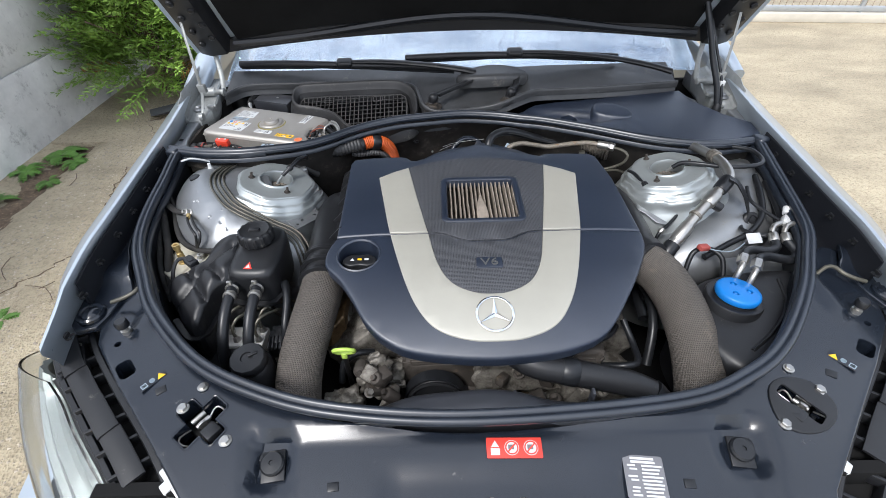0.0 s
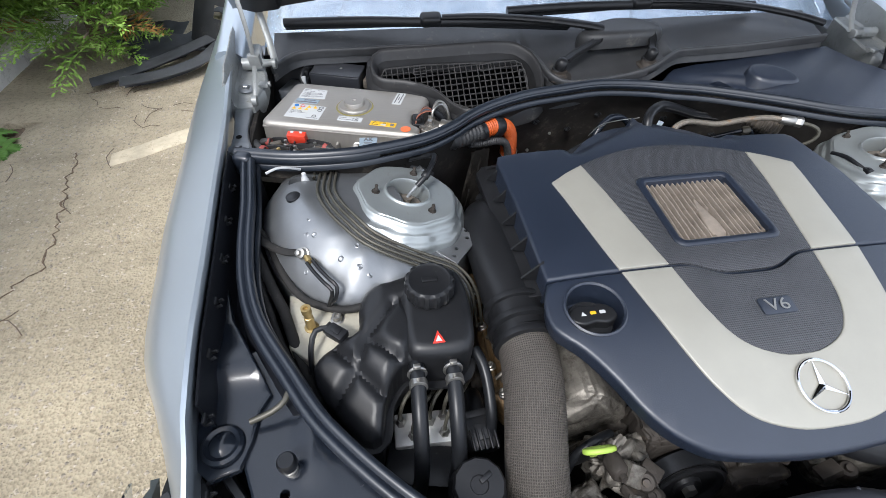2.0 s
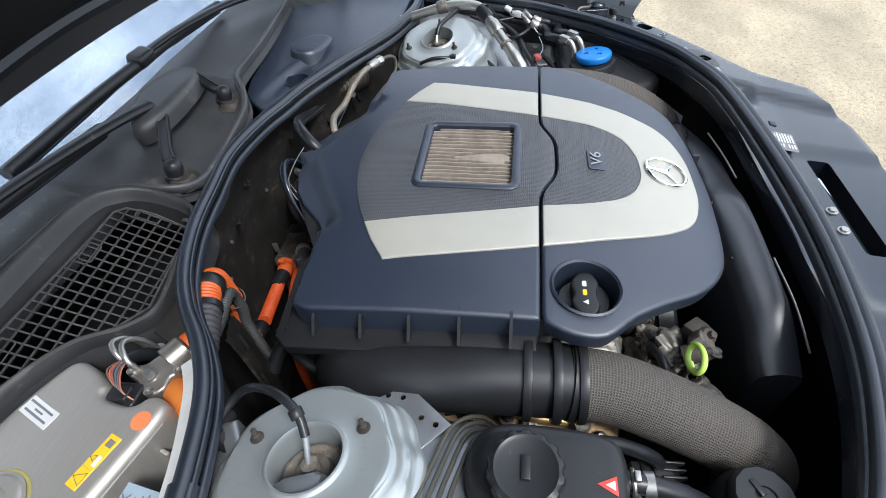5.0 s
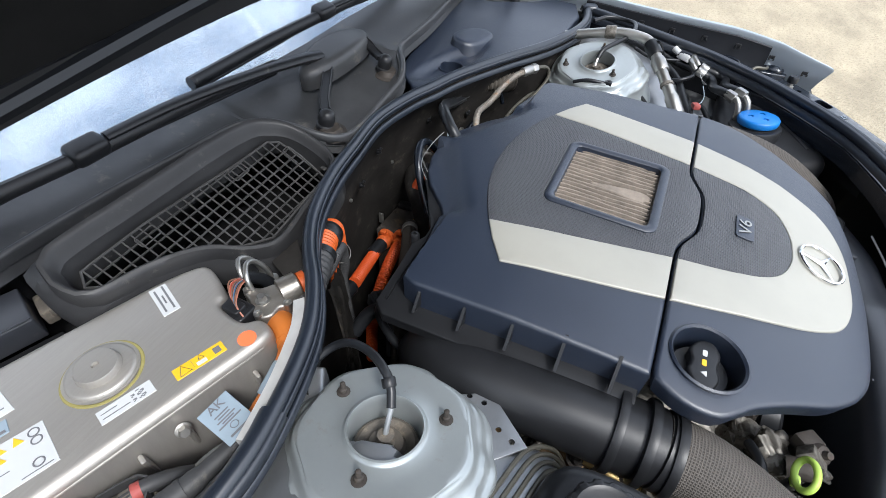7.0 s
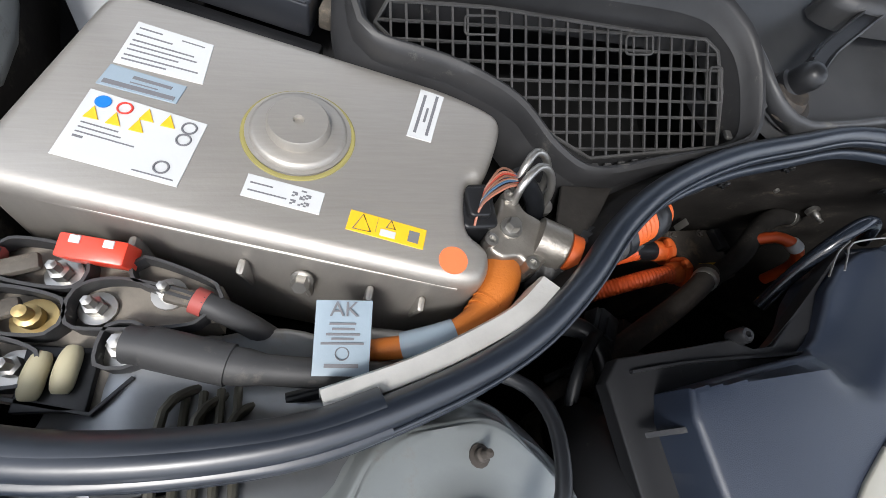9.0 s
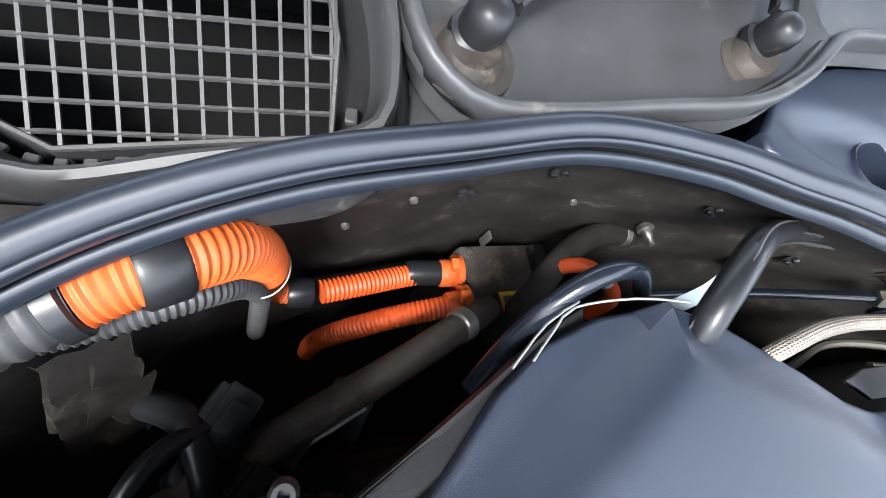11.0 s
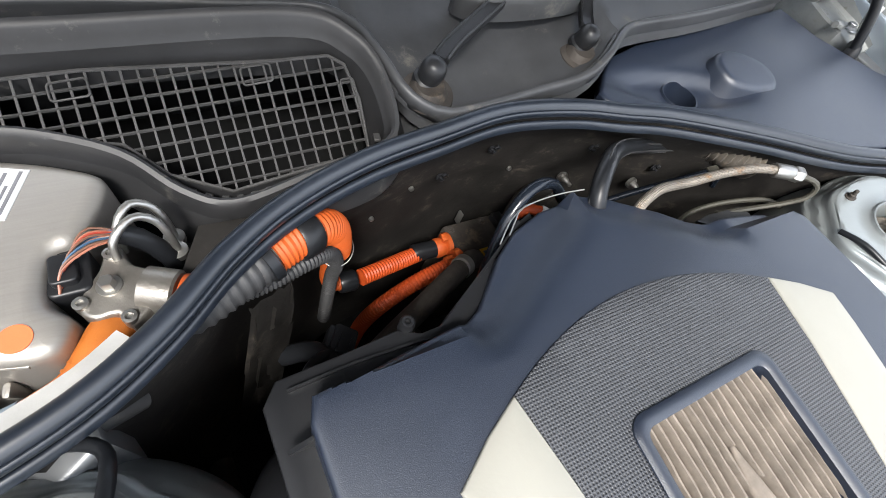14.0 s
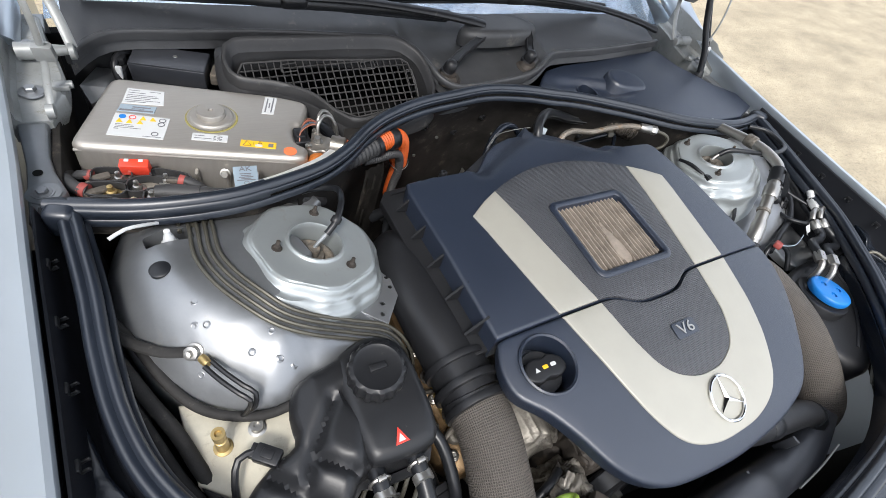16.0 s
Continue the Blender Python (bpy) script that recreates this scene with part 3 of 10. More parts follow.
# ---- rubber seals ----
BULB = [(-0.014, -0.004), (-0.016, 0.004), (-0.013, 0.010), (-0.007, 0.0125), (-0.003, 0.0105), (0.000, 0.0085), (0.003, 0.012), (0.008, 0.0150), (0.014, 0.012), (0.0165, 0.004), (0.014, -0.006), (0.004, -0.010), (-0.006, -0.010)]
bm = bmesh.new()
ribbon(bm, SEAL_F, [(-u * 0.80, w * 0.85) for u, w in BULB[::-1]])
front_seal = single("rubber_seal", bm, SEALR, "black twin-bead rubber seal round the front of the engine bay", "seal", sharp=85)
bm = bmesh.new()
ribbon(bm, [(x * 0.985, y + 0.012 - 0.012 * abs(x) / 0.8, z - 0.011) for x, y, z in SEAL_F], [(-0.005, -0.012), (-0.006, 0.002), (-0.002, 0.005), (0.004, 0.003), (0.005, -0.012)])
part("inner_lip", bm, SEALR, front_seal, sharp=85)
bm = bmesh.new()
ribbon(bm, SEAL_R, [(u * 0.58, w * 0.72) for u, w in ((-0.018, -0.008), (-0.0195, 0.002), (-0.017, 0.010), (-0.011, 0.0165), (-0.003, 0.019), (0.005, 0.0175), (0.0105, 0.0125), (0.0125, 0.007), (0.0135, 0.0085), (0.0165, 0.0075), (0.018, 0.003), (0.0165, -0.004), (0.006, -0.012), (-0.008, -0.012))])
rear_seal = single("rubber_seal", bm, SEALR, "black rubber bulkhead seal with the sky's blue-grey sheen tinted in", "seal", sharp=85)
bm = bmesh.new()
ribbon(bm, [(-0.78, 0.549, 1.035), (-0.70, 0.526, 1.037), (-0.60, 0.519, 1.039), (-0.545, 0.5285, 1.039)], [(-0.015, -0.012), (-0.0165, -0.004), (-0.0155, 0.003), (-0.011, 0.010), (-0.005, 0.0142), (0.0, 0.0125), (0.003, 0.0078), (0.005, 0.0072), (0.009, 0.0085), (0.0115, 0.004), (0.012, -0.006), (0.007, -0.012)])
part("overlap_sleeve", bm, SEALR, rear_seal, sharp=85)
bm = bmesh.new()
ribbon(bm, [(x, y - 0.009, z - 0.011) for x, y, z in SEAL_R], [(-0.003, -0.010), (-0.003, 0.0), (0.0, 0.002), (0.003, 0.0), (0.003, -0.010)])
part("lower_lip", bm, SEALR, rear_seal, sharp=85)
for s in (-1, 1):
    bm = bmesh.new()
    box(bm, (-0.788 if s < 0 else 0.755, 0.546 if s < 0 else 0.530, 1.024), (0.036, 0.038, 0.045), 0.009, pose(0, 0, 0, 0, 0, 20 * s), 3)
    part("seal_corner", bm, SEALR, rear_seal)

# ---- strut towers and inner wings ----
def tower(side):
    cx, cy, cz = (-0.500, 0.435, 1.009) if side < 0 else (0.482, 0.443, 1.008)
    tilt = pose(0, 0, 0, -4, side * -13, 0)
    t = thing("strut_tower", "silver painted spring strut tower with three studs", "strut tower", (cx, cy, 0.6))
    bm = bmesh.new()
    prof = [(0.165, -0.42), (0.155, -0.20), (0.138, -0.095), (0.128, -0.072), (0.119, -0.060), (0.1145, -0.050), (0.1125, -0.040), (0.1120, -0.033), (0.1090, -0.0285), (0.1060, -0.0275), (0.1035, -0.0255), (0.1005, -0.0200), (0.0985, -0.0170), (0.0965, -0.0160), (0.0945, -0.0140),
            (0.0925, -0.0085), (0.0905, -0.0045), (0.0885, -0.0025), (0.0870, -0.0022), (0.0858, -0.0004), (0.0845, 0.0002), (0.0800, 0.0003), (0.062, 0.0003), (0.0445, 0.0003), (0.0420, 0.0018), (0.0405, 0.0046), (0.0385, 0.0050), (0.0375, 0.0030), (0.0370, -0.004), (0.0372, -0.030), (0.034, -0.034)]
    seg = 112
    rows = []
    m = Matrix.Translation((cx, cy, cz)) @ tilt
    for r, z in prof:
        row = []
        for k in range(seg):
            a = 2 * math.pi * k / seg
            g, up = r, z
            if r > 0.083:
                g += 0.0026 * math.cos(7 * (a - 0.25)) * min(1, (r - 0.083) / 0.004) * (1 if r < 0.115 else 0.4)
            if 0.093 < r < 0.113:
                w = min(1, (r - 0.093) / 0.006)
                g += w * (0.0022 * math.sin(5 * a + 1.0 + side) + 0.0012 * math.sin(13 * a + 60 * r) + 0.006 * max(0, -side * -math.cos(a + 0.9 * side)))
                up += w * (0.0016 * math.sin(8 * a + 0.7) + 0.0010 * math.sin(19 * a + 2))
            if r > 0.1135:
                g += 0.012 * max(0, math.cos(a * 2 + 0.6 * side))
            row.append(m @ V(g * math.cos(a), g * math.sin(a), up))
        rows.append(row)
    rings(bm, rows, caps=False)
    part("dome", bm, TOWER, t)
    bm = bmesh.new()
    lathe(bm, [(0.0380, -0.036), (0.0355, -0.043), (0.034, -0.026), (0.030, -0.024), (0.027, -0.027), (0.021, -0.030), (0.018, -0.022), (0.010, -0.023), (0.009, -0.010), (0, -0.010)], (cx, cy, cz), tilt, 28)
    part("strut_mount", bm, DUSTY, t, "rusty dusty strut mount down in the opening")
    for dx, dy in ((0.018, 0.064), (0.037, -0.050), (-0.058, -0.007)) if side < 0 else ((-0.026, 0.068), (-0.041, -0.046), (0.054, -0.001)):
        bm = bmesh.new()
        lathe(bm, [(0.0075, -0.002), (0.0075, 0.0015), (0.0046, 0.002), (0.0046, 0.006), (0.0030, 0.007), (0.0028, 0.014), (0, 0.015)], m @ V(dx, dy, 0.0), tilt, 12)
        part("stud", bm, GRIME, t)
    return t


tower_l, tower_r = tower(-1), tower(1)
LINES = [(-0.643, 0.560, 0.985), (-0.641, 0.50, 1.012), (-0.641, 0.440, 1.026), (-0.627, 0.395, 1.029), (-0.602, 0.356, 1.025), (-0.575, 0.327, 1.014), (-0.540, 0.310, 1.000), (-0.489, 0.300, 0.974), (-0.437, 0.286, 0.950), (-0.415, 0.262, 0.915), (-0.408, 0.24, 0.85)]
CREST = np.array(spline(LINES, 0.004))
START = np.concatenate(([0], np.cumsum(np.linalg.norm(np.diff(CREST[:, :2], axis=0), axis=1))))


def zrail(x, y):
    """Top of the pressed inner wing: a crest under the brake lines, rolling off outwards."""
    d2 = np.hypot(CREST[:, 0] - x, CREST[:, 1] - y)
    i = int(np.argmin(d2))
    j = min(max(i, 1), len(CREST) - 2)
    tx, ty = CREST[j + 1][:2] - CREST[j - 1][:2]
    d = float(d2[i]) * (1 if tx * (y - CREST[i][1]) - ty * (x - CREST[i][0]) < 0 else -1)
    s = START[i]
    z = float(CREST[i][2]) - 0.0035
    d0 = np.interp(s, [0.10, 0.20, 0.26, 0.33], [0.045, 0.018, 0.010, 0.004])
    w = np.interp(s, [0.10, 0.20, 0.26, 0.33], [0.066, 0.075, 0.072, 0.058])
    if d > d0:
        z -= 0.042 * min((d - d0) / w, 1.9) ** 1.9
    z += 0.006 * ease(d / 0.045) * ease((0.20 - s) / 0.1) - 0.10 * max(0, -d - 0.01)
    # pressed bead across the rail, then the rounded end by the tank
    z += 0.0045 * math.exp(-((s - 0.262) / 0.010) ** 2) * ease(d / 0.02) - 0.003 * math.exp(-((s - 0.290) / 0.012) ** 2) * ease(d / 0.02)
    return z


bm = bmesh.new()
pad(bm, curve2([(-0.700, 0.585), (-0.745, 0.565), (-0.762, 0.52), (-0.766, 0.45), (-0.760, 0.395), (-0.735, 0.330), (-0.698, 0.280), (-0.645, 0.248), (-0.585, 0.236), (-0.52, 0.232), (-0.45, 0.225), (-0.41, 0.245), (-0.425, 0.30), (-0.455, 0.34), (-0.50, 0.40), (-0.53, 0.48), (-0.54, 0.56), (-0.60, 0.60)], 0.012), zrail, 0.12, 0.006, 0.007)
wing = part("inner_rail", bm, INNER, car, "silver painted pressed inner wing rail", 60)
bm = bmesh.new()
box(bm, (-0.682, 0.492, 1.0), (0.058, 0.030, 0.10), 0.004, pose(0, 0, 0, 0, 0, 8))
cut(wing, bm)
bm = bmesh.new()
pad(bm, dense([(-0.64, 0.575), (-0.60, 0.515), (-0.545, 0.50), (-0.50, 0.52), (-0.455, 0.550), (-0.468, 0.585), (-0.55, 0.600)], 0.02), lambda x, y: 0.972 + 0.004 * math.sin(40 * x), 0.10, 0.008, 0.02)
part("bulkhead_shelf", bm, INNER, car, "silver painted shelf under the bulkhead seal")
bm = bmesh.new()
pad(bm, dense([(-0.712, 0.290), (-0.60, 0.262), (-0.575, 0.235), (-0.60, 0.17), (-0.66, 0.15), (-0.705, 0.19)], 0.015), lambda x, y: 0.934 + 0.006 * ease((x + 0.655) / 0.01), 0.03, 0.003, 0.01)
part("inner_shelf", bm, SHELF, car, "cream-primed shelf below the inner wing rail")
for x, y in ((-0.667, 0.373), (-0.673, 0.347), (-0.659, 0.342), (-0.619, 0.296), (-0.59, 0.279), (-0.575, 0.27), (-0.678, 0.30), (-0.592, 0.312)):
    bm = bmesh.new()
    nx, ny = (zrail(x + 0.004, y) - zrail(x - 0.004, y)) / 0.008, (zrail(x, y + 0.004) - zrail(x, y - 0.004)) / 0.008
    lathe(bm, [(0.0060, -0.001), (0.0042, 0.0001), (0.0034, 0.0005), (0.0024, 0.0001), (0, 0.0)], (x, y, zrail(x, y)), V(0, 0, 1).rotation_difference(V(-nx, -ny, 1)).to_matrix().to_4x4(), 14)
    part("spot_weld", bm, INNER, wing)
bm = bmesh.new()
lathe(bm, [(0.0125, -0.01), (0.0125, 0.002), (0.010, 0.0035), (0, 0.0035)], (-0.696, 0.430, zrail(-0.696, 0.430)), pose(0, 0, 0, 0, -6), 20)
part("grommet", bm, RUBBER, wing, "black rubber plug")
bm = bmesh.new()
pad(bm, [(-0.470, 0.335), (-0.432, 0.300), (-0.396, 0.346), (-0.389, 0.366), (-0.405, 0.392), (-0.425, 0.405), (-0.46, 0.37)], lambda x, y: 0.955 - 0.15 * (x + 0.42), 0.003, 0.001)
brace = part("bracket", bm, INNER, car, "perforated silver bracket")
for x, y in ((-0.402, 0.382), (-0.403, 0.363), (-0.427, 0.336), (-0.434, 0.318), (-0.438, 0.365)):
    bm = bmesh.new()
    lathe(bm, [(0.0036, -0.02), (0.0036, 0.02)], (x, y, 0.955), None, 12)
    cut(brace, bm)
for side in (1,):
    bm = bmesh.new()
    rows = []
    q = spline([(-0.735, 0.66, 0.80), (-0.732, 0.585, 0.87), (-0.726, 0.51, 0.932), (-0.705, 0.41, 0.935), (-0.655, 0.335, 0.925), (-0.575, 0.285, 0.905), (-0.49, 0.262, 0.88), (-0.42, 0.27, 0.84)], 0.012)
    for i, p in enumerate(q):
        t = q[min(i + 1, len(q) - 1)] - q[max(i - 1, 0)]
        n = np.cross(t, (0, 0, 1.0))
        n /= np.linalg.norm(n)
        k = i / len(q)
        swell = 0.006 * math.exp(-((k - 0.45) / 0.05) ** 2) + 0.006 * math.exp(-((k - 0.72) / 0.05) ** 2)
        row = []
        for j in range(15):
            a = radians(-50 + 280 * j / 14)
            row.append(p + (0.074 + swell) * math.cos(a) * n * (1.15 if math.cos(a) > 0 else 1.3) + np.array((0, 0, (0.076 + swell) * math.sin(a))))
        rows.append([(side * -r[0], r[1] + (0.022 if side > 0 else 0), r[2] - (0.028 if side > 0 else 0)) for r in row])
    rings(bm, rows)
    part("inner_rail", bm, INNER, car, "silver painted pressed inner wing rail")
    bm = bmesh.new()
    pad(bm, [(-x, y) for x, y in curve2([(-0.735, 0.30), (-0.62, 0.275), (-0.56, 0.22), (-0.57, 0.15), (-0.65, 0.12), (-0.715, 0.15)])], 0.90, 0.02, 0.005)
    part("inner_shelf", bm, INNER, car, "silver painted inner wing shelf")

# ---- engine cover ----
ZC = lerp([(-0.10, 0.935), (-0.075, 0.947), (-0.04, 0.964), (0.0, 0.978), (0.06, 0.994), (0.114, 1.004), (0.2, 1.012), (0.38, 1.019), (0.50, 1.018), (0.56, 1.014), (0.66, 1.004)])


def zcover(x, y):
    z = ZC(y) - 0.10 * max(0, abs(x) - 0.2) ** 2 * 4
    if y > 0.52:
        z -= 0.02 * max(0, (abs(x) - 0.12)) / 0.15
    return z


def zrear(x, y):
    """Top of the rear shell, with chamfers along its slanting back edges."""
    z = zcover(x, y)
    if y > 0.5:
        d = (x + 0.150) * 0.508 - (y - 0.536) * 0.862
        if x < 0.01:
            z -= 0.022 * max(0.0, min(1.0, 1 - d / 0.034)) * ease((x + 0.185) / 0.03)
        d = (0.165 - x) * 0.508 - (y - 0.540) * 0.862
        if x > 0.02:
            z -= 0.012 * max(0.0, min(1.0, 1 - d / 0.03)) * ease((0.20 - x) / 0.03)
    return z


cover = thing("engine_cover", "dark blue-black plastic engine cover with champagne bands and a filter window", "engine cover", (0, 0.2, 0.9))
left_edge = [(-0.316, 0.198), (-0.330, 0.165), (-0.328, 0.125), (-0.296, 0.088), (-0.268, 0.045), (-0.238, -0.005), (-0.198, -0.040), (-0.145, -0.060), (-0.035, -0.072)]
right_edge = [(0.06, -0.070), (0.135, -0.060), (0.200, -0.035), (0.252, 0.028), (0.302, 0.105), (0.328, 0.160), (0.332, 0.198)]
front = curve2(left_edge + right_edge, 0.01, False)


def arch(x):
    return 0.2005 - 0.026 * math.exp(-(x / 0.075) ** 4)


split = [(x, arch(x)) for x in np.linspace(0.332, -0.316, 60)]
bm = bmesh.new()
pad(bm, front + split[1:-1], zcover, 0.030, 0.0055, 0.025, flare=-0.004, steps=4)
front_shell = part("front_shell", bm, COVER, cover)
bm = bmesh.new()
rear = [(-0.316, 0.2027), (-0.318, 0.35), (-0.322, 0.50), (-0.315, 0.520), (-0.24, 0.528), (-0.168, 0.534), (-0.145, 0.546), (-0.10, 0.590), (-0.065, 0.614), (-0.02, 0.630), (0.03, 0.634), (0.07, 0.615), (0.15, 0.558), (0.18, 0.546), (0.24, 0.541), (0.29, 0.535), (0.318, 0.51), (0.330, 0.40), (0.332, 0.2027)]
pad(bm, dense(rear, 0.012, False) + [rear[-1]] + [(x, y + 0.0022) for x, y in split[1:-1]], zrear, 0.055, 0.0055, 0.011, steps=4)
rear_shell = part("rear_shell", bm, COVER, cover)
bm = bmesh.new()
pad(bm, rounded(-0.082, 0.243, 0.084, 0.393, 0.012), 1.06, 0.12, 0.001)
cut(rear_shell, bm)
# ribbed ledge along the rear shell
bm = bmesh.new()
pad(bm, [(-0.312, 0.205), (-0.345, 0.205), (-0.352, 0.535), (-0.337, 0.553), (-0.27, 0.554), (-0.225, 0.556), (-0.206, 0.545), (-0.186, 0.545), (-0.09, 0.602), (-0.045, 0.630), (-0.02, 0.640), (-0.03, 0.605), (-0.10, 0.560), (-0.15, 0.515), (-0.312, 0.505)], lambda x, y: min(zrear(x, y) - 0.014, 0.965 + 0.10 * max(0, x + 0.335) + 0.012 * max(0, 0.4 - y)), 0.016, 0.002)
ledge = part("ledge", bm, BLACK, cover, "ribbed black clamp ledge")
for y in np.linspace(0.235, 0.49, 5):
    bm = bmesh.new()
    t = bmesh.new()
    vs = [t.verts.new(p) for p in ((-0.310, y, 1.012), (-0.342, y, 0.978), (-0.310, y, 0.970))]
    f = t.faces.new(vs)
    ext = bmesh.ops.extrude_face_region(t, geom=[f])
    bmesh.ops.translate(t, vec=(0, 0.004, 0), verts=[v for v in ext["geom"] if isinstance(v, bmesh.types.BMVert)])
    merge(bm, t)
    part("rib", bm, BLACK, ledge)
bm = bmesh.new()
lathe(bm, [(0.0075, -0.01), (0.0075, 0.006), (0.0055, 0.009), (0.003, 0.009), (0.003, 0.004), (0, 0.004)], (-0.216, 0.557, 0.978), None, 18)
part("peg", bm, BLACK, ledge)
bm = bmesh.new()
ribbon(bm, [(-0.330, 0.540, 0.968), (-0.27, 0.541, 0.974), (-0.20, 0.537, 0.981), (-0.150, 0.535, 0.986)], [(-0.0012, -0.006), (-0.0012, 0.002), (0.0012, 0.002), (0.0012, -0.006)])
part("ledge_step", bm, BLACK, ledge)
bm = bmesh.new()
ribbon(bm, [(-0.186, 0.5445, 0.972), (-0.135, 0.574, 0.974), (-0.09, 0.601, 0.974), (-0.045, 0.629, 0.974)], [(-0.0015, -0.008), (-0.0015, 0.003), (0.0015, 0.003), (0.0015, -0.008)])
part("ledge_rim", bm, BLACK, ledge)

ins = [(-0.170, 0.458), (-0.148, 0.335), (-0.122, 0.205), (-0.102, 0.115), (-0.075, 0.068), (-0.035, 0.047), (0, 0.043)]
ins = ins + [(-x, y) for x, y in ins[-2::-1]]
ins_side = curve2(ins, 0.01, False)
band = [(-0.241, 0.414), (-0.224, 0.32), (-0.202, 0.205), (-0.170, 0.085), (-0.142, 0.018), (-0.108, -0.022), (-0.055, -0.042), (0, -0.046)]
band = band + [(-x, y) for x, y in band[-2::-1]]
band_side = curve2(band, 0.01, False)


def arc_top(x):
    return 0.503 - 0.045 * (x / 0.170) ** 2


top = [(x, arc_top(x)) for x in np.linspace(0.170, -0.170, 24)]
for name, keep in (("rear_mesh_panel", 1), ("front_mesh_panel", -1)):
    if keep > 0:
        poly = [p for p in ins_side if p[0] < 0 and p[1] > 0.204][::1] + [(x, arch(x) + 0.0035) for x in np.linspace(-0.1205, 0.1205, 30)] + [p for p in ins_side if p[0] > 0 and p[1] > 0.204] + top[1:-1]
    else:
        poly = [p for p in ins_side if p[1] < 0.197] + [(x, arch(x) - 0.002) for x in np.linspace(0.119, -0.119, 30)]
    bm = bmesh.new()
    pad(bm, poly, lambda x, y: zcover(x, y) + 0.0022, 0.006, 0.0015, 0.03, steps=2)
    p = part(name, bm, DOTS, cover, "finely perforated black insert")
    if keep > 0:
        bm = bmesh.new()
        pad(bm, rounded(-0.082, 0.243, 0.084, 0.393, 0.012), 1.05, 0.06, 0.001)
        cut(p, bm)
for sgn in (-1, 1):
    outer_b = [p for p in band_side if p[0] * sgn > 0]
    inner_b = [p for p in ins_side if p[0] * sgn > 0]
    if sgn > 0:
        outer_b, inner_b = outer_b[::-1], inner_b[::-1]
    poly = [p for p in outer_b if p[1] > 0.205] + [(sgn * 0.202, 0.2045), (sgn * 0.122, 0.2045)] + [p for p in inner_b if p[1] > 0.205][::-1] + [(sgn * 0.205, 0.439)]
    bm = bmesh.new()
    pad(bm, poly, lambda x, y: zcover(x, y) + 0.003, 0.008, 0.002, 0.03)
    part("rear_band", bm, CHAMPAGNE, cover, "champagne-silver trim band")
lo_out = [p for p in band_side if p[1] < 0.197]
lo_in = [p for p in ins_side if p[1] < 0.197]
bm = bmesh.new()
pad(bm, lo_out + [(0.2005, 0.1985), (0.1205, 0.1985)] + lo_in[::-1] + [(-0.1205, 0.1985), (-0.2005, 0.1985)], lambda x, y: zcover(x, y) + 0.003, 0.008, 0.002, 0.025)
part("front_band", bm, CHAMPAGNE, cover, "champagne-silver trim loop")

# filter window
bm = bmesh.new()
o, i = rounded(-0.092, 0.232, 0.094, 0.404, 0.018, 6), rounded(-0.078, 0.246, 0.080, 0.390, 0.010, 6)
rows = [[(x, y, zcover(x, y) + h) for x, y in (offset(o, d) if e == 0 else offset(i, d))] for e, d, h in ((0, 0, 0.0), (0, 0.001, 0.004), (0, 0.004, 0.006), (1, -0.004, 0.006), (1, 0, 0.003), (1, 0.002, -0.014))]
rings(bm, rows, caps=False)
part("window_frame", bm, COVER, cover)
# dark bed colour puts in the shade of the grooves between pleats
bm = bmesh.new()
pad(bm, rounded(-0.084, 0.240, 0.086, 0.396, 0.010), lambda x, y: zcover(x, y) - 0.024, 0.01, 0.001, 0.04)
element = part("filter_element", bm, GRIME, cover, "dark air filter bed standing in for shade between pleats")
random.seed(14)
for k in range(17):
    x0 = -0.0785 + 0.00994 * k
    spans = [(0.246, 0.391)]
    if 7 <= k <= 9:
        spans = [(0.246, 0.252 + 0.006 * abs(k - 8)), (0.345 - 0.030 * abs(k - 8), 0.391)]
    for y0, y1 in spans:
        rows = []
        bend = random.uniform(-0.0016, 0.0016)
        for y in np.linspace(y0, y1, 22):
            x = x0 + bend * math.sin((y - 0.246) * 21) + 0.0008 * noise.noise((k * 3.1, y * 45, 0))
            w = 0.0015 + 0.0005 * noise.noise((k * 5.7, y * 60, 2))
            h = zcover(x, y) - 0.0035 + 0.0012 * noise.noise((k * 2.2, y * 40, 5))
            rows.append([(x - w * 1.5, y, h - 0.020), (x - w, y, h - 0.0015), (x - w * 0.6, y, h), (x + w * 0.6, y, h), (x + w, y, h - 0.0015), (x + w * 1.5, y, h - 0.020)])
        bm = bmesh.new()
        rings(bm, rows)
        part("pleat", bm, PAPER, element)
bm = bmesh.new()
pad(bm, curve2([(-0.010, 0.256), (0.002, 0.250), (0.013, 0.258), (0.014, 0.285), (0.008, 0.320), (0.001, 0.348), (-0.007, 0.320), (-0.012, 0.285)], 0.006), lambda x, y: zcover(x, y) - 0.0058 + 0.0015 * noise.noise((x * 70, y * 50, 4)), 0.012, 0.003, 0.006)
part("crushed_patch", bm, PAPER, element, "crushed flat patch of filter paper")

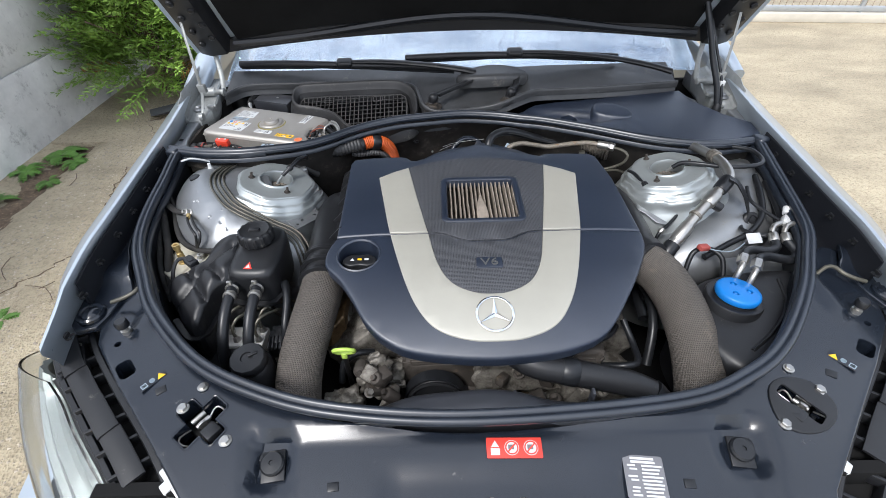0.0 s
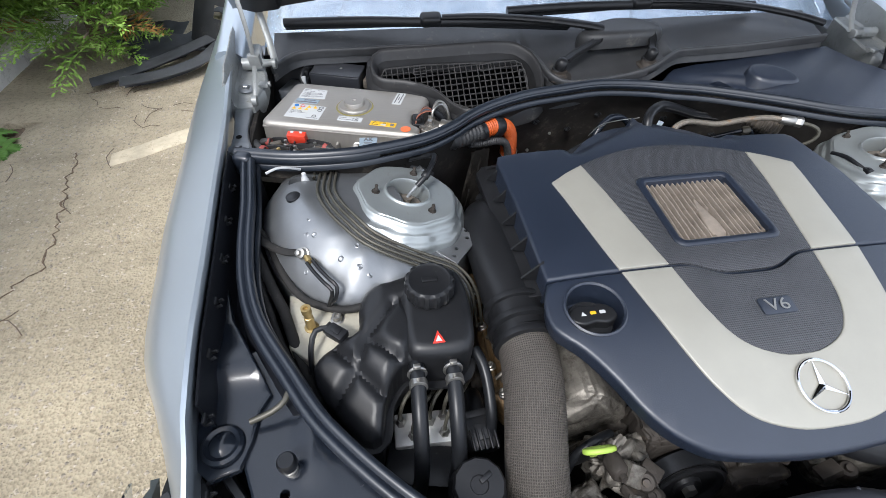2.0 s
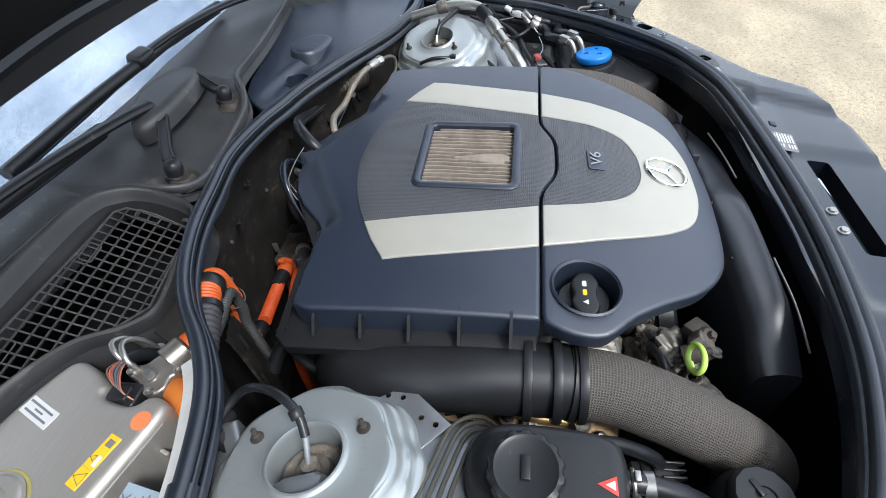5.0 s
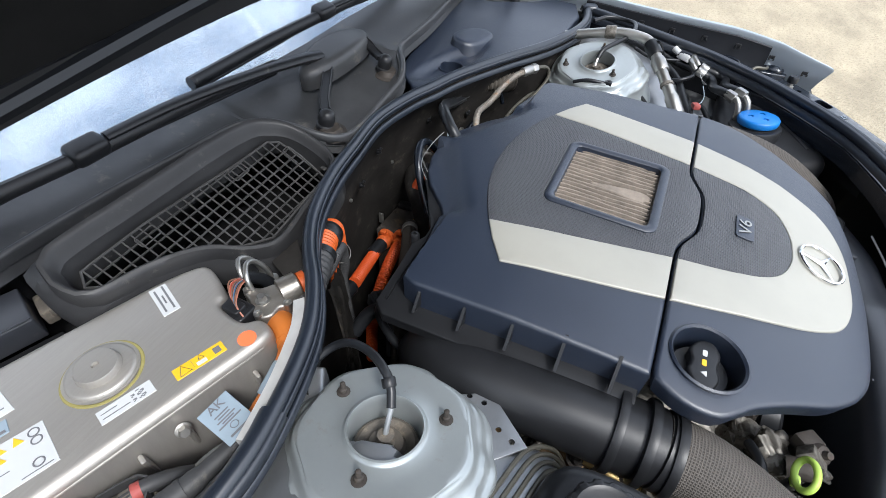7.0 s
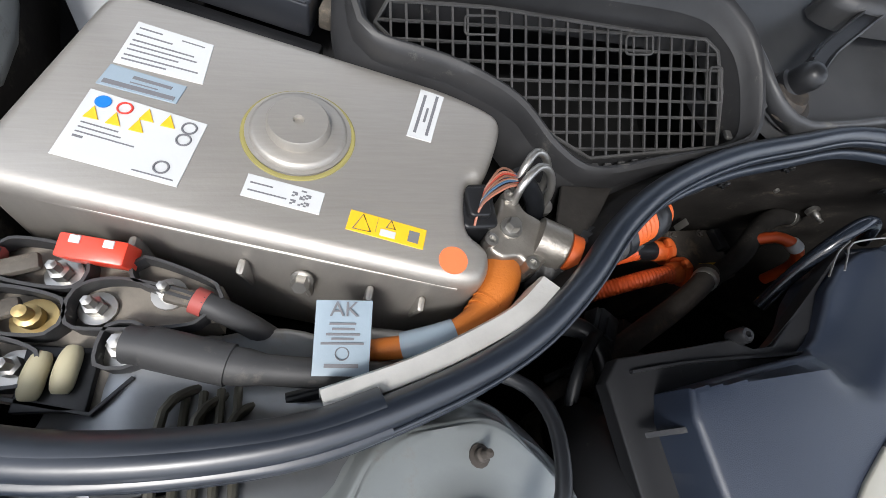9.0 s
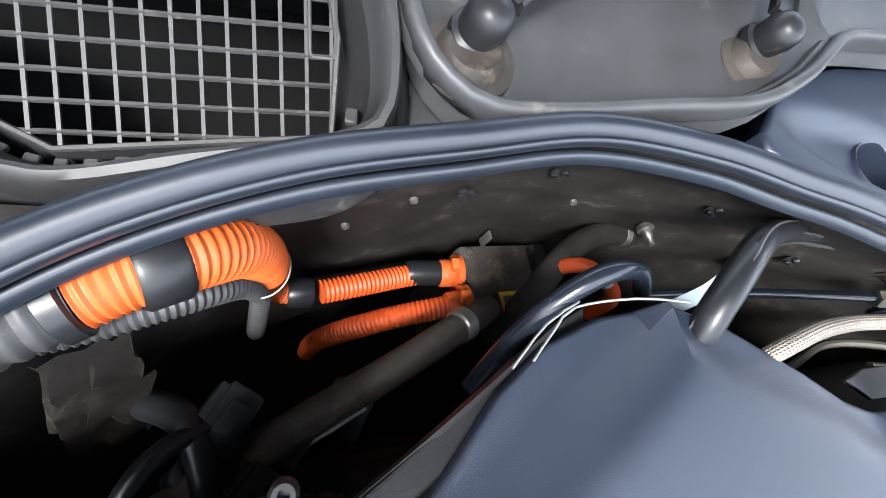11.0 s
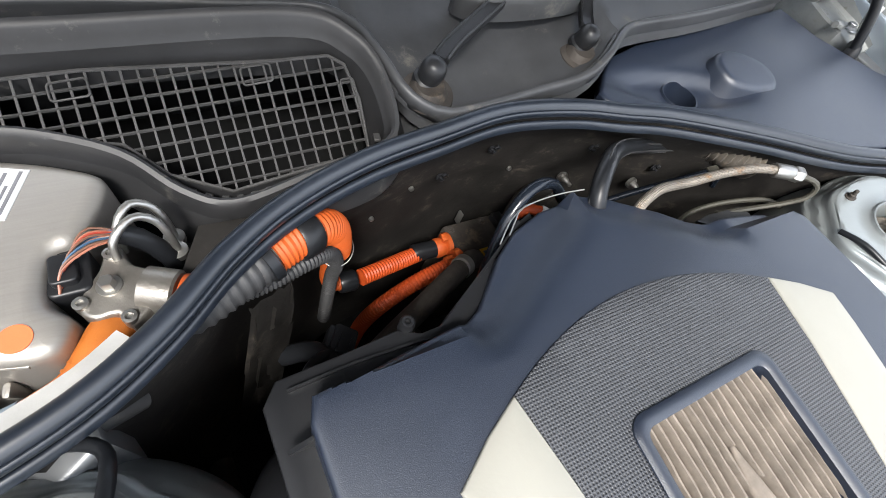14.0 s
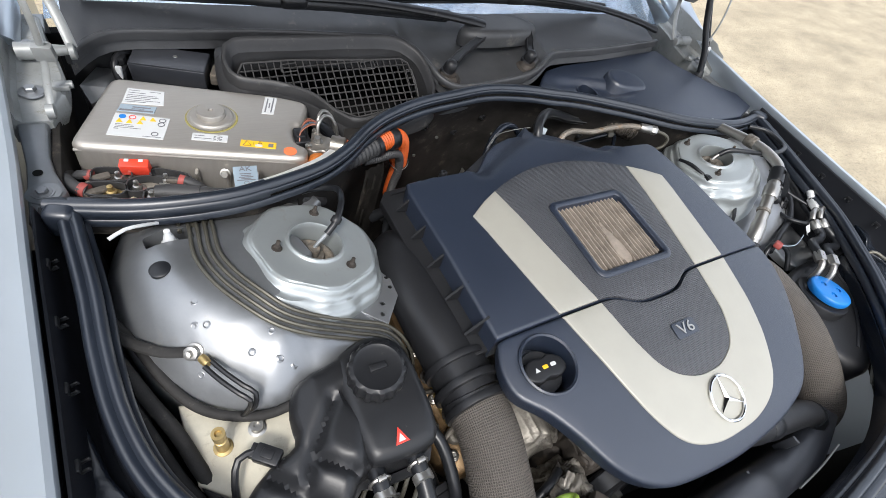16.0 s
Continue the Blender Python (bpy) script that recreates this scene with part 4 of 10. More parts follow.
# badge and emblem
bm = bmesh.new()
pad(bm, rounded(-0.026, 0.100, 0.026, 0.126, 0.004), lambda x, y: zcover(x, y) + 0.0045, 0.004, 0.0008)
badge = part("badge", bm, COVER, cover, "small dark type badge")
slope = pose(0, 0, 0, 7.5)
text("lettering", "V6", (0, 0.1125, zcover(0, 0.113) + 0.0052), 0.026, ZINC, badge, slope @ Matrix.Diagonal((1.25, 1, 1, 1)))
bm = bmesh.new()
tilt0 = pose(0, 0, 0, 17)
ring = [(Matrix.Translation((0, 0, zcover(0, 0) + 0.005)) @ tilt0) @ V(0.0335 * math.cos(a), 0.0335 * math.sin(a), 0) for a in np.linspace(0, 2 * math.pi, 48, endpoint=False)]
tube(bm, ring, 0.0024, 10, closed=True, smooth=False)
for a in (90, 210, 330):
    t = bmesh.new()
    d, w = radians(a), 0.0048
    ux, uy = math.cos(d), math.sin(d)
    vs = [t.verts.new(p) for p in ((0.033 * ux, 0.033 * uy, 0.001), (-w * uy, w * ux, 0), (w * uy, -w * ux, 0), (0, 0, 0.0035))]
    for f in ((0, 1, 3), (0, 3, 2), (0, 2, 1), (1, 2, 3)):
        t.faces.new([vs[k] for k in f])
    bmesh.ops.transform(t, matrix=Matrix.Translation((0, 0, zcover(0, 0) + 0.0045)) @ tilt0, verts=t.verts)
    merge(bm, t)
part("emblem", bm, CHROME, cover, "round chrome emblem with three spokes", 20)

# oil filler well and cap
well = bmesh.new()
lathe(well, [(0.041, -0.05), (0.041, 0.06)], (-0.262, 0.146, 0.99), None, 40)
cut(front_shell, well)
bm = bmesh.new()
lathe(bm, [(0.0, -0.053), (0.043, -0.053), (0.0435, -0.004), (0.0455, 0.003), (0.043, 0.005), (0.0405, 0.002), (0.0400, -0.05), (0.0, -0.05)], (-0.262, 0.146, 1.004), pose(0, 0, 0, 5), 44)
part("filler_well", bm, COVER, cover)
cap = thing("oil_filler_cap", "black oil filler cap with printed symbols", "oil cap", (-0.262, 0.146, 0.96))
bm = bmesh.new()
lathe(bm, [(0.033, -0.045), (0.034, -0.030), (0.032, -0.026), (0, -0.025)], (-0.262, 0.146, 1.004), None, 32)
pad(bm, curve2([(-0.296, 0.137), (-0.280, 0.128), (-0.262, 0.131), (-0.244, 0.128), (-0.228, 0.137), (-0.230, 0.153), (-0.246, 0.163), (-0.262, 0.160), (-0.278, 0.163), (-0.294, 0.153)], 0.004), 0.994, 0.02, 0.004)
body = part("cap", bm, BLACK, cap)
for x, ink in ((-0.277, WHITE), (-0.262, YELLOW), (-0.248, WHITE)):
    bm = bmesh.new()
    pad(bm, [(x - 0.004, 0.1425), (x + 0.004, 0.1425), (x, 0.1495)] if x < -0.27 else rounded(x - 0.0045, 0.1435, x + 0.0045, 0.1490, 0.0015), 0.9948, 0.001, 0.0003)
    part("symbol", bm, ink, body)
bm = bmesh.new()
tube(bm, [(-0.081, 0.605, 0.998), (-0.062, 0.622, 0.996), (-0.043, 0.635, 0.994), (0.0, 0.637, 0.999), (0.036, 0.631, 1.005)], 0.0009, 8)
tube(bm, [(-0.090, 0.603, 0.988), (-0.062, 0.627, 0.988), (-0.035, 0.640, 0.988)], 0.0009, 8)
part("wire_clip", bm, ZINC, cover, "bright spring wire clip")

# ---- intake pipes ----
left_pipe = thing("intake_pipe", "black plastic air intake pipe beside the engine cover", "air pipe", (-0.37, 0.3, 0.9))
bm = bmesh.new()
tube(bm, [(-0.300, 0.50, 0.80), (-0.325, 0.485, 0.86), (-0.348, 0.455, 0.905), (-0.360, 0.40, 0.925), (-0.358, 0.30, 0.928), (-0.352, 0.22, 0.925), (-0.349, 0.165, 0.922)], lambda k: 0.040 + 0.007 * k, 28)
part("pipe", bm, BLACK, left_pipe)
for c, w in ((0.215, 0.052), (0.180, 0.0525), (0.150, 0.050)):
    bm = bmesh.new()
    lathe(bm, [(0.044, -0.006), (w, -0.005), (w + 0.001, 0.0), (w, 0.005), (0.044, 0.006)], (-0.351, c, 0.925), pose(0, 0, 0, 90), 36)
    part("collar", bm, BLACK, left_pipe)


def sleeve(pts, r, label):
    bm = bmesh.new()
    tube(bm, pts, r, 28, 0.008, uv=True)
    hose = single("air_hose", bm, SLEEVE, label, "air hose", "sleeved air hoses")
    a, b = Vector(pts[0]), Vector(pts[1])
    d = (b - a).normalized()
    bm = bmesh.new()
    lathe(bm, [(0.046, -0.006), (0.0485, -0.005), (0.0485, 0.005), (0.046, 0.006)], a + d * 0.006, d.to_track_quat("Z", "Y").to_matrix().to_4x4(), 32)
    part("hose_clamp", bm, BLACK, hose, "black hose clamp")
    return hose


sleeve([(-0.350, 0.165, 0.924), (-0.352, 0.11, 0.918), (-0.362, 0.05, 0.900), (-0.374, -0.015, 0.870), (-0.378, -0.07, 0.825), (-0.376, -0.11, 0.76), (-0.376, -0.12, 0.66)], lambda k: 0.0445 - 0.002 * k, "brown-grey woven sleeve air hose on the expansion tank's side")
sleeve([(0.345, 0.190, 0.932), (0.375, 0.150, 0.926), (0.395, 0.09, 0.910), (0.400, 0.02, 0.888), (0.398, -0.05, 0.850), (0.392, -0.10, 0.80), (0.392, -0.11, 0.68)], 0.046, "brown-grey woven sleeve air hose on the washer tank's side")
right_pipe = thing("intake_pipe", "black plastic intake elbow under the cover's edge", "air pipe", (0.35, 0.3, 0.9))
bm = bmesh.new()
tube(bm, [(0.335, 0.50, 0.91), (0.352, 0.40, 0.925), (0.355, 0.30, 0.93), (0.350, 0.22, 0.932), (0.350, 0.185, 0.932)], 0.044, 24)
part("pipe", bm, BLACK, right_pipe)
bm = bmesh.new()
lathe(bm, [(0.045, -0.012), (0.051, -0.010), (0.052, 0.01), (0.045, 0.012)], (0.352, 0.195, 0.932), pose(0, 0, 0, 90, 0, 12), 32)
part("collar", bm, BLACK, right_pipe)

# ---- coolant expansion tank ----
tank = thing("expansion_tank", "black plastic coolant expansion tank with a screw cap", "coolant tank", (-0.52, 0.12, 0.85))


TANK_SEAMS = [((-0.632, 0.160), (-0.572, 0.088)), ((-0.640, 0.085), (-0.604, 0.124)), ((-0.604, 0.124), (-0.587, 0.161)), ((-0.587, 0.161), (-0.545, 0.212)), ((-0.587, 0.161), (-0.545, 0.126)), ((-0.529, 0.215), (-0.512, 0.175)), ((-0.512, 0.175), (-0.535, 0.115))]


def near_segment(x, y, a, b):
    dx, dy = b[0] - a[0], b[1] - a[1]
    k = min(max(((x - a[0]) * dx + (y - a[1]) * dy) / (dx * dx + dy * dy), 0), 1)
    return math.hypot(x - a[0] - k * dx, y - a[1] - k * dy)


def ztank(x, y):
    """Top of the pillowed side lobe."""
    z = 0.990 - 0.35 * max(0, -0.56 - x) - 0.50 * max(0, 0.14 - y)
    d = min(near_segment(x, y, a, b) for a, b in TANK_SEAMS)
    return z - 0.0085 * math.exp(-(d / 0.009) ** 2) - 0.0035 * math.exp(-(d / 0.0035) ** 2)


bm = bmesh.new()
pad(bm, curve2([(-0.50, 0.255), (-0.549, 0.256), (-0.585, 0.246), (-0.598, 0.215), (-0.600, 0.182), (-0.632, 0.172), (-0.664, 0.148), (-0.662, 0.118), (-0.633, 0.080), (-0.604, 0.042), (-0.578, 0.042), (-0.566, 0.085), (-0.542, 0.118), (-0.50, 0.14)], 0.010), ztank, 0.13, 0.015, 0.005, flare=-0.006, steps=5)
part("side_lobe", bm, BLACK, tank, "pillowed side lobe of the tank")
bm = bmesh.new()
pad(bm, curve2([(-0.530, 0.255), (-0.534, 0.20), (-0.532, 0.135), (-0.515, 0.120), (-0.46, 0.117), (-0.441, 0.128), (-0.434, 0.16), (-0.434, 0.235), (-0.45, 0.268), (-0.49, 0.278)], 0.010), lambda x, y: 0.992 - 0.10 * max(0, 0.16 - y), 0.10, 0.016, 0.02, flare=-0.004, steps=5)
part("tank", bm, BLACK, tank)
bm = bmesh.new()
ribbon(bm, [(-0.432, 0.16, 0.912), (-0.440, 0.128, 0.910), (-0.458, 0.113, 0.906), (-0.515, 0.115, 0.905), (-0.538, 0.122, 0.906), (-0.564, 0.093, 0.898), (-0.572, 0.050, 0.890), (-0.602, 0.038, 0.890), (-0.648, 0.083, 0.896)], [(-0.006, -0.003), (-0.006, 0.003), (0.005, 0.003), (0.006, 0.0), (0.005, -0.003)])
part("seam_flange", bm, BLACK, tank, "moulded seam flange")
bm = bmesh.new()
pts = []
lathe(bm, [(0.030, -0.03), (0.030, 0.0)], (-0.490, 0.218, 1.0), None, 30)
rows = []
for r, z in ((0.0355, -0.004), (0.037, 0.0), (0.037, 0.018), (0.035, 0.0215), (0.030, 0.023), (0.026, 0.021), (0.0001, 0.021)):
    rows.append([V(-0.490 + (r + (0.0022 if r > 0.034 and math.cos(14 * a) < -0.3 else 0) * -1) * math.cos(a), 0.218 + (r - (0.0022 if r > 0.034 and math.cos(14 * a) < -0.3 else 0)) * math.sin(a), 1.0 + z) for a in np.linspace(0, 2 * math.pi, 84, endpoint=False)])
rings(bm, rows)
screw = part("screw_cap", bm, BLACK, tank, "knurled black screw cap")
bm = bmesh.new()
box(bm, (-0.490, 0.218, 1.0225), (0.022, 0.009, 0.004), 0.001)
part("grip", bm, BLACK, screw)
bm = bmesh.new()
z = 0.990
pad(bm, [(-0.497, 0.131), (-0.479, 0.131), (-0.488, 0.150)], lambda x, y: 0.992 - 0.10 * max(0, 0.16 - y) + 0.0012, 0.001, 0.0003)
part("warning_triangle", bm, RED, tank, "red and white warning triangle")
bm = bmesh.new()
pad(bm, [(-0.4925, 0.1332), (-0.4835, 0.1332), (-0.488, 0.1425)], lambda x, y: 0.992 - 0.10 * max(0, 0.16 - y) + 0.0022, 0.0008, 0.0002)
part("triangle_face", bm, WHITE, tank)
for x in (-0.522, -0.472):
    bm = bmesh.new()
    tube(bm, [(x, 0.125, 0.955), (x, 0.10, 0.955), (x - 0.003, 0.05, 0.935), (x - 0.006, 0.01, 0.89), (x - 0.012, 0.0, 0.82), (x - 0.02, 0.01, 0.70)], 0.0108, 16)
    hose = single("coolant_hose", bm, RUBBER, "black rubber hose clipped to the expansion tank", "hose", "tank hoses")
    bm = bmesh.new()
    lathe(bm, [(0.0105, -0.006), (0.0128, -0.005), (0.0128, 0.005), (0.0105, 0.006)], (x, 0.092, 0.953), pose(0, 0, 0, 80), 20)
    lathe(bm, [(0.0135, -0.002), (0.0145, 0.0), (0.0135, 0.002)], (x, 0.108, 0.955), pose(0, 0, 0, 80), 20)
    box(bm, (x, 0.108, 0.974), (0.01, 0.006, 0.008), 0.001)
    part("hose_clip", bm, ZINC, hose, "bright spring hose clip")

# ---- high-voltage battery and its compartment ----
def at_quad(q, u, v):
    a, b, c, d = (np.array(p[:2]) for p in q)
    return tuple((a * (1 - u) + b * u) * (1 - v) + (d * (1 - u) + c * u) * v)


def sticker(name, q, z, material, parent, label="", h=0.0008):
    """A thin label on four corners (front-left, front-right, back-right, back-left)."""
    bm = bmesh.new()
    pad(bm, q, z + h, h, 0.0002, steps=1)
    return part(name, bm, material, parent, label)


def print_bars(q, z, rects, parent, material=None, name="print"):
    bm = bmesh.new()
    for u0, v0, u1, v1 in rects:
        if u1 - u0 > 0.1 and v1 - v0 < 0.11:
            v1 = v0 + 0.6 * (v1 - v0)
        pad(bm, [at_quad(q, u0, v0), at_quad(q, u1, v0), at_quad(q, u1, v1), at_quad(q, u0, v1)], z + 0.0012, 0.0005, 0.0001, steps=1)
    return part(name, bm, material or INK, parent)


battery = thing("hybrid_battery", "brushed stainless steel hybrid battery box with warning labels", "battery", (-0.6, 0.72, 0.85))
outline = [(-0.787, 0.697), (-0.478, 0.606), (-0.464, 0.608), (-0.456, 0.620), (-0.454, 0.636), (-0.470, 0.651), (-0.463, 0.693), (-0.445, 0.695), (-0.419, 0.748), (-0.424, 0.764), (-0.465, 0.786), (-0.720, 0.870)]
ZB = 1.020
bm = bmesh.new()
soft = []
for k, p in enumerate(outline):
    a, c = np.array(outline[k - 1]), np.array(outline[(k + 1) % len(outline)])
    p = np.array(p)
    ra, rc = min(0.022, np.linalg.norm(a - p) * 0.4), min(0.022, np.linalg.norm(c - p) * 0.4)
    p0, p1 = p + (a - p) / np.linalg.norm(a - p) * ra, p + (c - p) / np.linalg.norm(c - p) * rc
    soft += [tuple((1 - s) ** 2 * p0 + 2 * s * (1 - s) * p + s * s * p1) for s in np.linspace(0, 1, 5)]
pad(bm, soft, ZB, 0.15, 0.012, 0.06, flare=0.006, steps=5)
case = part("case", bm, STEEL, battery)
bm = bmesh.new()
tube(bm, [(-0.780, 0.698, 1.0085), (-0.64, 0.6545, 1.0085), (-0.482, 0.609, 1.0085)], 0.0022, 8)
part("seam", bm, STEEL, case)
for k in (0.30, 0.52, 0.66, 0.80, 0.92):
    x, y = -0.787 + 0.309 * k, 0.697 - 0.091 * k
    bm = bmesh.new()
    box(bm, (x, y - 0.001, 0.955), (0.006, 0.012, 0.07), 0.003, pose(0, 0, 0, 12, 0, -15))
    part("rib", bm, STEEL, case)
bm = bmesh.new()
lathe(bm, [(0.0375, 0.0005), (0.0375, 0.0015), (0.0345, 0.002), (0.0335, 0.0045), (0.031, 0.006), (0.0225, 0.0065), (0.0215, 0.013), (0.0205, 0.0145), (0.004, 0.015), (0.003, 0.012), (0, 0.012)], (-0.586, 0.733, ZB), None, 48)
part("vent_disc", bm, STEEL, battery, "stepped round vent disc")
bm = bmesh.new()
ring = [(-0.586 + 0.0385 * math.cos(a), 0.7315 + 0.0385 * math.sin(a), ZB + 0.0002) for a in np.linspace(0, 2 * math.pi, 60, endpoint=False)]
tube(bm, ring, 0.0020, 8, closed=True, smooth=False, flat=0.5)
part("sealant_ring", bm, mat("sealant", (0.26, 0.23, 0.075), 0.7), battery, "yellow-green sealant ring")
q = [(-0.710, 0.789), (-0.652, 0.773), (-0.646, 0.812), (-0.698, 0.830)]
s = sticker("rating_label", q, ZB, WHITE, battery, "white rating label")
print_bars(q, ZB, [(0.06, 0.85, 0.35, 0.90), (0.6, 0.85, 0.9, 0.89)] + [(0.06, v, 0.06 + w, v + 0.05) for v, w in ((0.70, 0.45), (0.55, 0.75), (0.44, 0.8), (0.33, 0.6), (0.20, 0.85), (0.10, 0.5))], s)
q = [(-0.718, 0.769), (-0.668, 0.754), (-0.662, 0.770), (-0.711, 0.787)]
s = sticker("maker_label", q, ZB, GREYTAG, battery, "grey maker label")
print_bars(q, ZB, [(0.35, 0.6, 0.85, 0.75), (0.35, 0.4, 0.7, 0.48), (0.05, 0.1, 0.95, 0.3)], s)
q = [(-0.736, 0.711), (-0.663, 0.686), (-0.647, 0.737), (-0.720, 0.764)]
s = sticker("warning_label", q, ZB, WHITE, battery, "white label with yellow warning signs")
print_bars(q, ZB, [(0.08, 0.50, 0.38, 0.53), (0.08, 0.43, 0.42, 0.46), (0.08, 0.36, 0.55, 0.39), (0.08, 0.29, 0.16, 0.32), (0.62, 0.06, 0.95, 0.09)], s)
for u, v in ((0.12, 0.66), (0.30, 0.66), (0.49, 0.66), (0.52, 0.85), (0.70, 0.85)):
    x, y = at_quad(q, u, v)
    bm = bmesh.new()
    pad(bm, [(x - 0.0048, y - 0.003), (x + 0.0042, y - 0.0055), (x + 0.001, y + 0.006)], ZB + 0.0016, 0.0008, 0.0002, steps=1)
    part("warning_sign", bm, YELLOW, s)
for u, v, m in ((0.15, 0.86, BLUE), (0.33, 0.86, RED), (0.88, 0.85, INK), (0.88, 0.66, INK), (0.82, 0.2, INK)):
    x, y = at_quad(q, u, v)
    bm = bmesh.new()
    if m is BLUE:
        lathe(bm, [(0.0050, 0), (0.0050, 0.0006), (0, 0.0006)], (x, y, ZB + 0.001), None, 20)
    else:
        tube(bm, [(x + 0.0045 * math.cos(a), y + 0.0045 * math.sin(a), ZB + 0.0012) for a in np.linspace(0, 2 * math.pi, 18, endpoint=False)], 0.0007, 6, closed=True, smooth=False)
    part("symbol", bm, m, s)
q = [(-0.625, 0.680), (-0.575, 0.664), (-0.570, 0.681), (-0.620, 0.697)]
s = sticker("serial_label", q, ZB, WHITE, battery, "white serial label")
rects = [(0.06, 0.62, 0.35, 0.72), (0.06, 0.28, 0.55, 0.38)]
rects += [(0.60 + 0.035 * i, 0.15 + 0.07 * j, 0.635 + 0.035 * i, 0.22 + 0.07 * j) for i in range(8) for j in range(10) if (i * 7 + j * 13 + i * j) % 5 < 2]
print_bars(q, ZB, rects, s)
q = [(-0.506, 0.733), (-0.487, 0.727), (-0.469, 0.774), (-0.488, 0.781)]
s = sticker("notice_label", q, ZB, WHITE, battery, "narrow white notice label")
print_bars(q, ZB, [(0.2, 0.1, 0.32, 0.9), (0.45, 0.35, 0.55, 0.65), (0.68, 0.1, 0.8, 0.95)], s)
q = [(-0.558, 0.653), (-0.506, 0.635), (-0.501, 0.650), (-0.553, 0.668)]
s = sticker("hazard_label", q, ZB, YELLOW, battery, "yellow high-voltage hazard label")
print_bars(q, ZB, [(0.36, 0.2, 0.365, 0.9), (0.78, 0.2, 0.92, 0.75)], s)
for u in (0.17, 0.53):
    k = 1.0 if u < 0.3 else 0.5
    x, y = at_quad(q, u, 0.48 if u < 0.3 else 0.75)
    bm = bmesh.new()
    tube(bm, [(x - 0.0065 * k, y - 0.004 * k, ZB + 0.0012), (x + 0.0055 * k, y - 0.0075 * k, ZB + 0.0012), (x + 0.002 * k, y + 0.0065 * k, ZB + 0.0012)], 0.0006, 6, closed=True, smooth=False)
    part("hazard_sign", bm, INK, s)
print_bars(q, ZB, [(0.42, 0.12, 0.62, 0.45)], s, WHITE, "book_sign")
bm = bmesh.new()
lathe(bm, [(0.0105, 0), (0.0105, 0.0008), (0, 0.0008)], (-0.485, 0.626, ZB), None, 24)
part("seal_dot", bm, mat("orange_dot", (0.80, 0.17, 0.06), 0.5), battery, "orange paint seal dot")
bm = bmesh.new()
hexbolt(bm, (-0.588, 0.631, 0.985), 0.0062, 0.010, 1.35, pose(0, 0, 0, 60, 0, -15))
lathe(bm, [(0.005, -0.03), (0.005, 0.002)], (-0.588, 0.634, 0.983), pose(0, 0, 0, 60, 0, -15), 10)
part("earth_bolt", bm, ZINC, battery, "yellow-marked bolt")

# battery plug, cast connector and pipes
plug = thing("battery_plug", "black plug with red, brown and blue wires", "connector", (-0.452, 0.67, 0.98))
bm = bmesh.new()
pad(bm, rounded(-0.470, 0.655, -0.440, 0.695, 0.006), 1.012, 0.05, 0.003)
part("housing", bm, BLACK, plug)
bm = bmesh.new()
pad(bm, rounded(-0.465, 0.662, -0.447, 0.688, 0.004), 1.019, 0.01, 0.002)
part("latch", bm, BLACK, plug)
WIRES = [mat("wire_" + n, c, 0.45) for n, c in (("red", (0.36, 0.05, 0.03)), ("white", (0.4, 0.4, 0.38)), ("blue", (0.05, 0.10, 0.17)), ("brown", (0.17, 0.08, 0.05)), ("salmon", (0.36, 0.14, 0.09)))]
for k in range(12):
    bm = bmesh.new()
    o, w = 0.0022 * (k - 5.5), 0.0022 * math.sin(k * 2.4)
    tube(bm, [(-0.457 + 0.3 * o, 0.668 + 0.9 * o, 1.012), (-0.450 + 0.4 * o, 0.680 + 0.8 * o, 1.022 + w), (-0.434, 0.691 + 0.7 * o, 1.025 + w), (-0.416, 0.694 + 0.35 * o, 1.018 - 0.5 * w)], 0.0010, 6, 0.004)
    part("wire", bm, WIRES[(4, 3, 0, 2, 1, 4, 3, 2, 0, 4, 2, 3)[k]], plug)
bm = bmesh.new()
tube(bm, [(-0.420, 0.696, 1.020), (-0.405, 0.694, 1.008), (-0.39, 0.685, 0.985), (-0.385, 0.68, 0.94)], 0.0085, 12)
part("wire_sleeve", bm, RUBBER, plug)

conn = thing("cable_connector", "cast metal high-voltage cable connector", "connector", (-0.42, 0.65, 0.98))
bm = bmesh.new()
pad(bm, curve2([(-0.452, 0.640), (-0.448, 0.655), (-0.436, 0.672), (-0.430, 0.688), (-0.420, 0.690), (-0.414, 0.672), (-0.400, 0.660), (-0.396, 0.640), (-0.408, 0.625), (-0.420, 0.618), (-0.428, 0.630), (-0.442, 0.630)], 0.004), 1.010, 0.024, 0.004, steps=3)
CONN = mat("cast_connector", (0.30, 0.28, 0.25), 0.36, 0.75, tone=0.2, big=40, grain=0.3, fine=350, dirt=(0.12, 0.10, 0.08), dirt_amount=0.15, dirt_scale=60)
body = part("body", bm, CONN, conn)
bm = bmesh.new()
hexbolt(bm, (-0.430, 0.655, 1.010), 0.006, 0.010)
part("bolt", bm, ZINC, body)
for x, y in ((-0.426, 0.683), (-0.449, 0.645), (-0.420, 0.624)):
    bm = bmesh.new()
    lathe(bm, [(0.0055, -0.01), (0.0055, 0.002), (0.003, 0.0025), (0.0025, 0.0), (0, 0)], (x, y, 1.011), None, 16)
    part("screw", bm, ZINC, body)
axis = pose(0, 0, 0, 90, 0, 62)
bm = bmesh.new()
lathe(bm, [(0.015, -0.012), (0.0185, -0.011), (0.0185, 0.012), (0.0165, 0.014), (0.013, 0.014)], (-0.398, 0.643, 1.004), axis, 32)
part("sleeve_nut", bm, CONN, conn)
bm = bmesh.new()
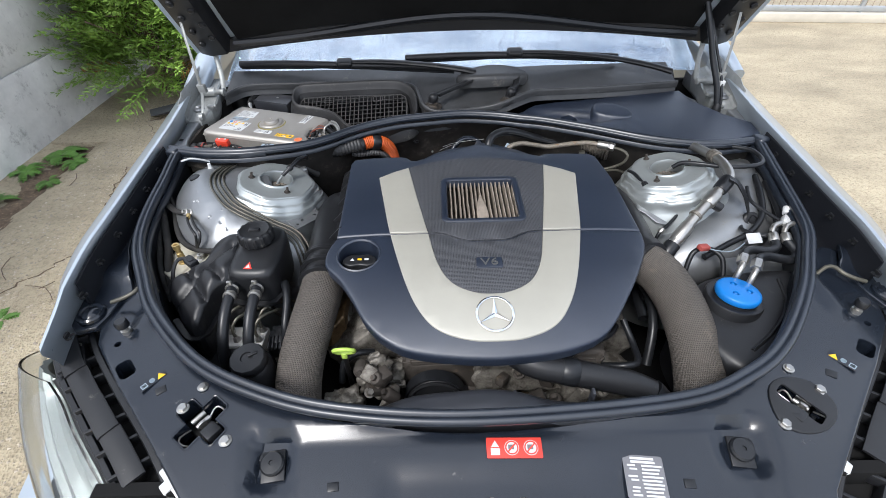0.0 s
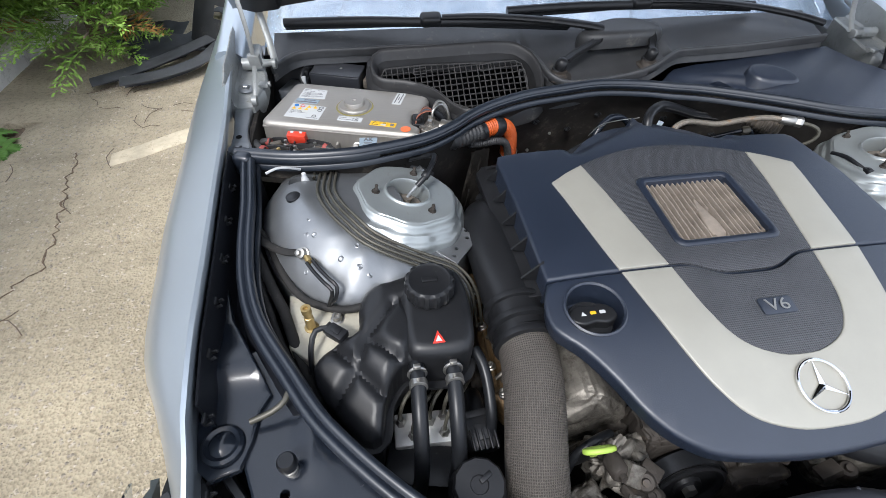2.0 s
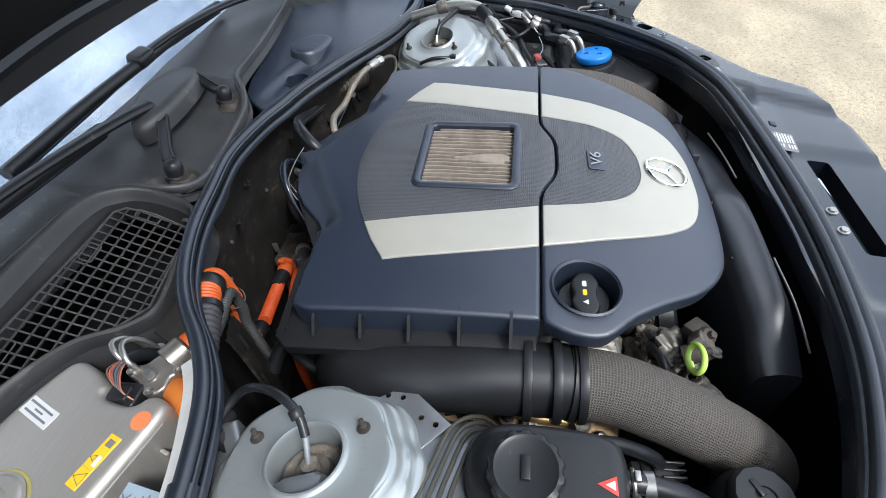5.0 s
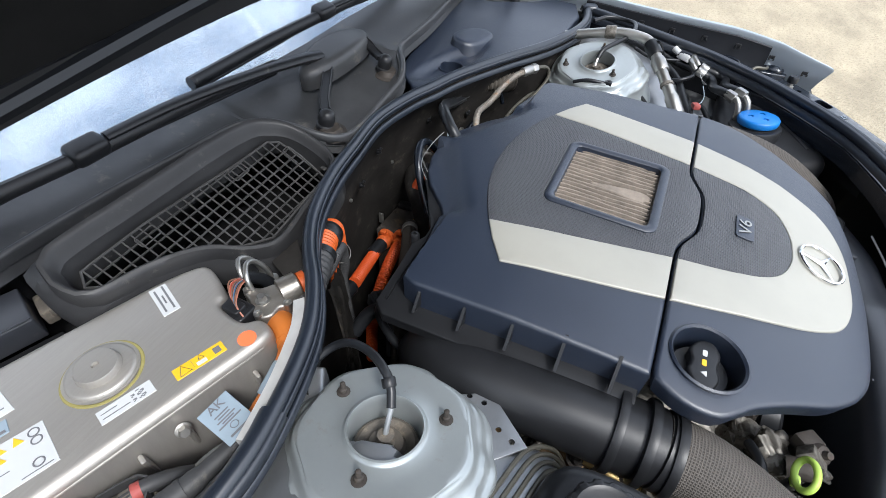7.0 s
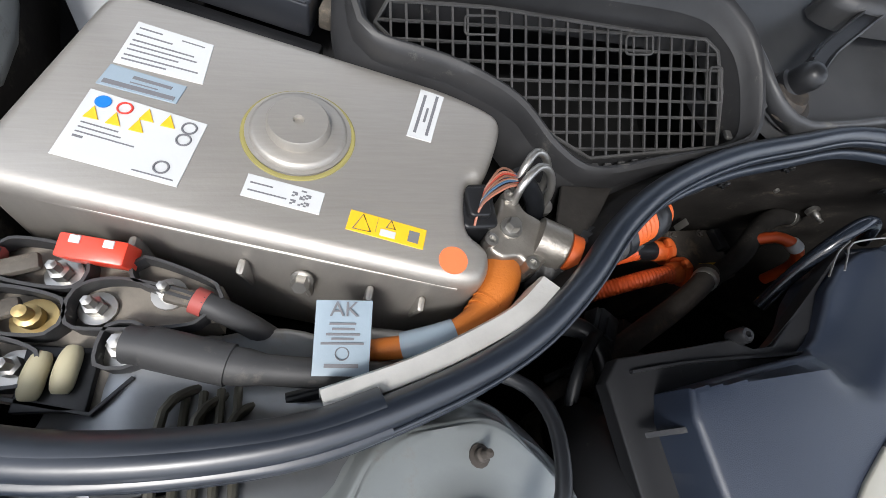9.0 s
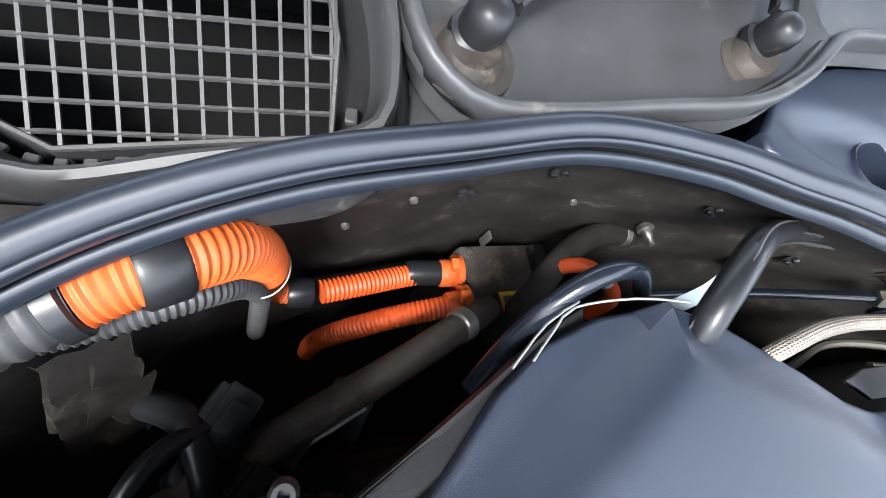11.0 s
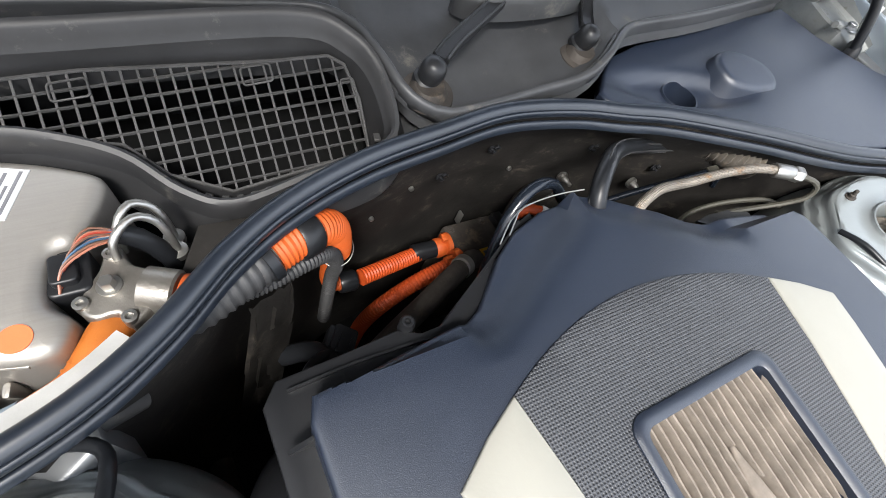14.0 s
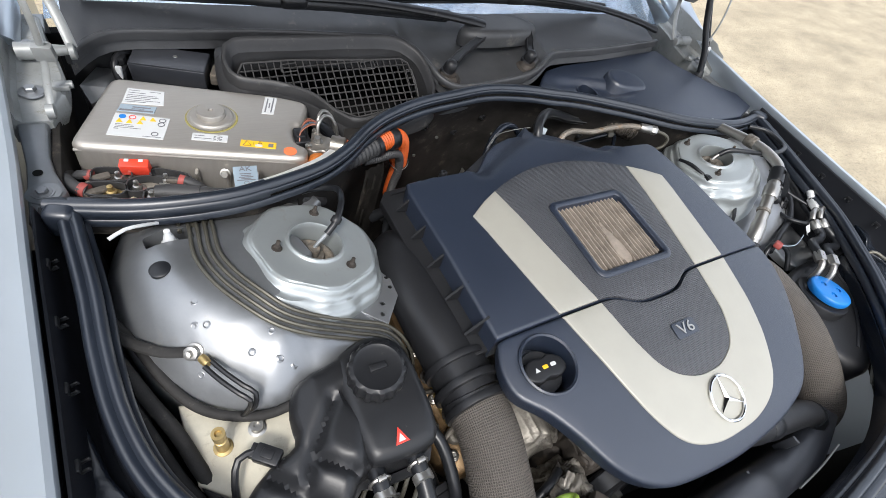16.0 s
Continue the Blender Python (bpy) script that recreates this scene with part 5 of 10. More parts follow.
lathe(bm, [(0.014, -0.004), (0.0165, -0.003), (0.0165, 0.006), (0.012, 0.007)], (-0.381, 0.635, 1.002), axis, 28)
part("orange_collar", bm, ORANGE, conn, "orange collar")
for o in (0.0, 0.014):
    bm = bmesh.new()
    tube(bm, [(-0.418 - 0.3 * o, 0.690 - o, 1.00), (-0.416 - 0.3 * o, 0.698 - o, 1.024), (-0.404, 0.712 - o, 1.031), (-0.390, 0.712 - o, 1.022), (-0.383, 0.704 - o, 1.000), (-0.383, 0.70 - o, 0.95)], 0.0034, 12, 0.005)
    pipe = single("coolant_pipe", bm, ZINC, "bent aluminium coolant pipe by the battery plug", "pipe", "battery pipes")
    bm = bmesh.new()
    lathe(bm, [(0.0052, -0.004), (0.009, -0.003), (0.009, 0.003), (0.0052, 0.004)], (-0.383, 0.702 - o, 0.985), None, 14)
    part("collar", bm, ZINC, pipe)

# thick orange cable leaving the connector
bm = bmesh.new()
tube(bm, [(-0.430, 0.638, 0.970), (-0.437, 0.627, 0.989), (-0.446, 0.610, 0.996), (-0.462, 0.591, 0.997), (-0.484, 0.579, 1.004), (-0.506, 0.575, 1.001), (-0.521, 0.574, 0.996), (-0.544, 0.575, 0.986), (-0.57, 0.575, 0.970), (-0.60, 0.574, 0.95)], lambda k: 0.0165 - 0.0085 * min(1, max(0, k - 0.12) * 2.6), 18, 0.004)
BOOT = mat("orange_rubber", (0.50, 0.145, 0.018), 0.6, tone=0.15, grain=0.3, fine=500, dirt=(0.3, 0.14, 0.05), dirt_amount=0.2)
cable = single("orange_cable", bm, BOOT, "orange high-voltage cable beside the battery", "cable")
bm = bmesh.new()
tube(bm, [(-0.488, 0.578, 1.0035), (-0.506, 0.575, 1.001), (-0.523, 0.574, 0.995)], 0.0105, 14)
part("tape", bm, GREYTAG, cable, "grey printed tape sleeve")
for k in range(5):
    bm = bmesh.new()
    lathe(bm, [(0.009, -0.0012), (0.0138 - 0.0009 * k, -0.001), (0.0138 - 0.0009 * k, 0.001), (0.009, 0.0012)], (-0.456 - 0.0050 * k, 0.5980 - 0.0042 * k, 0.9962 - 0.0002 * k), pose(0, 0, 0, 88, 0, -50), 18)
    part("moulded_rib", bm, BOOT, cable)

# battery lead with its tag
bm = bmesh.new()
tube(bm, [(-0.686, 0.590, 1.003), (-0.665, 0.584, 1.005), (-0.63, 0.571, 1.006), (-0.58, 0.561, 1.004), (-0.53, 0.556, 0.992), (-0.48, 0.563, 0.972), (-0.44, 0.588, 0.93)], lambda k: 0.0115 if k < 0.25 else 0.0095, 16)
lead = single("battery_lead", bm, DUSTYCABLE, "thick dull grey battery lead bolted to the fuse box", "cable")
bm = bmesh.new()
tube(bm, [(-0.674, 0.5868, 1.004), (-0.650, 0.578, 1.0055), (-0.630, 0.571, 1.006)], 0.0128, 16)
part("heat_sleeve", bm, DUSTYCABLE, lead)
tag = [(-0.584, 0.558), (-0.550, 0.554), (-0.544, 0.600), (-0.579, 0.603)]
ztag = lambda x, y: 1.0185 + 0.17 * (y - 0.58)
bm = bmesh.new()
pad(bm, tag, lambda x, y: ztag(x, y), 0.001, 0.0003, 0.012)
ak = single("cable_tag", bm, GREYTAG, "blue-grey printed cable tag wrapped round the battery lead", "tag")
text("lettering", "AK", (*at_quad(tag, 0.5, 0.86), ztag(0, 0.597) + 0.0008), 0.0135, INK, ak, pose(0, 0, 0, 5, 0, -6), 0.0003)
bm = bmesh.new()
for u0, v0, u1, v1 in ((0.25, 0.66, 0.72, 0.69), (0.3, 0.59, 0.7, 0.62), (0.2, 0.52, 0.8, 0.55), (0.3, 0.46, 0.7, 0.49), (0.12, 0.40, 0.88, 0.43), (0.2, 0.10, 0.8, 0.15)):
    p = [at_quad(tag, u0, v0), at_quad(tag, u1, v0), at_quad(tag, u1, v1), at_quad(tag, u0, v1)]
    pad(bm, p, lambda x, y: ztag(x, y) + 0.0008, 0.0004, 0.0001, steps=1)
part("print", bm, INK, ak)
bm = bmesh.new()
x, y = at_quad(tag, 0.5, 0.28)
tube(bm, [(x + 0.004 * math.cos(a), y + 0.004 * math.sin(a), ztag(x, y) + 0.0008) for a in np.linspace(0, 2 * math.pi, 16, endpoint=False)], 0.0004, 5, closed=True, smooth=False)
part("ring_mark", bm, INK, ak)

# pre-fuse box
fuse = thing("fuse_box", "dusty black pre-fuse box with open terminals", "fuse box", (-0.71, 0.61, 0.96))
bm = bmesh.new()
pad(bm, [(-0.784, 0.577), (-0.705, 0.553), (-0.684, 0.574), (-0.664, 0.572), (-0.664, 0.602), (-0.642, 0.604), (-0.640, 0.630), (-0.690, 0.652), (-0.752, 0.668), (-0.775, 0.655), (-0.780, 0.60)], 0.985, 0.03, 0.003)
base = part("tray", bm, TRAY, fuse)
bm = bmesh.new()
ribbon(bm, [(-0.782, 0.602, 0.984), (-0.783, 0.579, 0.984), (-0.745, 0.567, 0.984), (-0.706, 0.5545, 0.984), (-0.686, 0.573, 0.984)], [(-0.001, -0.02), (-0.001, 0.006), (0.001, 0.006), (0.001, -0.02)], smooth=False)
part("tray_rim", bm, BLACK, base)
for k in range(3):
    bm = bmesh.new()
    lathe(bm, [(0.0015, 0), (0.0015, 0.0006), (0, 0.0006)], (-0.757 + 0.007 * k, 0.5865 - 0.0015 * k, 0.9852), None, 10)
    part("vent_hole", bm, DARK, base)


def cup(poly, h=0.016):
    bm = bmesh.new()
    c = curve2(poly, 0.006)
    if area(c) < 0:
        c = c[::-1]
    rows = [[(x, y, z) for x, y in offset(c, d)] for d, z in ((0, 0.984), (0, 0.984 + h), (0.002, 0.984 + h), (0.002, 0.987))]
    rings(bm, rows, caps=False)
    return part("terminal_wall", bm, DUSTYCABLE, fuse)


cup([(-0.765, 0.640), (-0.720, 0.628), (-0.716, 0.652), (-0.758, 0.664)])
cup([(-0.722, 0.606), (-0.700, 0.600), (-0.652, 0.600), (-0.650, 0.618), (-0.696, 0.634), (-0.720, 0.628)])
cup([(-0.690, 0.632), (-0.644, 0.612), (-0.640, 0.626), (-0.684, 0.648)])
cup([(-0.772, 0.610), (-0.730, 0.600), (-0.724, 0.622), (-0.768, 0.634)])
cup([(-0.772, 0.578), (-0.736, 0.572), (-0.732, 0.592), (-0.766, 0.604)])
cup([(-0.704, 0.580), (-0.682, 0.578), (-0.680, 0.602), (-0.700, 0.604)])
for x, y, m, r in ((-0.731, 0.642, ZINC, 0.006), (-0.710, 0.618, ZINC, 0.006), (-0.671, 0.625, ZINC, 0.006), (-0.692, 0.592, ZINC, 0.0085), (-0.742, 0.614, BRASS, 0.007), (-0.746, 0.585, ZINC, 0.006)):
    bm = bmesh.new()
    lathe(bm, [(r * 1.8, 0), (r * 1.8, 0.002), (r, 0.0025)], (x, y, 0.986), None, 18)
    lathe(bm, [(r, 0.002), (r, 0.009), (r * 0.6, 0.010), (r * 0.55, 0.018), (0, 0.019)], (x, y, 0.987), None, 6 if m is ZINC else 12)
    part("terminal_stud", bm, m, fuse)
for x, y, a, l in ((-0.760, 0.617, 14, 0.03), (-0.765, 0.588, 14, 0.03), (-0.660, 0.619, -20, 0.024), (-0.752, 0.646, 14, 0.024), (-0.676, 0.590, -8, 0.02)):
    bm = bmesh.new()
    box(bm, (x, y, 0.996), (l, 0.012, 0.007), 0.003, pose(0, 0, 0, 0, 0, a))
    part("cable_lug", bm, DUSTY, fuse)
bm = bmesh.new()
box(bm, (-0.707, 0.649, 1.004), (0.038, 0.015, 0.022), 0.0015, pose(0, 0, 0, 12, 0, -14))
red = part("main_fuse", bm, mat("fuse_red", (0.75, 0.06, 0.03), 0.3), fuse, "translucent red main fuse")
for dx in (-0.009, 0.009):
    bm = bmesh.new()
    box(bm, (-0.707 + dx, 0.651 - 0.25 * dx, 1.0155), (0.006, 0.005, 0.002), 0.0005, pose(0, 0, 0, 12, 0, -14))
    part("fuse_window", bm, WHITE, red)
for k in range(2):
    bm = bmesh.new()
    x, y = -0.733 + 0.015 * k, 0.577 + 0.002 * k
    tube(bm, [(x - 0.002, y - 0.012, 0.994), (x, y, 0.996), (x + 0.002, y + 0.014, 0.994)], lambda s: 0.0062 - 0.0022 * abs(2 * s - 1) ** 3, 12, 0.003)
    part("strip_fuse", bm, mat("fuse_cream", (0.42, 0.38, 0.25), 0.6), fuse, "dusty cream strip fuse")
bm = bmesh.new()
pad(bm, [(-0.745, 0.560), (-0.708, 0.556), (-0.704, 0.592), (-0.742, 0.598)], 0.990, 0.006, 0.001)
part("fuse_cradle", bm, BLACK, fuse)
for p, r in (([(-0.770, 0.619, 0.996), (-0.785, 0.63, 0.998), (-0.797, 0.66, 0.990), (-0.800, 0.70, 0.96)], 0.0095), ([(-0.772, 0.590, 0.996), (-0.788, 0.60, 0.985), (-0.80, 0.62, 0.95)], 0.008), ([(-0.654, 0.617, 0.997), (-0.640, 0.610, 0.995), (-0.620, 0.600, 0.98), (-0.60, 0.59, 0.95)], 0.008), ([(-0.762, 0.650, 0.998), (-0.778, 0.656, 0.996), (-0.792, 0.668, 0.97)], 0.007)):
    bm = bmesh.new()
    tube(bm, p, r, 14)
    c = single("battery_lead", bm, DUSTYCABLE, "dusty black cable with a red end sleeve at the fuse box", "cable", "fuse box cables")
    bm = bmesh.new()
    a, b = np.array(p[0]), np.array(p[1])
    tube(bm, [a, a + 0.5 * (b - a)], r * 1.12, 12)
    part("end_sleeve", bm, DULLRED, c, "dull red end sleeve")

# walls of the compartment
bm = bmesh.new()
box(bm, (-0.800, 0.78, 0.92), (0.012, 0.46, 0.18), 0.003)
part("compartment_side", bm, FELT, car, "dark felt side of the battery compartment")
bm = bmesh.new()
rows = [[(x, y, z) for x in np.linspace(-0.80, -0.54, 8)] for y, z in ((0.80, 0.86), (0.87, 0.90), (0.895, 0.93), (0.965, 0.96), (0.980, 1.00), (0.962, 1.045))]
rings(bm, rows, closed_row=False)
bmesh.ops.solidify(bm, geom=bm.faces[:], thickness=0.01)
part("compartment_back", bm, BLACK, car)
unit = thing("control_unit", "satin black control unit in a carrier behind the battery", "control unit", (-0.625, 0.918, 0.96))
yaw = pose(0, 0, 0, 0, 0, -19)
at_unit = lambda x, y, z: tuple(Matrix.Translation((-0.625, 0.918, 0.998)) @ yaw @ V(x, y, z))
bm = bmesh.new()
box(bm, at_unit(0, 0.002, 0.004), (0.126, 0.060, 0.038), 0.003, yaw @ pose(0, 0, 0, 6), 3)
u = part("case", bm, SATIN, unit)
bm = bmesh.new()
box(bm, at_unit(0, -0.030, 0.022), (0.122, 0.0025, 0.0020), 0.0006, yaw)
part("edge_bead", bm, SATIN, u)
bm = bmesh.new()
lathe(bm, [(0.004, 0), (0.0035, 0.001), (0, 0.0012)], at_unit(0.008, 0.006, 0.0235), None, 12)
part("rivet", bm, ZINC, u)
bm = bmesh.new()
box(bm, at_unit(0, -0.034, -0.026), (0.150, 0.020, 0.010), 0.003, yaw)
box(bm, at_unit(0, -0.052, -0.032), (0.170, 0.020, 0.008), 0.003, yaw)
box(bm, at_unit(-0.073, 0.0, -0.010), (0.008, 0.060, 0.030), 0.003, yaw)
part("carrier", bm, BLACK, unit)
bm = bmesh.new()
box(bm, at_unit(0.074, 0.004, -0.002), (0.014, 0.040, 0.022), 0.003, yaw)
box(bm, at_unit(0.082, -0.012, 0.004), (0.010, 0.012, 0.012), 0.002, yaw)
part("connector", bm, DUSTY, unit, "dust-brown connector")
bm = bmesh.new()
tube(bm, [at_unit(-0.070, 0.022, 0.012), at_unit(-0.082, 0.0, 0.018), at_unit(-0.086, -0.024, 0.008), at_unit(-0.080, -0.036, -0.02)], 0.006, 10)
box(bm, at_unit(-0.078, -0.008, 0.012), (0.014, 0.018, 0.014), 0.003, yaw)
part("plug", bm, BLACK, unit, "black plug and cable")
bm = bmesh.new()
box(bm, at_unit(-0.078, -0.030, 0.0), (0.010, 0.008, 0.022), 0.002, yaw)
part("latch", bm, WHITE, unit, "white latch")

# ---- inner wing ledges, hinges ----
for sgn in (-1, 1):
    bm = bmesh.new()
    poly = [(-0.828, 0.552), (-0.807, 0.545), (-0.800, 0.572), (-0.787, 0.602), (-0.800, 0.644), (-0.806, 0.68), (-0.806, 0.80), (-0.80, 0.90), (-0.805, 1.05), (-0.872, 1.05), (-0.860, 0.943), (-0.850, 0.818), (-0.832, 0.663)]
    pad(bm, [(-sgn * x, y) for x, y in poly], lambda x, y: 1.018 + 0.05 * max(0, y - 0.7), 0.05, 0.004)
    ledge_part = part("wing_ledge", bm, INNER, car, "pale silver painted ledge beside the hinge")
    bm = bmesh.new()
    lathe(bm, [(0.020, 0), (0.020, 0.001), (0.013, 0.0016), (0.013, 0.0025), (0, 0.0026)], (sgn * 0.812, 0.601, 1.0185), None, 24)
    hexbolt(bm, (sgn * 0.812, 0.601, 1.020), 0.007, 0.007)
    part("bolt", bm, INNER, ledge_part)
    bm = bmesh.new()
    lathe(bm, [(0.006, 0), (0.006, 0.0006), (0, 0.0006)], (sgn * 0.818, 0.643, 1.0185), None, 14)
    part("hole", bm, DARK, ledge_part)
    if sgn > 0:
        ledge_part.location.x -= 0.022
    hinge = thing("hinge_assembly", "pale painted bonnet hinge with links and a flat stay bar", "hinge", (sgn * 0.81, 0.85, 1.02), "bonnet hinges")
    X = lambda pts: [(sgn * x, *r) for x, *r in pts]
    bm = bmesh.new()
    rows = []
    for y, xi, zt in ((0.750, 0.800, 1.024), (0.775, 0.792, 1.032), (0.79, 0.778, 1.042), (0.83, 0.776, 1.046), (0.87, 0.782, 1.050), (0.92, 0.795, 1.060), (0.98, 0.802, 1.066)):
        rows.append(X([(0.850, y, 0.99), (0.850, y, zt + 0.055), (0.846, y, zt + 0.058), (0.842, y, zt + 0.052), (0.840, y, zt + 0.006), (0.834, y, zt), (xi + 0.004, y, zt), (xi, y, zt - 0.004), (xi, y, zt - 0.03), (xi + 0.01, y, 0.99)]))
    rings(bm, rows)
    part("base", bm, HINGE, hinge)
    bm = bmesh.new()
    box(bm, (sgn * 0.779, 0.800, 1.049), (0.022, 0.018, 0.008), 0.002, pose(0, 0, 0, 0, 0, sgn * 8))
    lathe(bm, [(0.006, -0.004), (0.006, 0.004)], (sgn * 0.769, 0.802, 1.049), pose(0, 0, 0, 0, 90), 10)
    part("tab", bm, HINGE, hinge)
    bm = bmesh.new()
    lathe(bm, [(0.013, -0.03), (0.0125, 0.012), (0.009, 0.016), (0.007, 0.034), (0.0, 0.034)], (sgn * 0.798, 0.870, 1.066), pose(0, 0, 0, 0, sgn * -90), 22)
    part("pivot", bm, HINGE, hinge)
    bm = bmesh.new()
    lathe(bm, [(0.012, -0.004), (0.012, 0.003), (0.009, 0.005), (0, 0.005)], (sgn * 0.758, 0.864, 1.067), pose(0, 0, 0, 0, sgn * -90), 22)
    tube(bm, X([(0.757, 0.868, 1.070), (0.766, 0.905, 1.105), (0.780, 0.94, 1.16), (0.79, 0.955, 1.23)]), 0.0075, 10, flat=0.4)
    part("link", bm, HINGE, hinge)
    bm = bmesh.new()
    tube(bm, X([(0.797, 0.760, 1.036), (0.792, 0.777, 1.062), (0.783, 0.785, 1.105), (0.779, 0.783, 1.16), (0.785, 0.80, 1.22), (0.80, 0.84, 1.29)]), 0.0050, 10, flat=0.45)
    lathe(bm, [(0.011, -0.005), (0.011, 0.005)], (sgn * 0.797, 0.758, 1.034), pose(0, 0, 0, 0, 90), 18)
    part("stay_bar", bm, HINGE, hinge)
    bm = bmesh.new()
    box(bm, (sgn * 0.780, 0.786, 1.110), (0.024, 0.012, 0.024), 0.0015, pose(0, 0, 0, 10, 0, sgn * 10))
    part("clip", bm, HINGE, hinge, "pale clip on the stay bar")
    bm = bmesh.new()
    rows = [X([(0.745, 0.955, z), (0.708, 0.945, z), (0.716, 0.90, z - 0.01), (0.762, 0.872, z - 0.02), (0.772, 0.90, z)]) for z in (0.90, 0.985)]
    rings(bm, rows)
    part("side_panel", bm, INNER, car, "silver inner panel beside the battery")
    for y, z in ((0.796, 1.0425), (0.897, 1.0565)):
        bm = bmesh.new()
        lathe(bm, [(0.017, 0), (0.016, 0.0025), (0.011, 0.0035), (0, 0.0036)], (sgn * 0.817, y, z), None, 22)
        hexbolt(bm, (sgn * 0.817, y, z + 0.002), 0.008, 0.008)
        part("bolt", bm, INNER, hinge)
    if sgn > 0:
        hinge.location.x -= 0.033
bm = bmesh.new()
tube(bm, [(0.746, 0.747, 1.03), (0.734, 0.768, 1.09), (0.716, 0.80, 1.15), (0.695, 0.835, 1.23), (0.66, 0.90, 1.36)], 0.0085, 14)
strut = single("gas_strut", bm, RUBBER, "black gas strut holding the bonnet up", "gas strut")
bm = bmesh.new()
tube(bm, [(0.757, 0.752, 1.04), (0.748, 0.775, 1.10), (0.726, 0.81, 1.17), (0.70, 0.85, 1.25)], 0.004, 8)
part("washer_hose", bm, RUBBER, strut)
bm = bmesh.new()
box(bm, (0.751, 0.775, 1.093), (0.016, 0.014, 0.016), 0.003)
part("clip", bm, WHITE, strut)
bm = bmesh.new()
lathe(bm, [(0.014, 0), (0.014, 0.01), (0.010, 0.022), (0.006, 0.03), (0, 0.03)], (0.746, 0.747, 1.014), None, 16)
part("ball_socket", bm, BLACK, strut)

# ---- cowl, screen and bonnet ----
CSEAL = [(-0.770, 0.885, 1.045), (-0.712, 0.945, 1.052), (-0.58, 0.945, 1.055), (-0.43, 0.934, 1.060), (-0.29, 0.914, 1.064), (-0.198, 0.904, 1.063), (-0.162, 0.868, 1.064), (-0.150, 0.820, 1.061), (-0.140, 0.780, 1.052), (-0.123, 0.760, 1.043), (-0.095, 0.748, 1.037),
         (-0.04, 0.751, 1.036), (0.035, 0.760, 1.038), (0.096, 0.758, 1.052), (0.140, 0.775, 1.062), (0.180, 0.803, 1.064), (0.215, 0.825, 1.062), (0.27, 0.838, 1.058), (0.42, 0.852, 1.056), (0.68, 0.893, 1.052)]

bm = bmesh.new()
rows = []
for x, y, z in spline(CSEAL, 0.02):
    back = 1.0 + 0.01 * (x / 0.7) ** 2
    sunk = 0.022 if -0.17 < x < 0.19 else 0.004
    rows.append([(x, y - 0.004, z - 0.03), (x, y + 0.004, z - 0.004)] + [(x, y + (back - y) * k, z - sunk * (1 - k) * min(1, k * 9) + (1.078 - z) * k) for k in (0.06, 0.12, 0.25, 0.4, 0.6, 0.8, 1.0)] + [(x, back, 1.03), (x, y + 0.02, z - 0.035)])
rings(bm, rows)
part("cowl_panel", bm, MATTED, car, "dusty grey-black cowl panel below the windscreen")
bm = bmesh.new()
ribbon(bm, CSEAL, [(-0.004, -0.012), (-0.005, 0.0), (-0.0046, 0.0035), (-0.003, 0.006), (0.0, 0.0068), (0.003, 0.006), (0.0046, 0.0035), (0.005, 0.0), (0.004, -0.012)])
cowl_lip = single("rubber_seal", bm, MATTED, "thin dusty grey rubber lip along the cowl panel", "seal", sharp=85)
bm = bmesh.new()
ribbon(bm, [(x, y + 0.004, z - 0.004) for x, y, z in CSEAL], [(-0.0065, -0.010), (-0.0065, -0.001), (-0.005, 0.001), (0.005, 0.001), (0.0065, -0.001), (0.0065, -0.010)])
part("retaining_strip", bm, MATTED, cowl_lip)

# windscreen
bm = bmesh.new()
rows = []
for x in np.linspace(-0.80, 0.80, 25):
    b = 0.992 + 0.015 * (x / 0.8) ** 2
    rows.append([(x * (1 - 0.12 * k), b + 0.85 * k - 0.0 * k, 1.077 + 0.47 * k - 0.03 * (x / 0.8) ** 2) for k in np.linspace(0, 1, 9)])
vs = rings(bm, rows, closed_row=False)
bmesh.ops.solidify(bm, geom=bm.faces[:], thickness=0.005)
screen = part("windscreen", bm, GLASS, car, "windscreen with grey band at its foot")
bm = bmesh.new()
box(bm, (0, 1.6, 0.9), (1.5, 1.2, 0.3), 0.05)
part("dashboard", bm, BLACK, car)
for s in (-1, 1):
    bm = bmesh.new()
    tube(bm, [(s * 0.86, 0.90, 1.06), (s * 0.83, 1.1, 1.16), (s * 0.76, 1.5, 1.38), (s * 0.70, 1.9, 1.58)], 0.035, 12, 0.05)
    part("windscreen_pillar", bm, PAINT, car)

hood = thing("bonnet", "open car bonnet seen from below, black insulation pad", "bonnet", (0, 0.93, 1.19))
th = radians(52)


def on_hood(x, s, d):
    """x across, s along from the hinge line, d above the underside."""
    return (x, 0.918 - s * math.cos(th) + d * math.sin(th), 1.216 - 0.09 * x * x + s * math.sin(th) + d * math.cos(th))


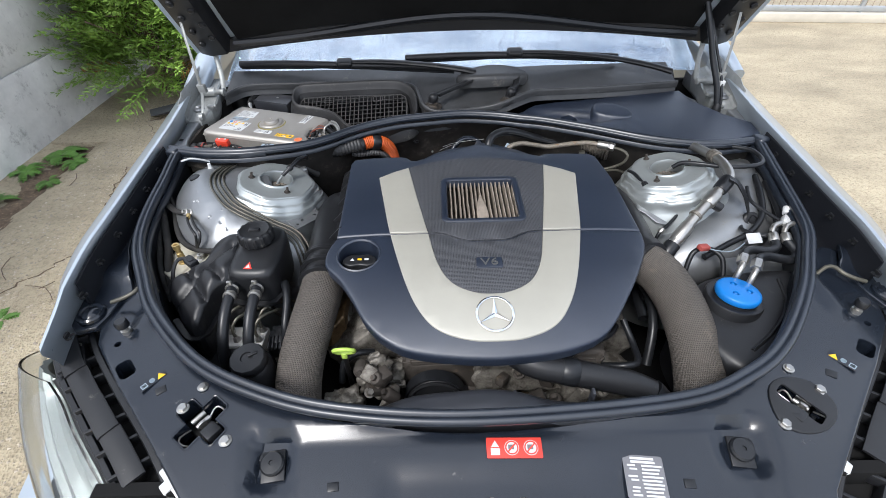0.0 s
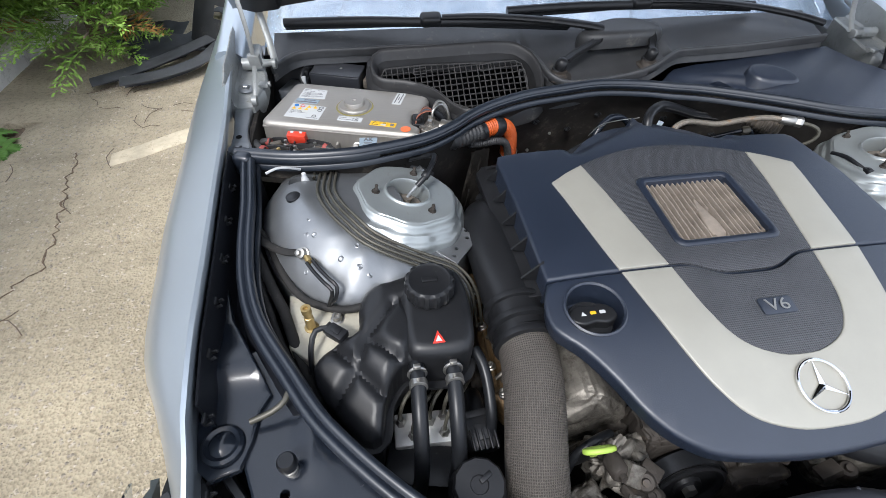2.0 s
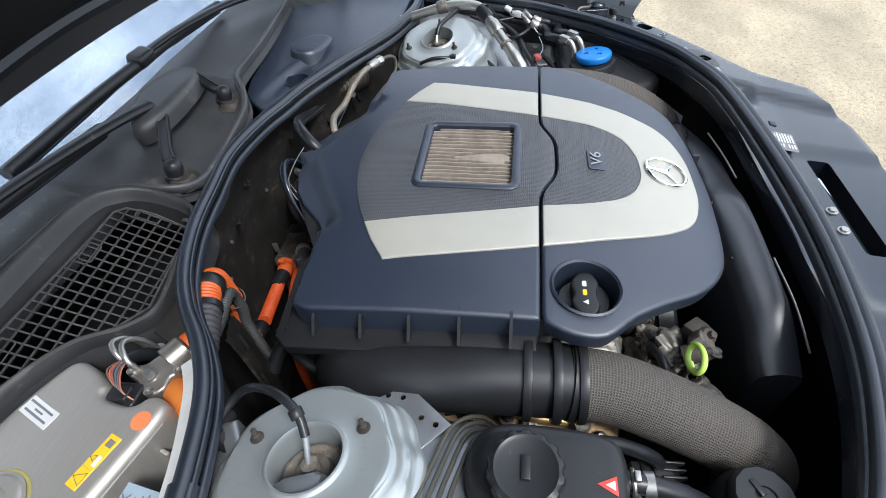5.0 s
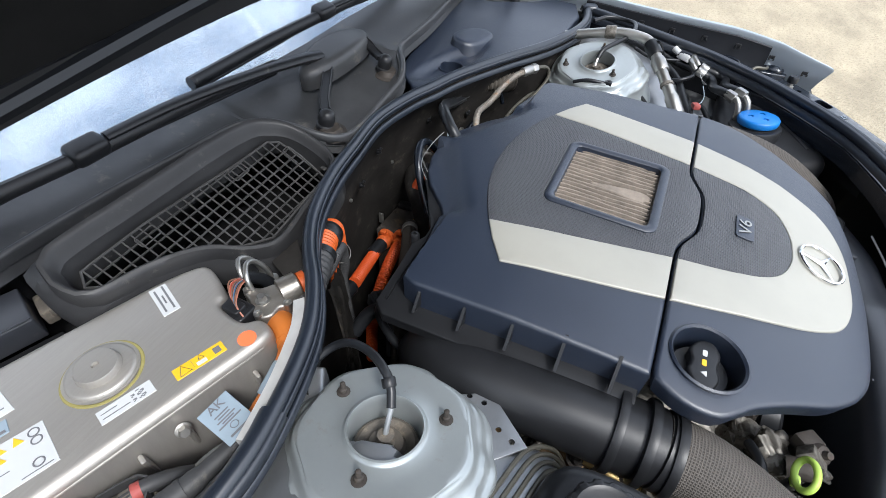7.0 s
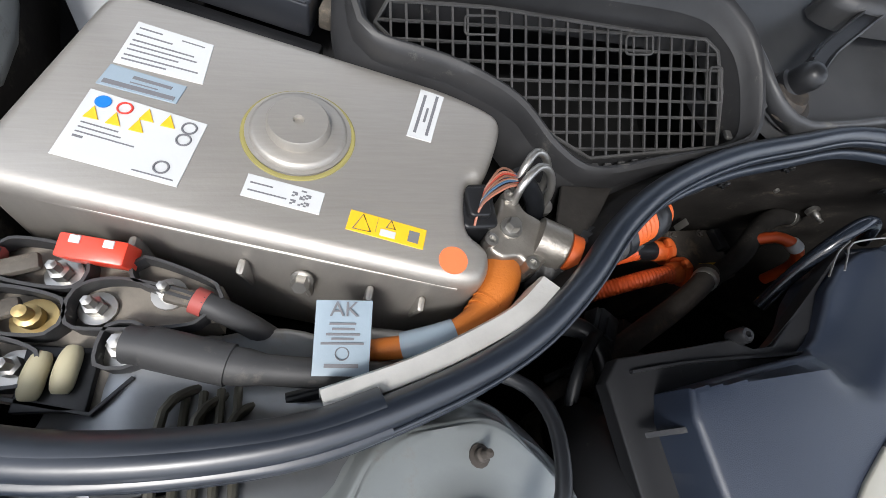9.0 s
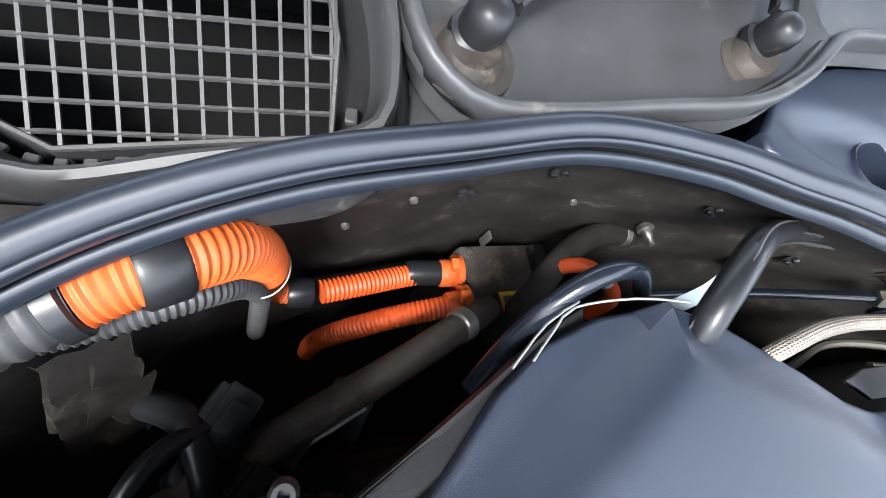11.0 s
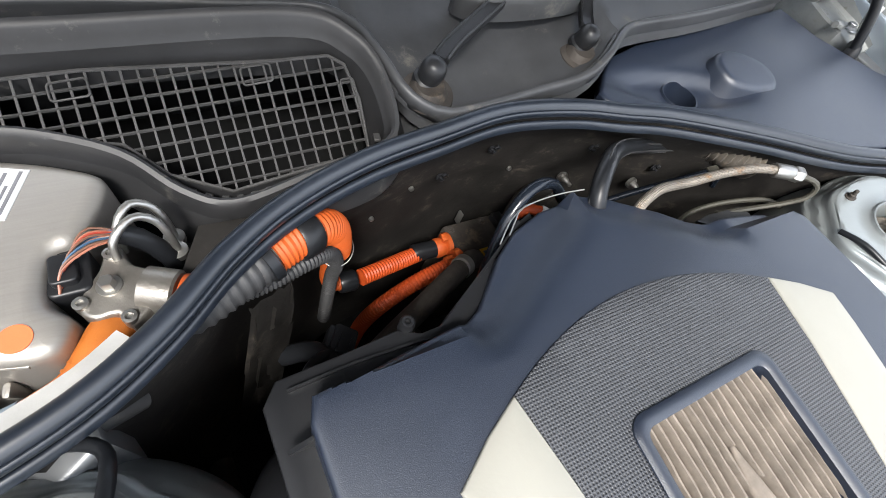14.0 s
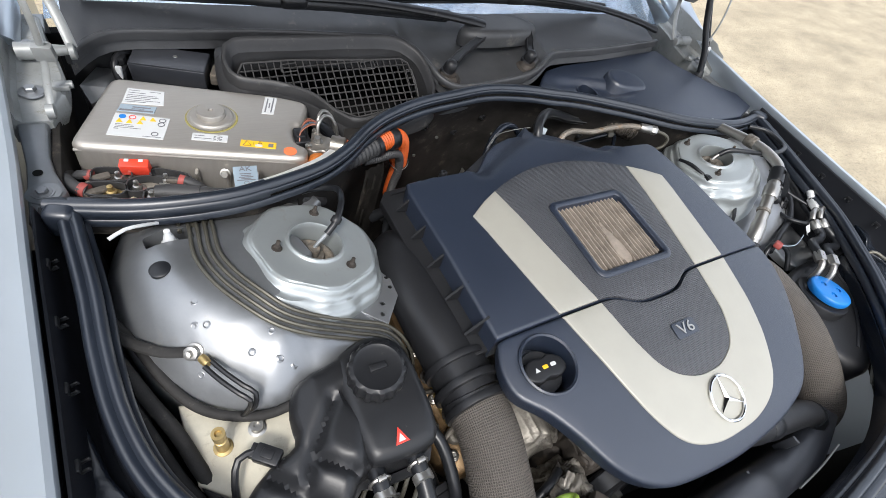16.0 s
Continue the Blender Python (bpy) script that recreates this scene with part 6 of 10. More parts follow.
bm = bmesh.new()
rows = []
for s in np.linspace(0, 1.25, 14):
    w = 0.83 - 0.06 * (s / 1.25) ** 2 - (0.10 * max(0, (s - 1.0) / 0.25) ** 2)
    rows.append([on_hood(x * w, s + 0.03 * (1 - x * x) * (1 if s > 1 else 0), 0.06 - 0.03 * x ** 4) for x in np.linspace(-1, 1, 15)] + [on_hood(x * w, s, 0.045 - 0.03 * x ** 4) for x in np.linspace(1, -1, 15)])
rings(bm, rows)
part("bonnet_skin", bm, PAINT, hood, "silver painted outer skin")
bm = bmesh.new()
rows = []
for s in np.linspace(0.02, 1.2, 24):
    w = 0.80 - 0.06 * (s / 1.25) ** 2
    rows.append([on_hood(x * w, s, 0.02 + 0.018 * math.sin(9 * x) * math.sin(8 * s) * (1 - x ** 4)) for x in np.linspace(-0.86, 0.86, 25)] + [on_hood(x * w, s, 0.04) for x in np.linspace(0.86, -0.86, 25)])
rings(bm, rows)
part("insulation_pad", bm, DARK, hood, "black moulded insulation pad")
for sgn in (-1, 1):
    bm = bmesh.new()
    rows = []
    for s in np.linspace(0.0, 1.2, 30):
        w = 0.82 - 0.06 * (s / 1.25) ** 2
        rows.append([on_hood(sgn * (w - a), s, d) for a, d in ((0.0, 0.028), (0.005, 0.012), (0.04, -0.004), (0.09, -0.006), (0.11, 0.02), (0.11, 0.04), (0.0, 0.04))])
    rings(bm, rows)
    frame_side = part("bonnet_frame", bm, BLACK, hood, "dark pressed side frame")
    for s in np.arange(0.06, 0.6, 0.055):
        for a in (0.035, 0.075):
            bm = bmesh.new()
            lathe(bm, [(0.010, -0.002), (0.009, 0.004), (0.004, 0.006), (0, 0.006)], on_hood(sgn * (0.815 - a), s + (0.02 if a > 0.05 else 0), -0.006), pose(0, 0, 0, 180 - 52), 12)
            part("dimple", bm, BLACK, frame_side)
bm = bmesh.new()
tube(bm, [on_hood(x, 0.03 + 0.02 * math.cos(6 * x), 0.012) for x in np.linspace(-0.70, 0.70, 30)], 0.012, 8)
part("rear_bead", bm, RUBBER, hood)
bm = bmesh.new()
rings(bm, [[on_hood(x, 0.0, 0.0), on_hood(x, -0.012, 0.02), on_hood(x, -0.012, 0.055), on_hood(x, 0.02, 0.058), on_hood(x, 0.03, 0.02)] for x in np.linspace(-0.79, 0.79, 30)])
part("rear_edge", bm, BLACK, hood, "dark folded rear edge")

# ---- plenum grille ----
RIM = lambda x, y: 1.043 + 0.10 * (x + 0.3) + 0.55 * (y - 0.78)
grille = thing("air_intake_grille", "black plastic cabin air intake with a square mesh", "grille", (-0.33, 0.80, 0.98))
rim_poly = curve2([(-0.538, 0.860), (-0.518, 0.879), (-0.417, 0.873), (-0.235, 0.857), (-0.182, 0.833), (-0.160, 0.797), (-0.159, 0.744), (-0.185, 0.728), (-0.257, 0.720), (-0.327, 0.714), (-0.366, 0.733), (-0.404, 0.771), (-0.46, 0.798), (-0.524, 0.816), (-0.540, 0.838)], 0.010)
grid_poly = [(-0.511, 0.856), (-0.522, 0.840), (-0.497, 0.817), (-0.402, 0.790), (-0.373, 0.759), (-0.325, 0.734), (-0.188, 0.739), (-0.184, 0.786), (-0.190, 0.820), (-0.204, 0.830), (-0.26, 0.834), (-0.42, 0.852)]
if area(rim_poly) < 0:
    rim_poly = rim_poly[::-1]
bm = bmesh.new()
rows = [[(x, y, RIM(x, y) + h) for x, y in offset(rim_poly, d)] for d, h in ((-0.006, -0.024), (-0.005, -0.004), (-0.003, 0.001), (0.001, 0.0015), (0.004, -0.001), (0.006, -0.008), (0.0105, -0.015))]
rings(bm, rows, caps=False)
part("rim", bm, RIMM, grille, "rounded rubber rim")
bm = bmesh.new()
n = len(rim_poly)
inner_rim = offset(rim_poly, 0.010)
gp = dense(grid_poly, 0.004)
if area(gp) < 0:
    gp = gp[::-1]


def nearest_on(p):
    return min(gp, key=lambda g: (g[0] - p[0]) ** 2 + (g[1] - p[1]) ** 2)


rows = []
for k, drop in ((0, 0.0155), (0.12, 0.034), (0.5, 0.046), (0.9, 0.040), (1.0, 0.0225)):
    row = []
    for p in inner_rim:
        g = nearest_on(p)
        x, y = p[0] + (g[0] - p[0]) * k, p[1] + (g[1] - p[1]) * k
        row.append((x, y, RIM(x, y) - drop))
    rows.append(row)
rings(bm, rows, caps=False)
part("funnel", bm, RIMM, grille, "black inner funnel")


def clip_line(poly, p, d):
    """Where the straight line p + t d runs inside the outline."""
    ts = []
    n = len(poly)
    for i in range(n):
        a, b = np.array(poly[i]), np.array(poly[(i + 1) % n])
        e = b - a
        den = d[0] * e[1] - d[1] * e[0]
        if abs(den) < 1e-9:
            continue
        t = ((a[0] - p[0]) * e[1] - (a[1] - p[1]) * e[0]) / den
        u = ((a[0] - p[0]) * d[1] - (a[1] - p[1]) * d[0]) / den
        if 0 <= u < 1:
            ts.append(t)
    ts.sort()
    return list(zip(ts[::2], ts[1::2]))


for dx, dy, pitch, through_x, through_y in ((0.0, 1.0, 0.0134, -0.2544, 0.80), (1.0, -0.035, 0.0134, -0.24, 0.8195)):
    d = np.array((dx, dy)) / math.hypot(dx, dy)
    nrm = np.array((-d[1], d[0]))
    for k in range(-30, 31):
        p = np.array((through_x, through_y)) + nrm * pitch * k
        for t0, t1 in clip_line(grid_poly, p, d):
            a, b = p + d * (t0 - 0.001), p + d * (t1 + 0.001)
            bm = bmesh.new()
            m = (a + b) / 2
            za, zb = RIM(*a) - 0.021, RIM(*b) - 0.021
            hw = nrm * 0.0010
            rows = [[(*(q + hw), z - 0.0022), (*(q + hw), z), (*(q - hw), z), (*(q - hw), z - 0.0022)] for q, z in ((a, za), (b, zb))]
            rings(bm, rows)
            part("mesh_bar", bm, GRID, grille)
for x, y, w, h in ((-0.430, 0.838, 0.030, 0.014), (-0.276, 0.824, 0.028, 0.015), (-0.192, 0.791, 0.014, 0.030)):
    bm = bmesh.new()
    o = rounded(x - w / 2, y - h / 2, x + w / 2, y + h / 2, 0.003, 3)
    tube(bm, [(a, b, RIM(a, b) - 0.020) for a, b in o], 0.0011, 6, closed=True, smooth=False)
    part("clip_frame", bm, GRID, grille)
bm = bmesh.new()
tube(bm, [(x, y, RIM(x, y) - 0.0212) for x, y in dense(grid_poly, 0.012)], 0.0019, 6, closed=True, smooth=False)
part("mesh_frame", bm, GRID, grille)
# notched ledge under the mesh's lower edge
edge = spline([(-0.405, 0.784, 0), (-0.378, 0.754, 0), (-0.330, 0.727, 0), (-0.26, 0.729, 0), (-0.186, 0.735, 0), (-0.176, 0.760, 0)], 0.0068)
for a, b in zip(edge[::2], edge[1::2]):
    bm = bmesh.new()
    mid, dd = (a + b) / 2, b - a
    box(bm, (mid[0], mid[1], RIM(mid[0], mid[1]) - 0.019), (float(np.linalg.norm(dd)), 0.007, 0.004), 0.0008, pose(0, 0, 0, 0, 0, math.degrees(math.atan2(dd[1], dd[0]))), 1)
    part("notch", bm, GRID, grille)
# near-black sheet paints in the unlit duct seen through the mesh
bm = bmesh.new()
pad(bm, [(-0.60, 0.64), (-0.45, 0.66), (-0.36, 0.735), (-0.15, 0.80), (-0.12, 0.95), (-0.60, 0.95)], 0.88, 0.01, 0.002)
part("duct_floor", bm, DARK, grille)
# apron of black plastic round the grille
bm = bmesh.new()
outer_a = curve2([(-0.553, 0.884), (-0.533, 0.914), (-0.43, 0.928), (-0.30, 0.912), (-0.20, 0.898), (-0.160, 0.866), (-0.146, 0.81), (-0.142, 0.748), (-0.178, 0.714), (-0.26, 0.705), (-0.335, 0.700), (-0.38, 0.722), (-0.42, 0.764), (-0.48, 0.792), (-0.540, 0.806), (-0.556, 0.842)], 0.010)
if area(outer_a) < 0:
    outer_a = outer_a[::-1]
r_in = offset(rim_poly, -0.005)
rows = []
for k in (0, 0.5, 1):
    rows.append([])
    for p in outer_a:
        g = min(r_in, key=lambda g: (g[0] - p[0]) ** 2 + (g[1] - p[1]) ** 2)
        x, y = g[0] + (p[0] - g[0]) * k, g[1] + (p[1] - g[1]) * k
        rows[-1].append((x, y, min(RIM(x, y) - 0.016 - 0.022 * k, 1.046)))
rows.append([(x, y, z - 0.015) for x, y, z in rows[-1]])
rings(bm, rows, caps=False)
part("apron", bm, RIMM, grille)

# small drain tray in the middle
bm = bmesh.new()
pad(bm, curve2([(-0.155, 0.845), (-0.150, 0.76), (-0.135, 0.735), (-0.05, 0.752), (-0.03, 0.80), (-0.05, 0.85)], 0.01), 1.000, 0.02, 0.004)
part("drain_tray", bm, MATTED, car)

# right-hand cover panel
bm = bmesh.new()
poly = [(0.172, 0.786), (0.148, 0.762), (0.148, 0.745), (0.168, 0.728), (0.225, 0.699), (0.34, 0.642), (0.47, 0.583), (0.59, 0.549), (0.70, 0.546), (0.785, 0.578), (0.795, 0.64), (0.745, 0.70), (0.70, 0.80), (0.69, 0.885), (0.45, 0.862), (0.285, 0.845), (0.215, 0.825), (0.188, 0.803)]


def zright(x, y):
    z = 1.012 + 0.03 * max(0, x - 0.3)
    f = 1 / (1 + math.exp(-((x - 0.16) + (0.80 - y)) * 0 + (y - (0.665 + 0.17 * max(0, 0.55 - x))) * -60)) if x < 0.55 else 1
    g = max(0.0, min(1.0, (0.50 - x) / 0.06))
    c, s = math.cos(radians(-17)), math.sin(radians(-17))
    u, v = (x - 0.30) * c + (y - 0.742) * s, -(x - 0.30) * s + (y - 0.742) * c
    rim = 1 - math.hypot(u / 0.15, v / 0.042)
    return z + 0.006 - 0.017 * ease(rim / 0.55)


pad(bm, dense(poly, 0.015), zright, 0.02, 0.005, 0.009, steps=3)
rpanel = single("cover_panel", bm, COVER, "blue-black plastic cover panel over the bulkhead recess", "cover panel")
bm = bmesh.new()
lathe(bm, [(0.027, -0.08), (0.027, 0.08)], (0.302, 0.742, 1.0), None, 28)
cut(rpanel, bm)
bm = bmesh.new()
lathe(bm, [(0.0255, -0.045), (0.0295, -0.045), (0.0300, -0.001), (0.0288, 0.0025), (0.0268, 0.0015), (0.0262, -0.045)], (0.302, 0.742, zright(0.302, 0.742) + 0.001), None, 32)
part("hole_rim", bm, COVER, rpanel)
bm = bmesh.new()
lathe(bm, [(0.024, 0), (0.012, 0.004), (0.010, 0.012), (0, 0.013)], (0.302, 0.744, 0.955), None, 20)
part("nut_below", bm, BLACK, rpanel)
bm = bmesh.new()
pad(bm, curve2([(0.372, 0.745), (0.385, 0.722), (0.43, 0.706), (0.470, 0.704), (0.485, 0.722), (0.478, 0.752), (0.44, 0.778), (0.40, 0.785), (0.378, 0.772)], 0.008), lambda x, y: 1.036 - 0.18 * (0.75 - y), 0.035, 0.010, 0.015, flare=0.008, steps=4)
part("raised_cap", bm, COVER, rpanel)

# ---- wipers ----
def wiper(name_label, a, b, joint, arm):
    w = thing("wiper", name_label, "wiper", joint, "windscreen wipers")
    bm = bmesh.new()
    tube(bm, [a, shade_in(a, joint, 0.5), (joint[0], joint[1], joint[2] - 0.006), shade_in(b, joint, 0.5), b], 0.0105, 10, flat=1.1)
    blade = part("blade", bm, BLACK, w)
    bm = bmesh.new()
    tube(bm, [(p[0], p[1] + 0.004, p[2] - 0.014) for p in (a, shade_in(a, joint, 0.5), joint, shade_in(b, joint, 0.5), b)], 0.0035, 6)
    part("rubber_edge", bm, RUBBER, blade)
    bm = bmesh.new()
    box(bm, joint, (0.052, 0.034, 0.027), 0.009, pose(0, 0, 0, 20), 3)
    part("joint", bm, BLACK, w)
    bm = bmesh.new()
    tube(bm, arm, lambda k: 0.0100 + 0.005 * k, 12, flat=0.6)
    part("arm", bm, BLACK, w)


wiper("black wiper with its blade parked on the screen's foot", (-0.741, 1.012, 1.100), (-0.035, 0.945, 1.094), (-0.387, 0.962, 1.112), [(-0.36, 0.958, 1.118), (-0.25, 0.945, 1.120), (-0.12, 0.92, 1.116), (-0.02, 0.90, 1.108), (0.03, 0.893, 1.10)])
wiper("black wiper parked over the cowl's far half", (-0.192, 0.978, 1.118), (0.506, 0.995, 1.102), (0.162, 0.976, 1.128), [(0.18, 0.973, 1.132), (0.30, 0.965, 1.130), (0.45, 0.95, 1.118), (0.58, 0.925, 1.10), (0.655, 0.90, 1.085)])
bm = bmesh.new()
pad(bm, curve2([(-0.030, 0.898), (-0.01, 0.868), (0.05, 0.852), (0.12, 0.856), (0.18, 0.880), (0.198, 0.905), (0.17, 0.928), (0.09, 0.934), (0.02, 0.925)], 0.01), lambda x, y: 1.108 - 1.2 * (x - 0.085) ** 2 + 0.12 * (y - 0.9), 0.035, 0.014, 0.02, steps=4)
single("wiper_cover", bm, MATTED, "grey-black oval cover over the wiper linkage", "wiper cover")
for (bx, by, bz), tip in (((-0.104, 0.784, 1.068), [(-0.091, 0.797, 1.069), (-0.065, 0.818, 1.072), (-0.025, 0.842, 1.078), (0.02, 0.868, 1.086)]), ((0.134, 0.813, 1.068), [(0.139, 0.828, 1.069), (0.150, 0.848, 1.072), (0.156, 0.865, 1.082), (0.158, 0.88, 1.09)])):
    link = thing("wiper_link", "black wiper crank with a round pivot cap", "wiper linkage", (bx, by, 1.03), "wiper cranks")
    bm = bmesh.new()
    lathe(bm, [(0.030, 0.0), (0.029, 0.004), (0.022, 0.006), (0.018, 0.012), (0.016, 0.014), (0.010, 0.014)], (bx - 0.004, by - 0.004, 1.038), pose(0, 0, 0, 8), 28)
    part("grommet", bm, GRIME, link, "dusty rubber grommet")
    bm = bmesh.new()
    lathe(bm, [(0.012, -0.026), (0.0165, -0.022), (0.0165, -0.016), (0.0135, -0.014), (0.0140, -0.008), (0.0145, -0.002), (0.0125, 0.006), (0.008, 0.010), (0, 0.0115)], (bx, by, bz), pose(0, 0, 0, 14, 8), 24)
    part("pivot_cap", bm, BLACK, link)
    bm = bmesh.new()
    rows = []
    q = spline(tip, 0.006)
    for i, p in enumerate(q):
        t = q[min(i + 1, len(q) - 1)] - q[max(i - 1, 0)]
        n = np.cross(t, (0, 0, 1.0))
        n /= np.linalg.norm(n)
        wd = 0.0095
        rows.append([p + n * a * wd + np.array((0, 0, h)) for a, h in ((-1, -0.004), (-1, 0.003), (-0.8, 0.005), (-0.6, 0.002), (0.6, 0.002), (0.8, 0.005), (1, 0.003), (1, -0.004))])
    rings(bm, rows)
    part("crank_arm", bm, BLACK, link)
bm = bmesh.new()
for i in range(9):
    lathe(bm, [(0.0022, 0), (0.0018, 0.0015), (0, 0.0016)], (-0.072 + 0.0045 * (i % 5) + 0.002 * (i // 5), 0.752 + 0.004 * (i // 5), 1.031), None, 8)
part("drain_holes", bm, DARK, car)

# ---- pipes, hoses and cables ----
def run(name, label, category, pts, r, material, sides=12, step=0.008, group="", **kw):
    """A hose, pipe or cable along a smooth path."""
    bm = bmesh.new()
    tube(bm, pts, r, sides, step, **kw)
    return single(name, bm, material, label, category, group)


def sub(name, pts, r, material, parent, label="", sides=12, step=0.008, **kw):
    bm = bmesh.new()
    tube(bm, pts, r, sides, step, **kw)
    return part(name, bm, material, parent, label)


def along(a, b):
    """Turn that points the z axis from a to b."""
    return (Vector(b) - Vector(a)).to_track_quat("Z", "Y").to_matrix().to_4x4()


def collar(name, a, b, r, material, parent, label="", seg=18):
    """A short turned ring or nut from a to b."""
    h = (Vector(b) - Vector(a)).length
    bm = bmesh.new()
    lathe(bm, [(r * 0.9, 0), (r, h * 0.12), (r, h * 0.88), (r * 0.9, h)], a, along(a, b), seg)
    return part(name, bm, material, parent, label)


def plug(name, at, size, material, parent, turn=None, label=""):
    """A moulded connector: body, latch and rear collar in one piece."""
    bm = bmesh.new()
    m = turn if turn is not None else Matrix()
    sx, sy, sz = size
    box(bm, at, size, min(size) * 0.18, m)
    box(bm, V(*at) + (m.to_3x3() @ V(0, 0, sz * 0.52)), (sx * 0.5, sy * 0.45, sz * 0.22), 0.0008, m)
    box(bm, V(*at) + (m.to_3x3() @ V(0, sy * 0.55, 0)), (sx * 0.8, sy * 0.25, sz * 0.8), 0.001, m)
    return part(name, bm, material, parent, label)


# four brake lines side by side, over the inner wing
for k in range(4):
    d = (k - 1.5) * 0.0098
    pts = []
    for i, (x, y, z) in enumerate(LINES):
        a, b = LINES[max(i - 1, 0)], LINES[min(i + 1, len(LINES) - 1)]
        t = np.array((b[0] - a[0], b[1] - a[1])) + 1e-6
        t /= np.linalg.norm(t)
        px, py = x - t[1] * d, y + t[0] * d
        pts.append((px, py, zrail(px, py) + 0.0030 if 0.32 < y < 0.47 else z))
    run("brake_line", "olive-coated steel brake line over the inner wing", "brake line", pts, 0.0027, LINE, 8, 0.008, "brake lines")
for k in range(3):
    dx, dy = 0.017 * k, -0.007 * k
    run("brake_line", "thin steel line bent down behind the bulkhead seal", "brake line", [(-0.668 + dx, 0.505 + dy, 1.004), (-0.667 + dx, 0.540 + dy, 1.002), (-0.662 + dx, 0.556 + dy, 0.996), (-0.645 + dx, 0.568 + dy, 0.968), (-0.622 + dx, 0.582 + dy, 0.925)], 0.0031, LINE, 8, 0.006, "brake lines")

# level sensor cables out of the strut tower openings
c = run("sensor_cable", "black rubber cable arching out of the strut opening", "cable",
        [(-0.483, 0.438, 1.020), (-0.465, 0.449, 1.033), (-0.450, 0.475, 1.040), (-0.441, 0.510, 1.030), (-0.446, 0.535, 1.014), (-0.470, 0.550, 1.002), (-0.504, 0.557, 0.990), (-0.55, 0.556, 0.985), (-0.60, 0.55, 0.98)], 0.0050, RUBBER)
sub("rod", [(-0.512, 0.434, 0.975), (-0.506, 0.435, 0.990), (-0.497, 0.436, 1.004), (-0.483, 0.438, 1.020)], 0.0030, GALV, c, "pale plastic sensor rod", 10)
collar("clip", (-0.469, 0.447, 1.030), (-0.462, 0.453, 1.035), 0.0075, BLACK, c)
collar("nut", (-0.514, 0.433, 0.968), (-0.512, 0.434, 0.978), 0.0085, ZINC, c, "", 6)
c = run("sensor_cable", "black cable looping out of the strut opening", "cable",
        [(0.497, 0.446, 1.010), (0.514, 0.440, 1.026), (0.545, 0.42, 1.034), (0.59, 0.40, 1.037), (0.64, 0.392, 1.040), (0.685, 0.402, 1.040), (0.704, 0.432, 1.038), (0.698, 0.47, 1.040), (0.668, 0.50, 1.034)], 0.0055, RUBBER)
sub("rod", [(0.478, 0.440, 0.965), (0.484, 0.446, 0.995), (0.497, 0.446, 1.010)], 0.0036, ZINC, c, "pale steel sensor rod", 8)
collar("clip", (0.588, 0.401, 1.036), (0.600, 0.397, 1.038), 0.0085, BLACK, c)

# wiring down the side of the left inner wing
for pts, r in (([(-0.766, 0.41, 0.985), (-0.744, 0.375, 0.972), (-0.718, 0.315, 0.958), (-0.690, 0.272, 0.952), (-0.655, 0.247, 0.950), (-0.615, 0.234, 0.952), (-0.575, 0.236, 0.960), (-0.553, 0.243, 0.966), (-0.535, 0.250, 0.955)], 0.0062),
               ([(-0.764, 0.36, 0.978), (-0.738, 0.30, 0.955), (-0.715, 0.25, 0.945), (-0.700, 0.205, 0.935), (-0.682, 0.16, 0.90), (-0.66, 0.12, 0.85)], 0.0085),
               ([(-0.766, 0.33, 0.965), (-0.742, 0.265, 0.945), (-0.718, 0.20, 0.925), (-0.69, 0.15, 0.88)], 0.0065)):
    run("wiring_loom", "black taped wiring loom beside the inner wing", "cable", pts, r, TAPE, 10, 0.008, "wing wiring")
strap = run("earth_strap", "grey woven earth strap bolted to the inner wing", "cable", [(-0.764, 0.385, 0.985), (-0.738, 0.358, 0.985), (-0.712, 0.336, 0.990), (-0.690, 0.324, 0.997), (-0.678, 0.321, 1.000)], 0.0072, TAPE, 10, flat=0.6)
bm = bmesh.new()
out = V(-0.45, -0.55, 0.75).normalized()
facing = V(0, 0, 1).rotation_difference(out).to_matrix().to_4x4()
lathe(bm, [(0.011, -0.012), (0.011, 0.001), (0.0085, 0.002), (0.0085, 0.010), (0.006, 0.011), (0.0045, 0.011), (0.0042, 0.017), (0, 0.018)], (-0.679, 0.322, zrail(-0.679, 0.322) + 0.002), facing, 12)
part("nut", bm, ZINC, strap, "plated flange nut")
lead = thing("earth_lead", "twin black leads leaving the earth nut", "cable", (-0.668, 0.306, 0.99))
collar("ferrule", (-0.673, 0.310, 0.999), (-0.667, 0.298, 1.000), 0.0055, BRASS, lead, "brass coloured ferrule", 12)
for d in (-0.0035, 0.0035):
    sub("core", [(-0.668 + d, 0.300 + d, 1.000), (-0.655 + d, 0.277 + d, 1.000), (-0.640 + d, 0.256 + d, 0.998), (-0.630 + d, 0.245 + d, 0.993), (-0.634 + d, 0.240, 0.975), (-0.645, 0.243, 0.955)], 0.0030, BLACK, lead, "", 8)
for x, y, z, h, m in ((-0.673, 0.221, 0.934, 0.050, BRASS), (-0.633, 0.227, 0.938, 0.012, ZINC)):
    bm = bmesh.new()
    lathe(bm, [(0.011, 0), (0.011, 0.002), (0.0075, 0.003), (0.007, h * 0.55), (0.0055, h * 0.57), (0.0060, h * 0.75), (0.0075, h * 0.77), (0.0075, h), (0.004, h), (0.003, h - 0.004), (0, h - 0.004)], (x, y, z), None, 14)
    single("stud_nut", bm, m, "plated stud and nut on the inner wing shelf", "nut", "shelf nuts")
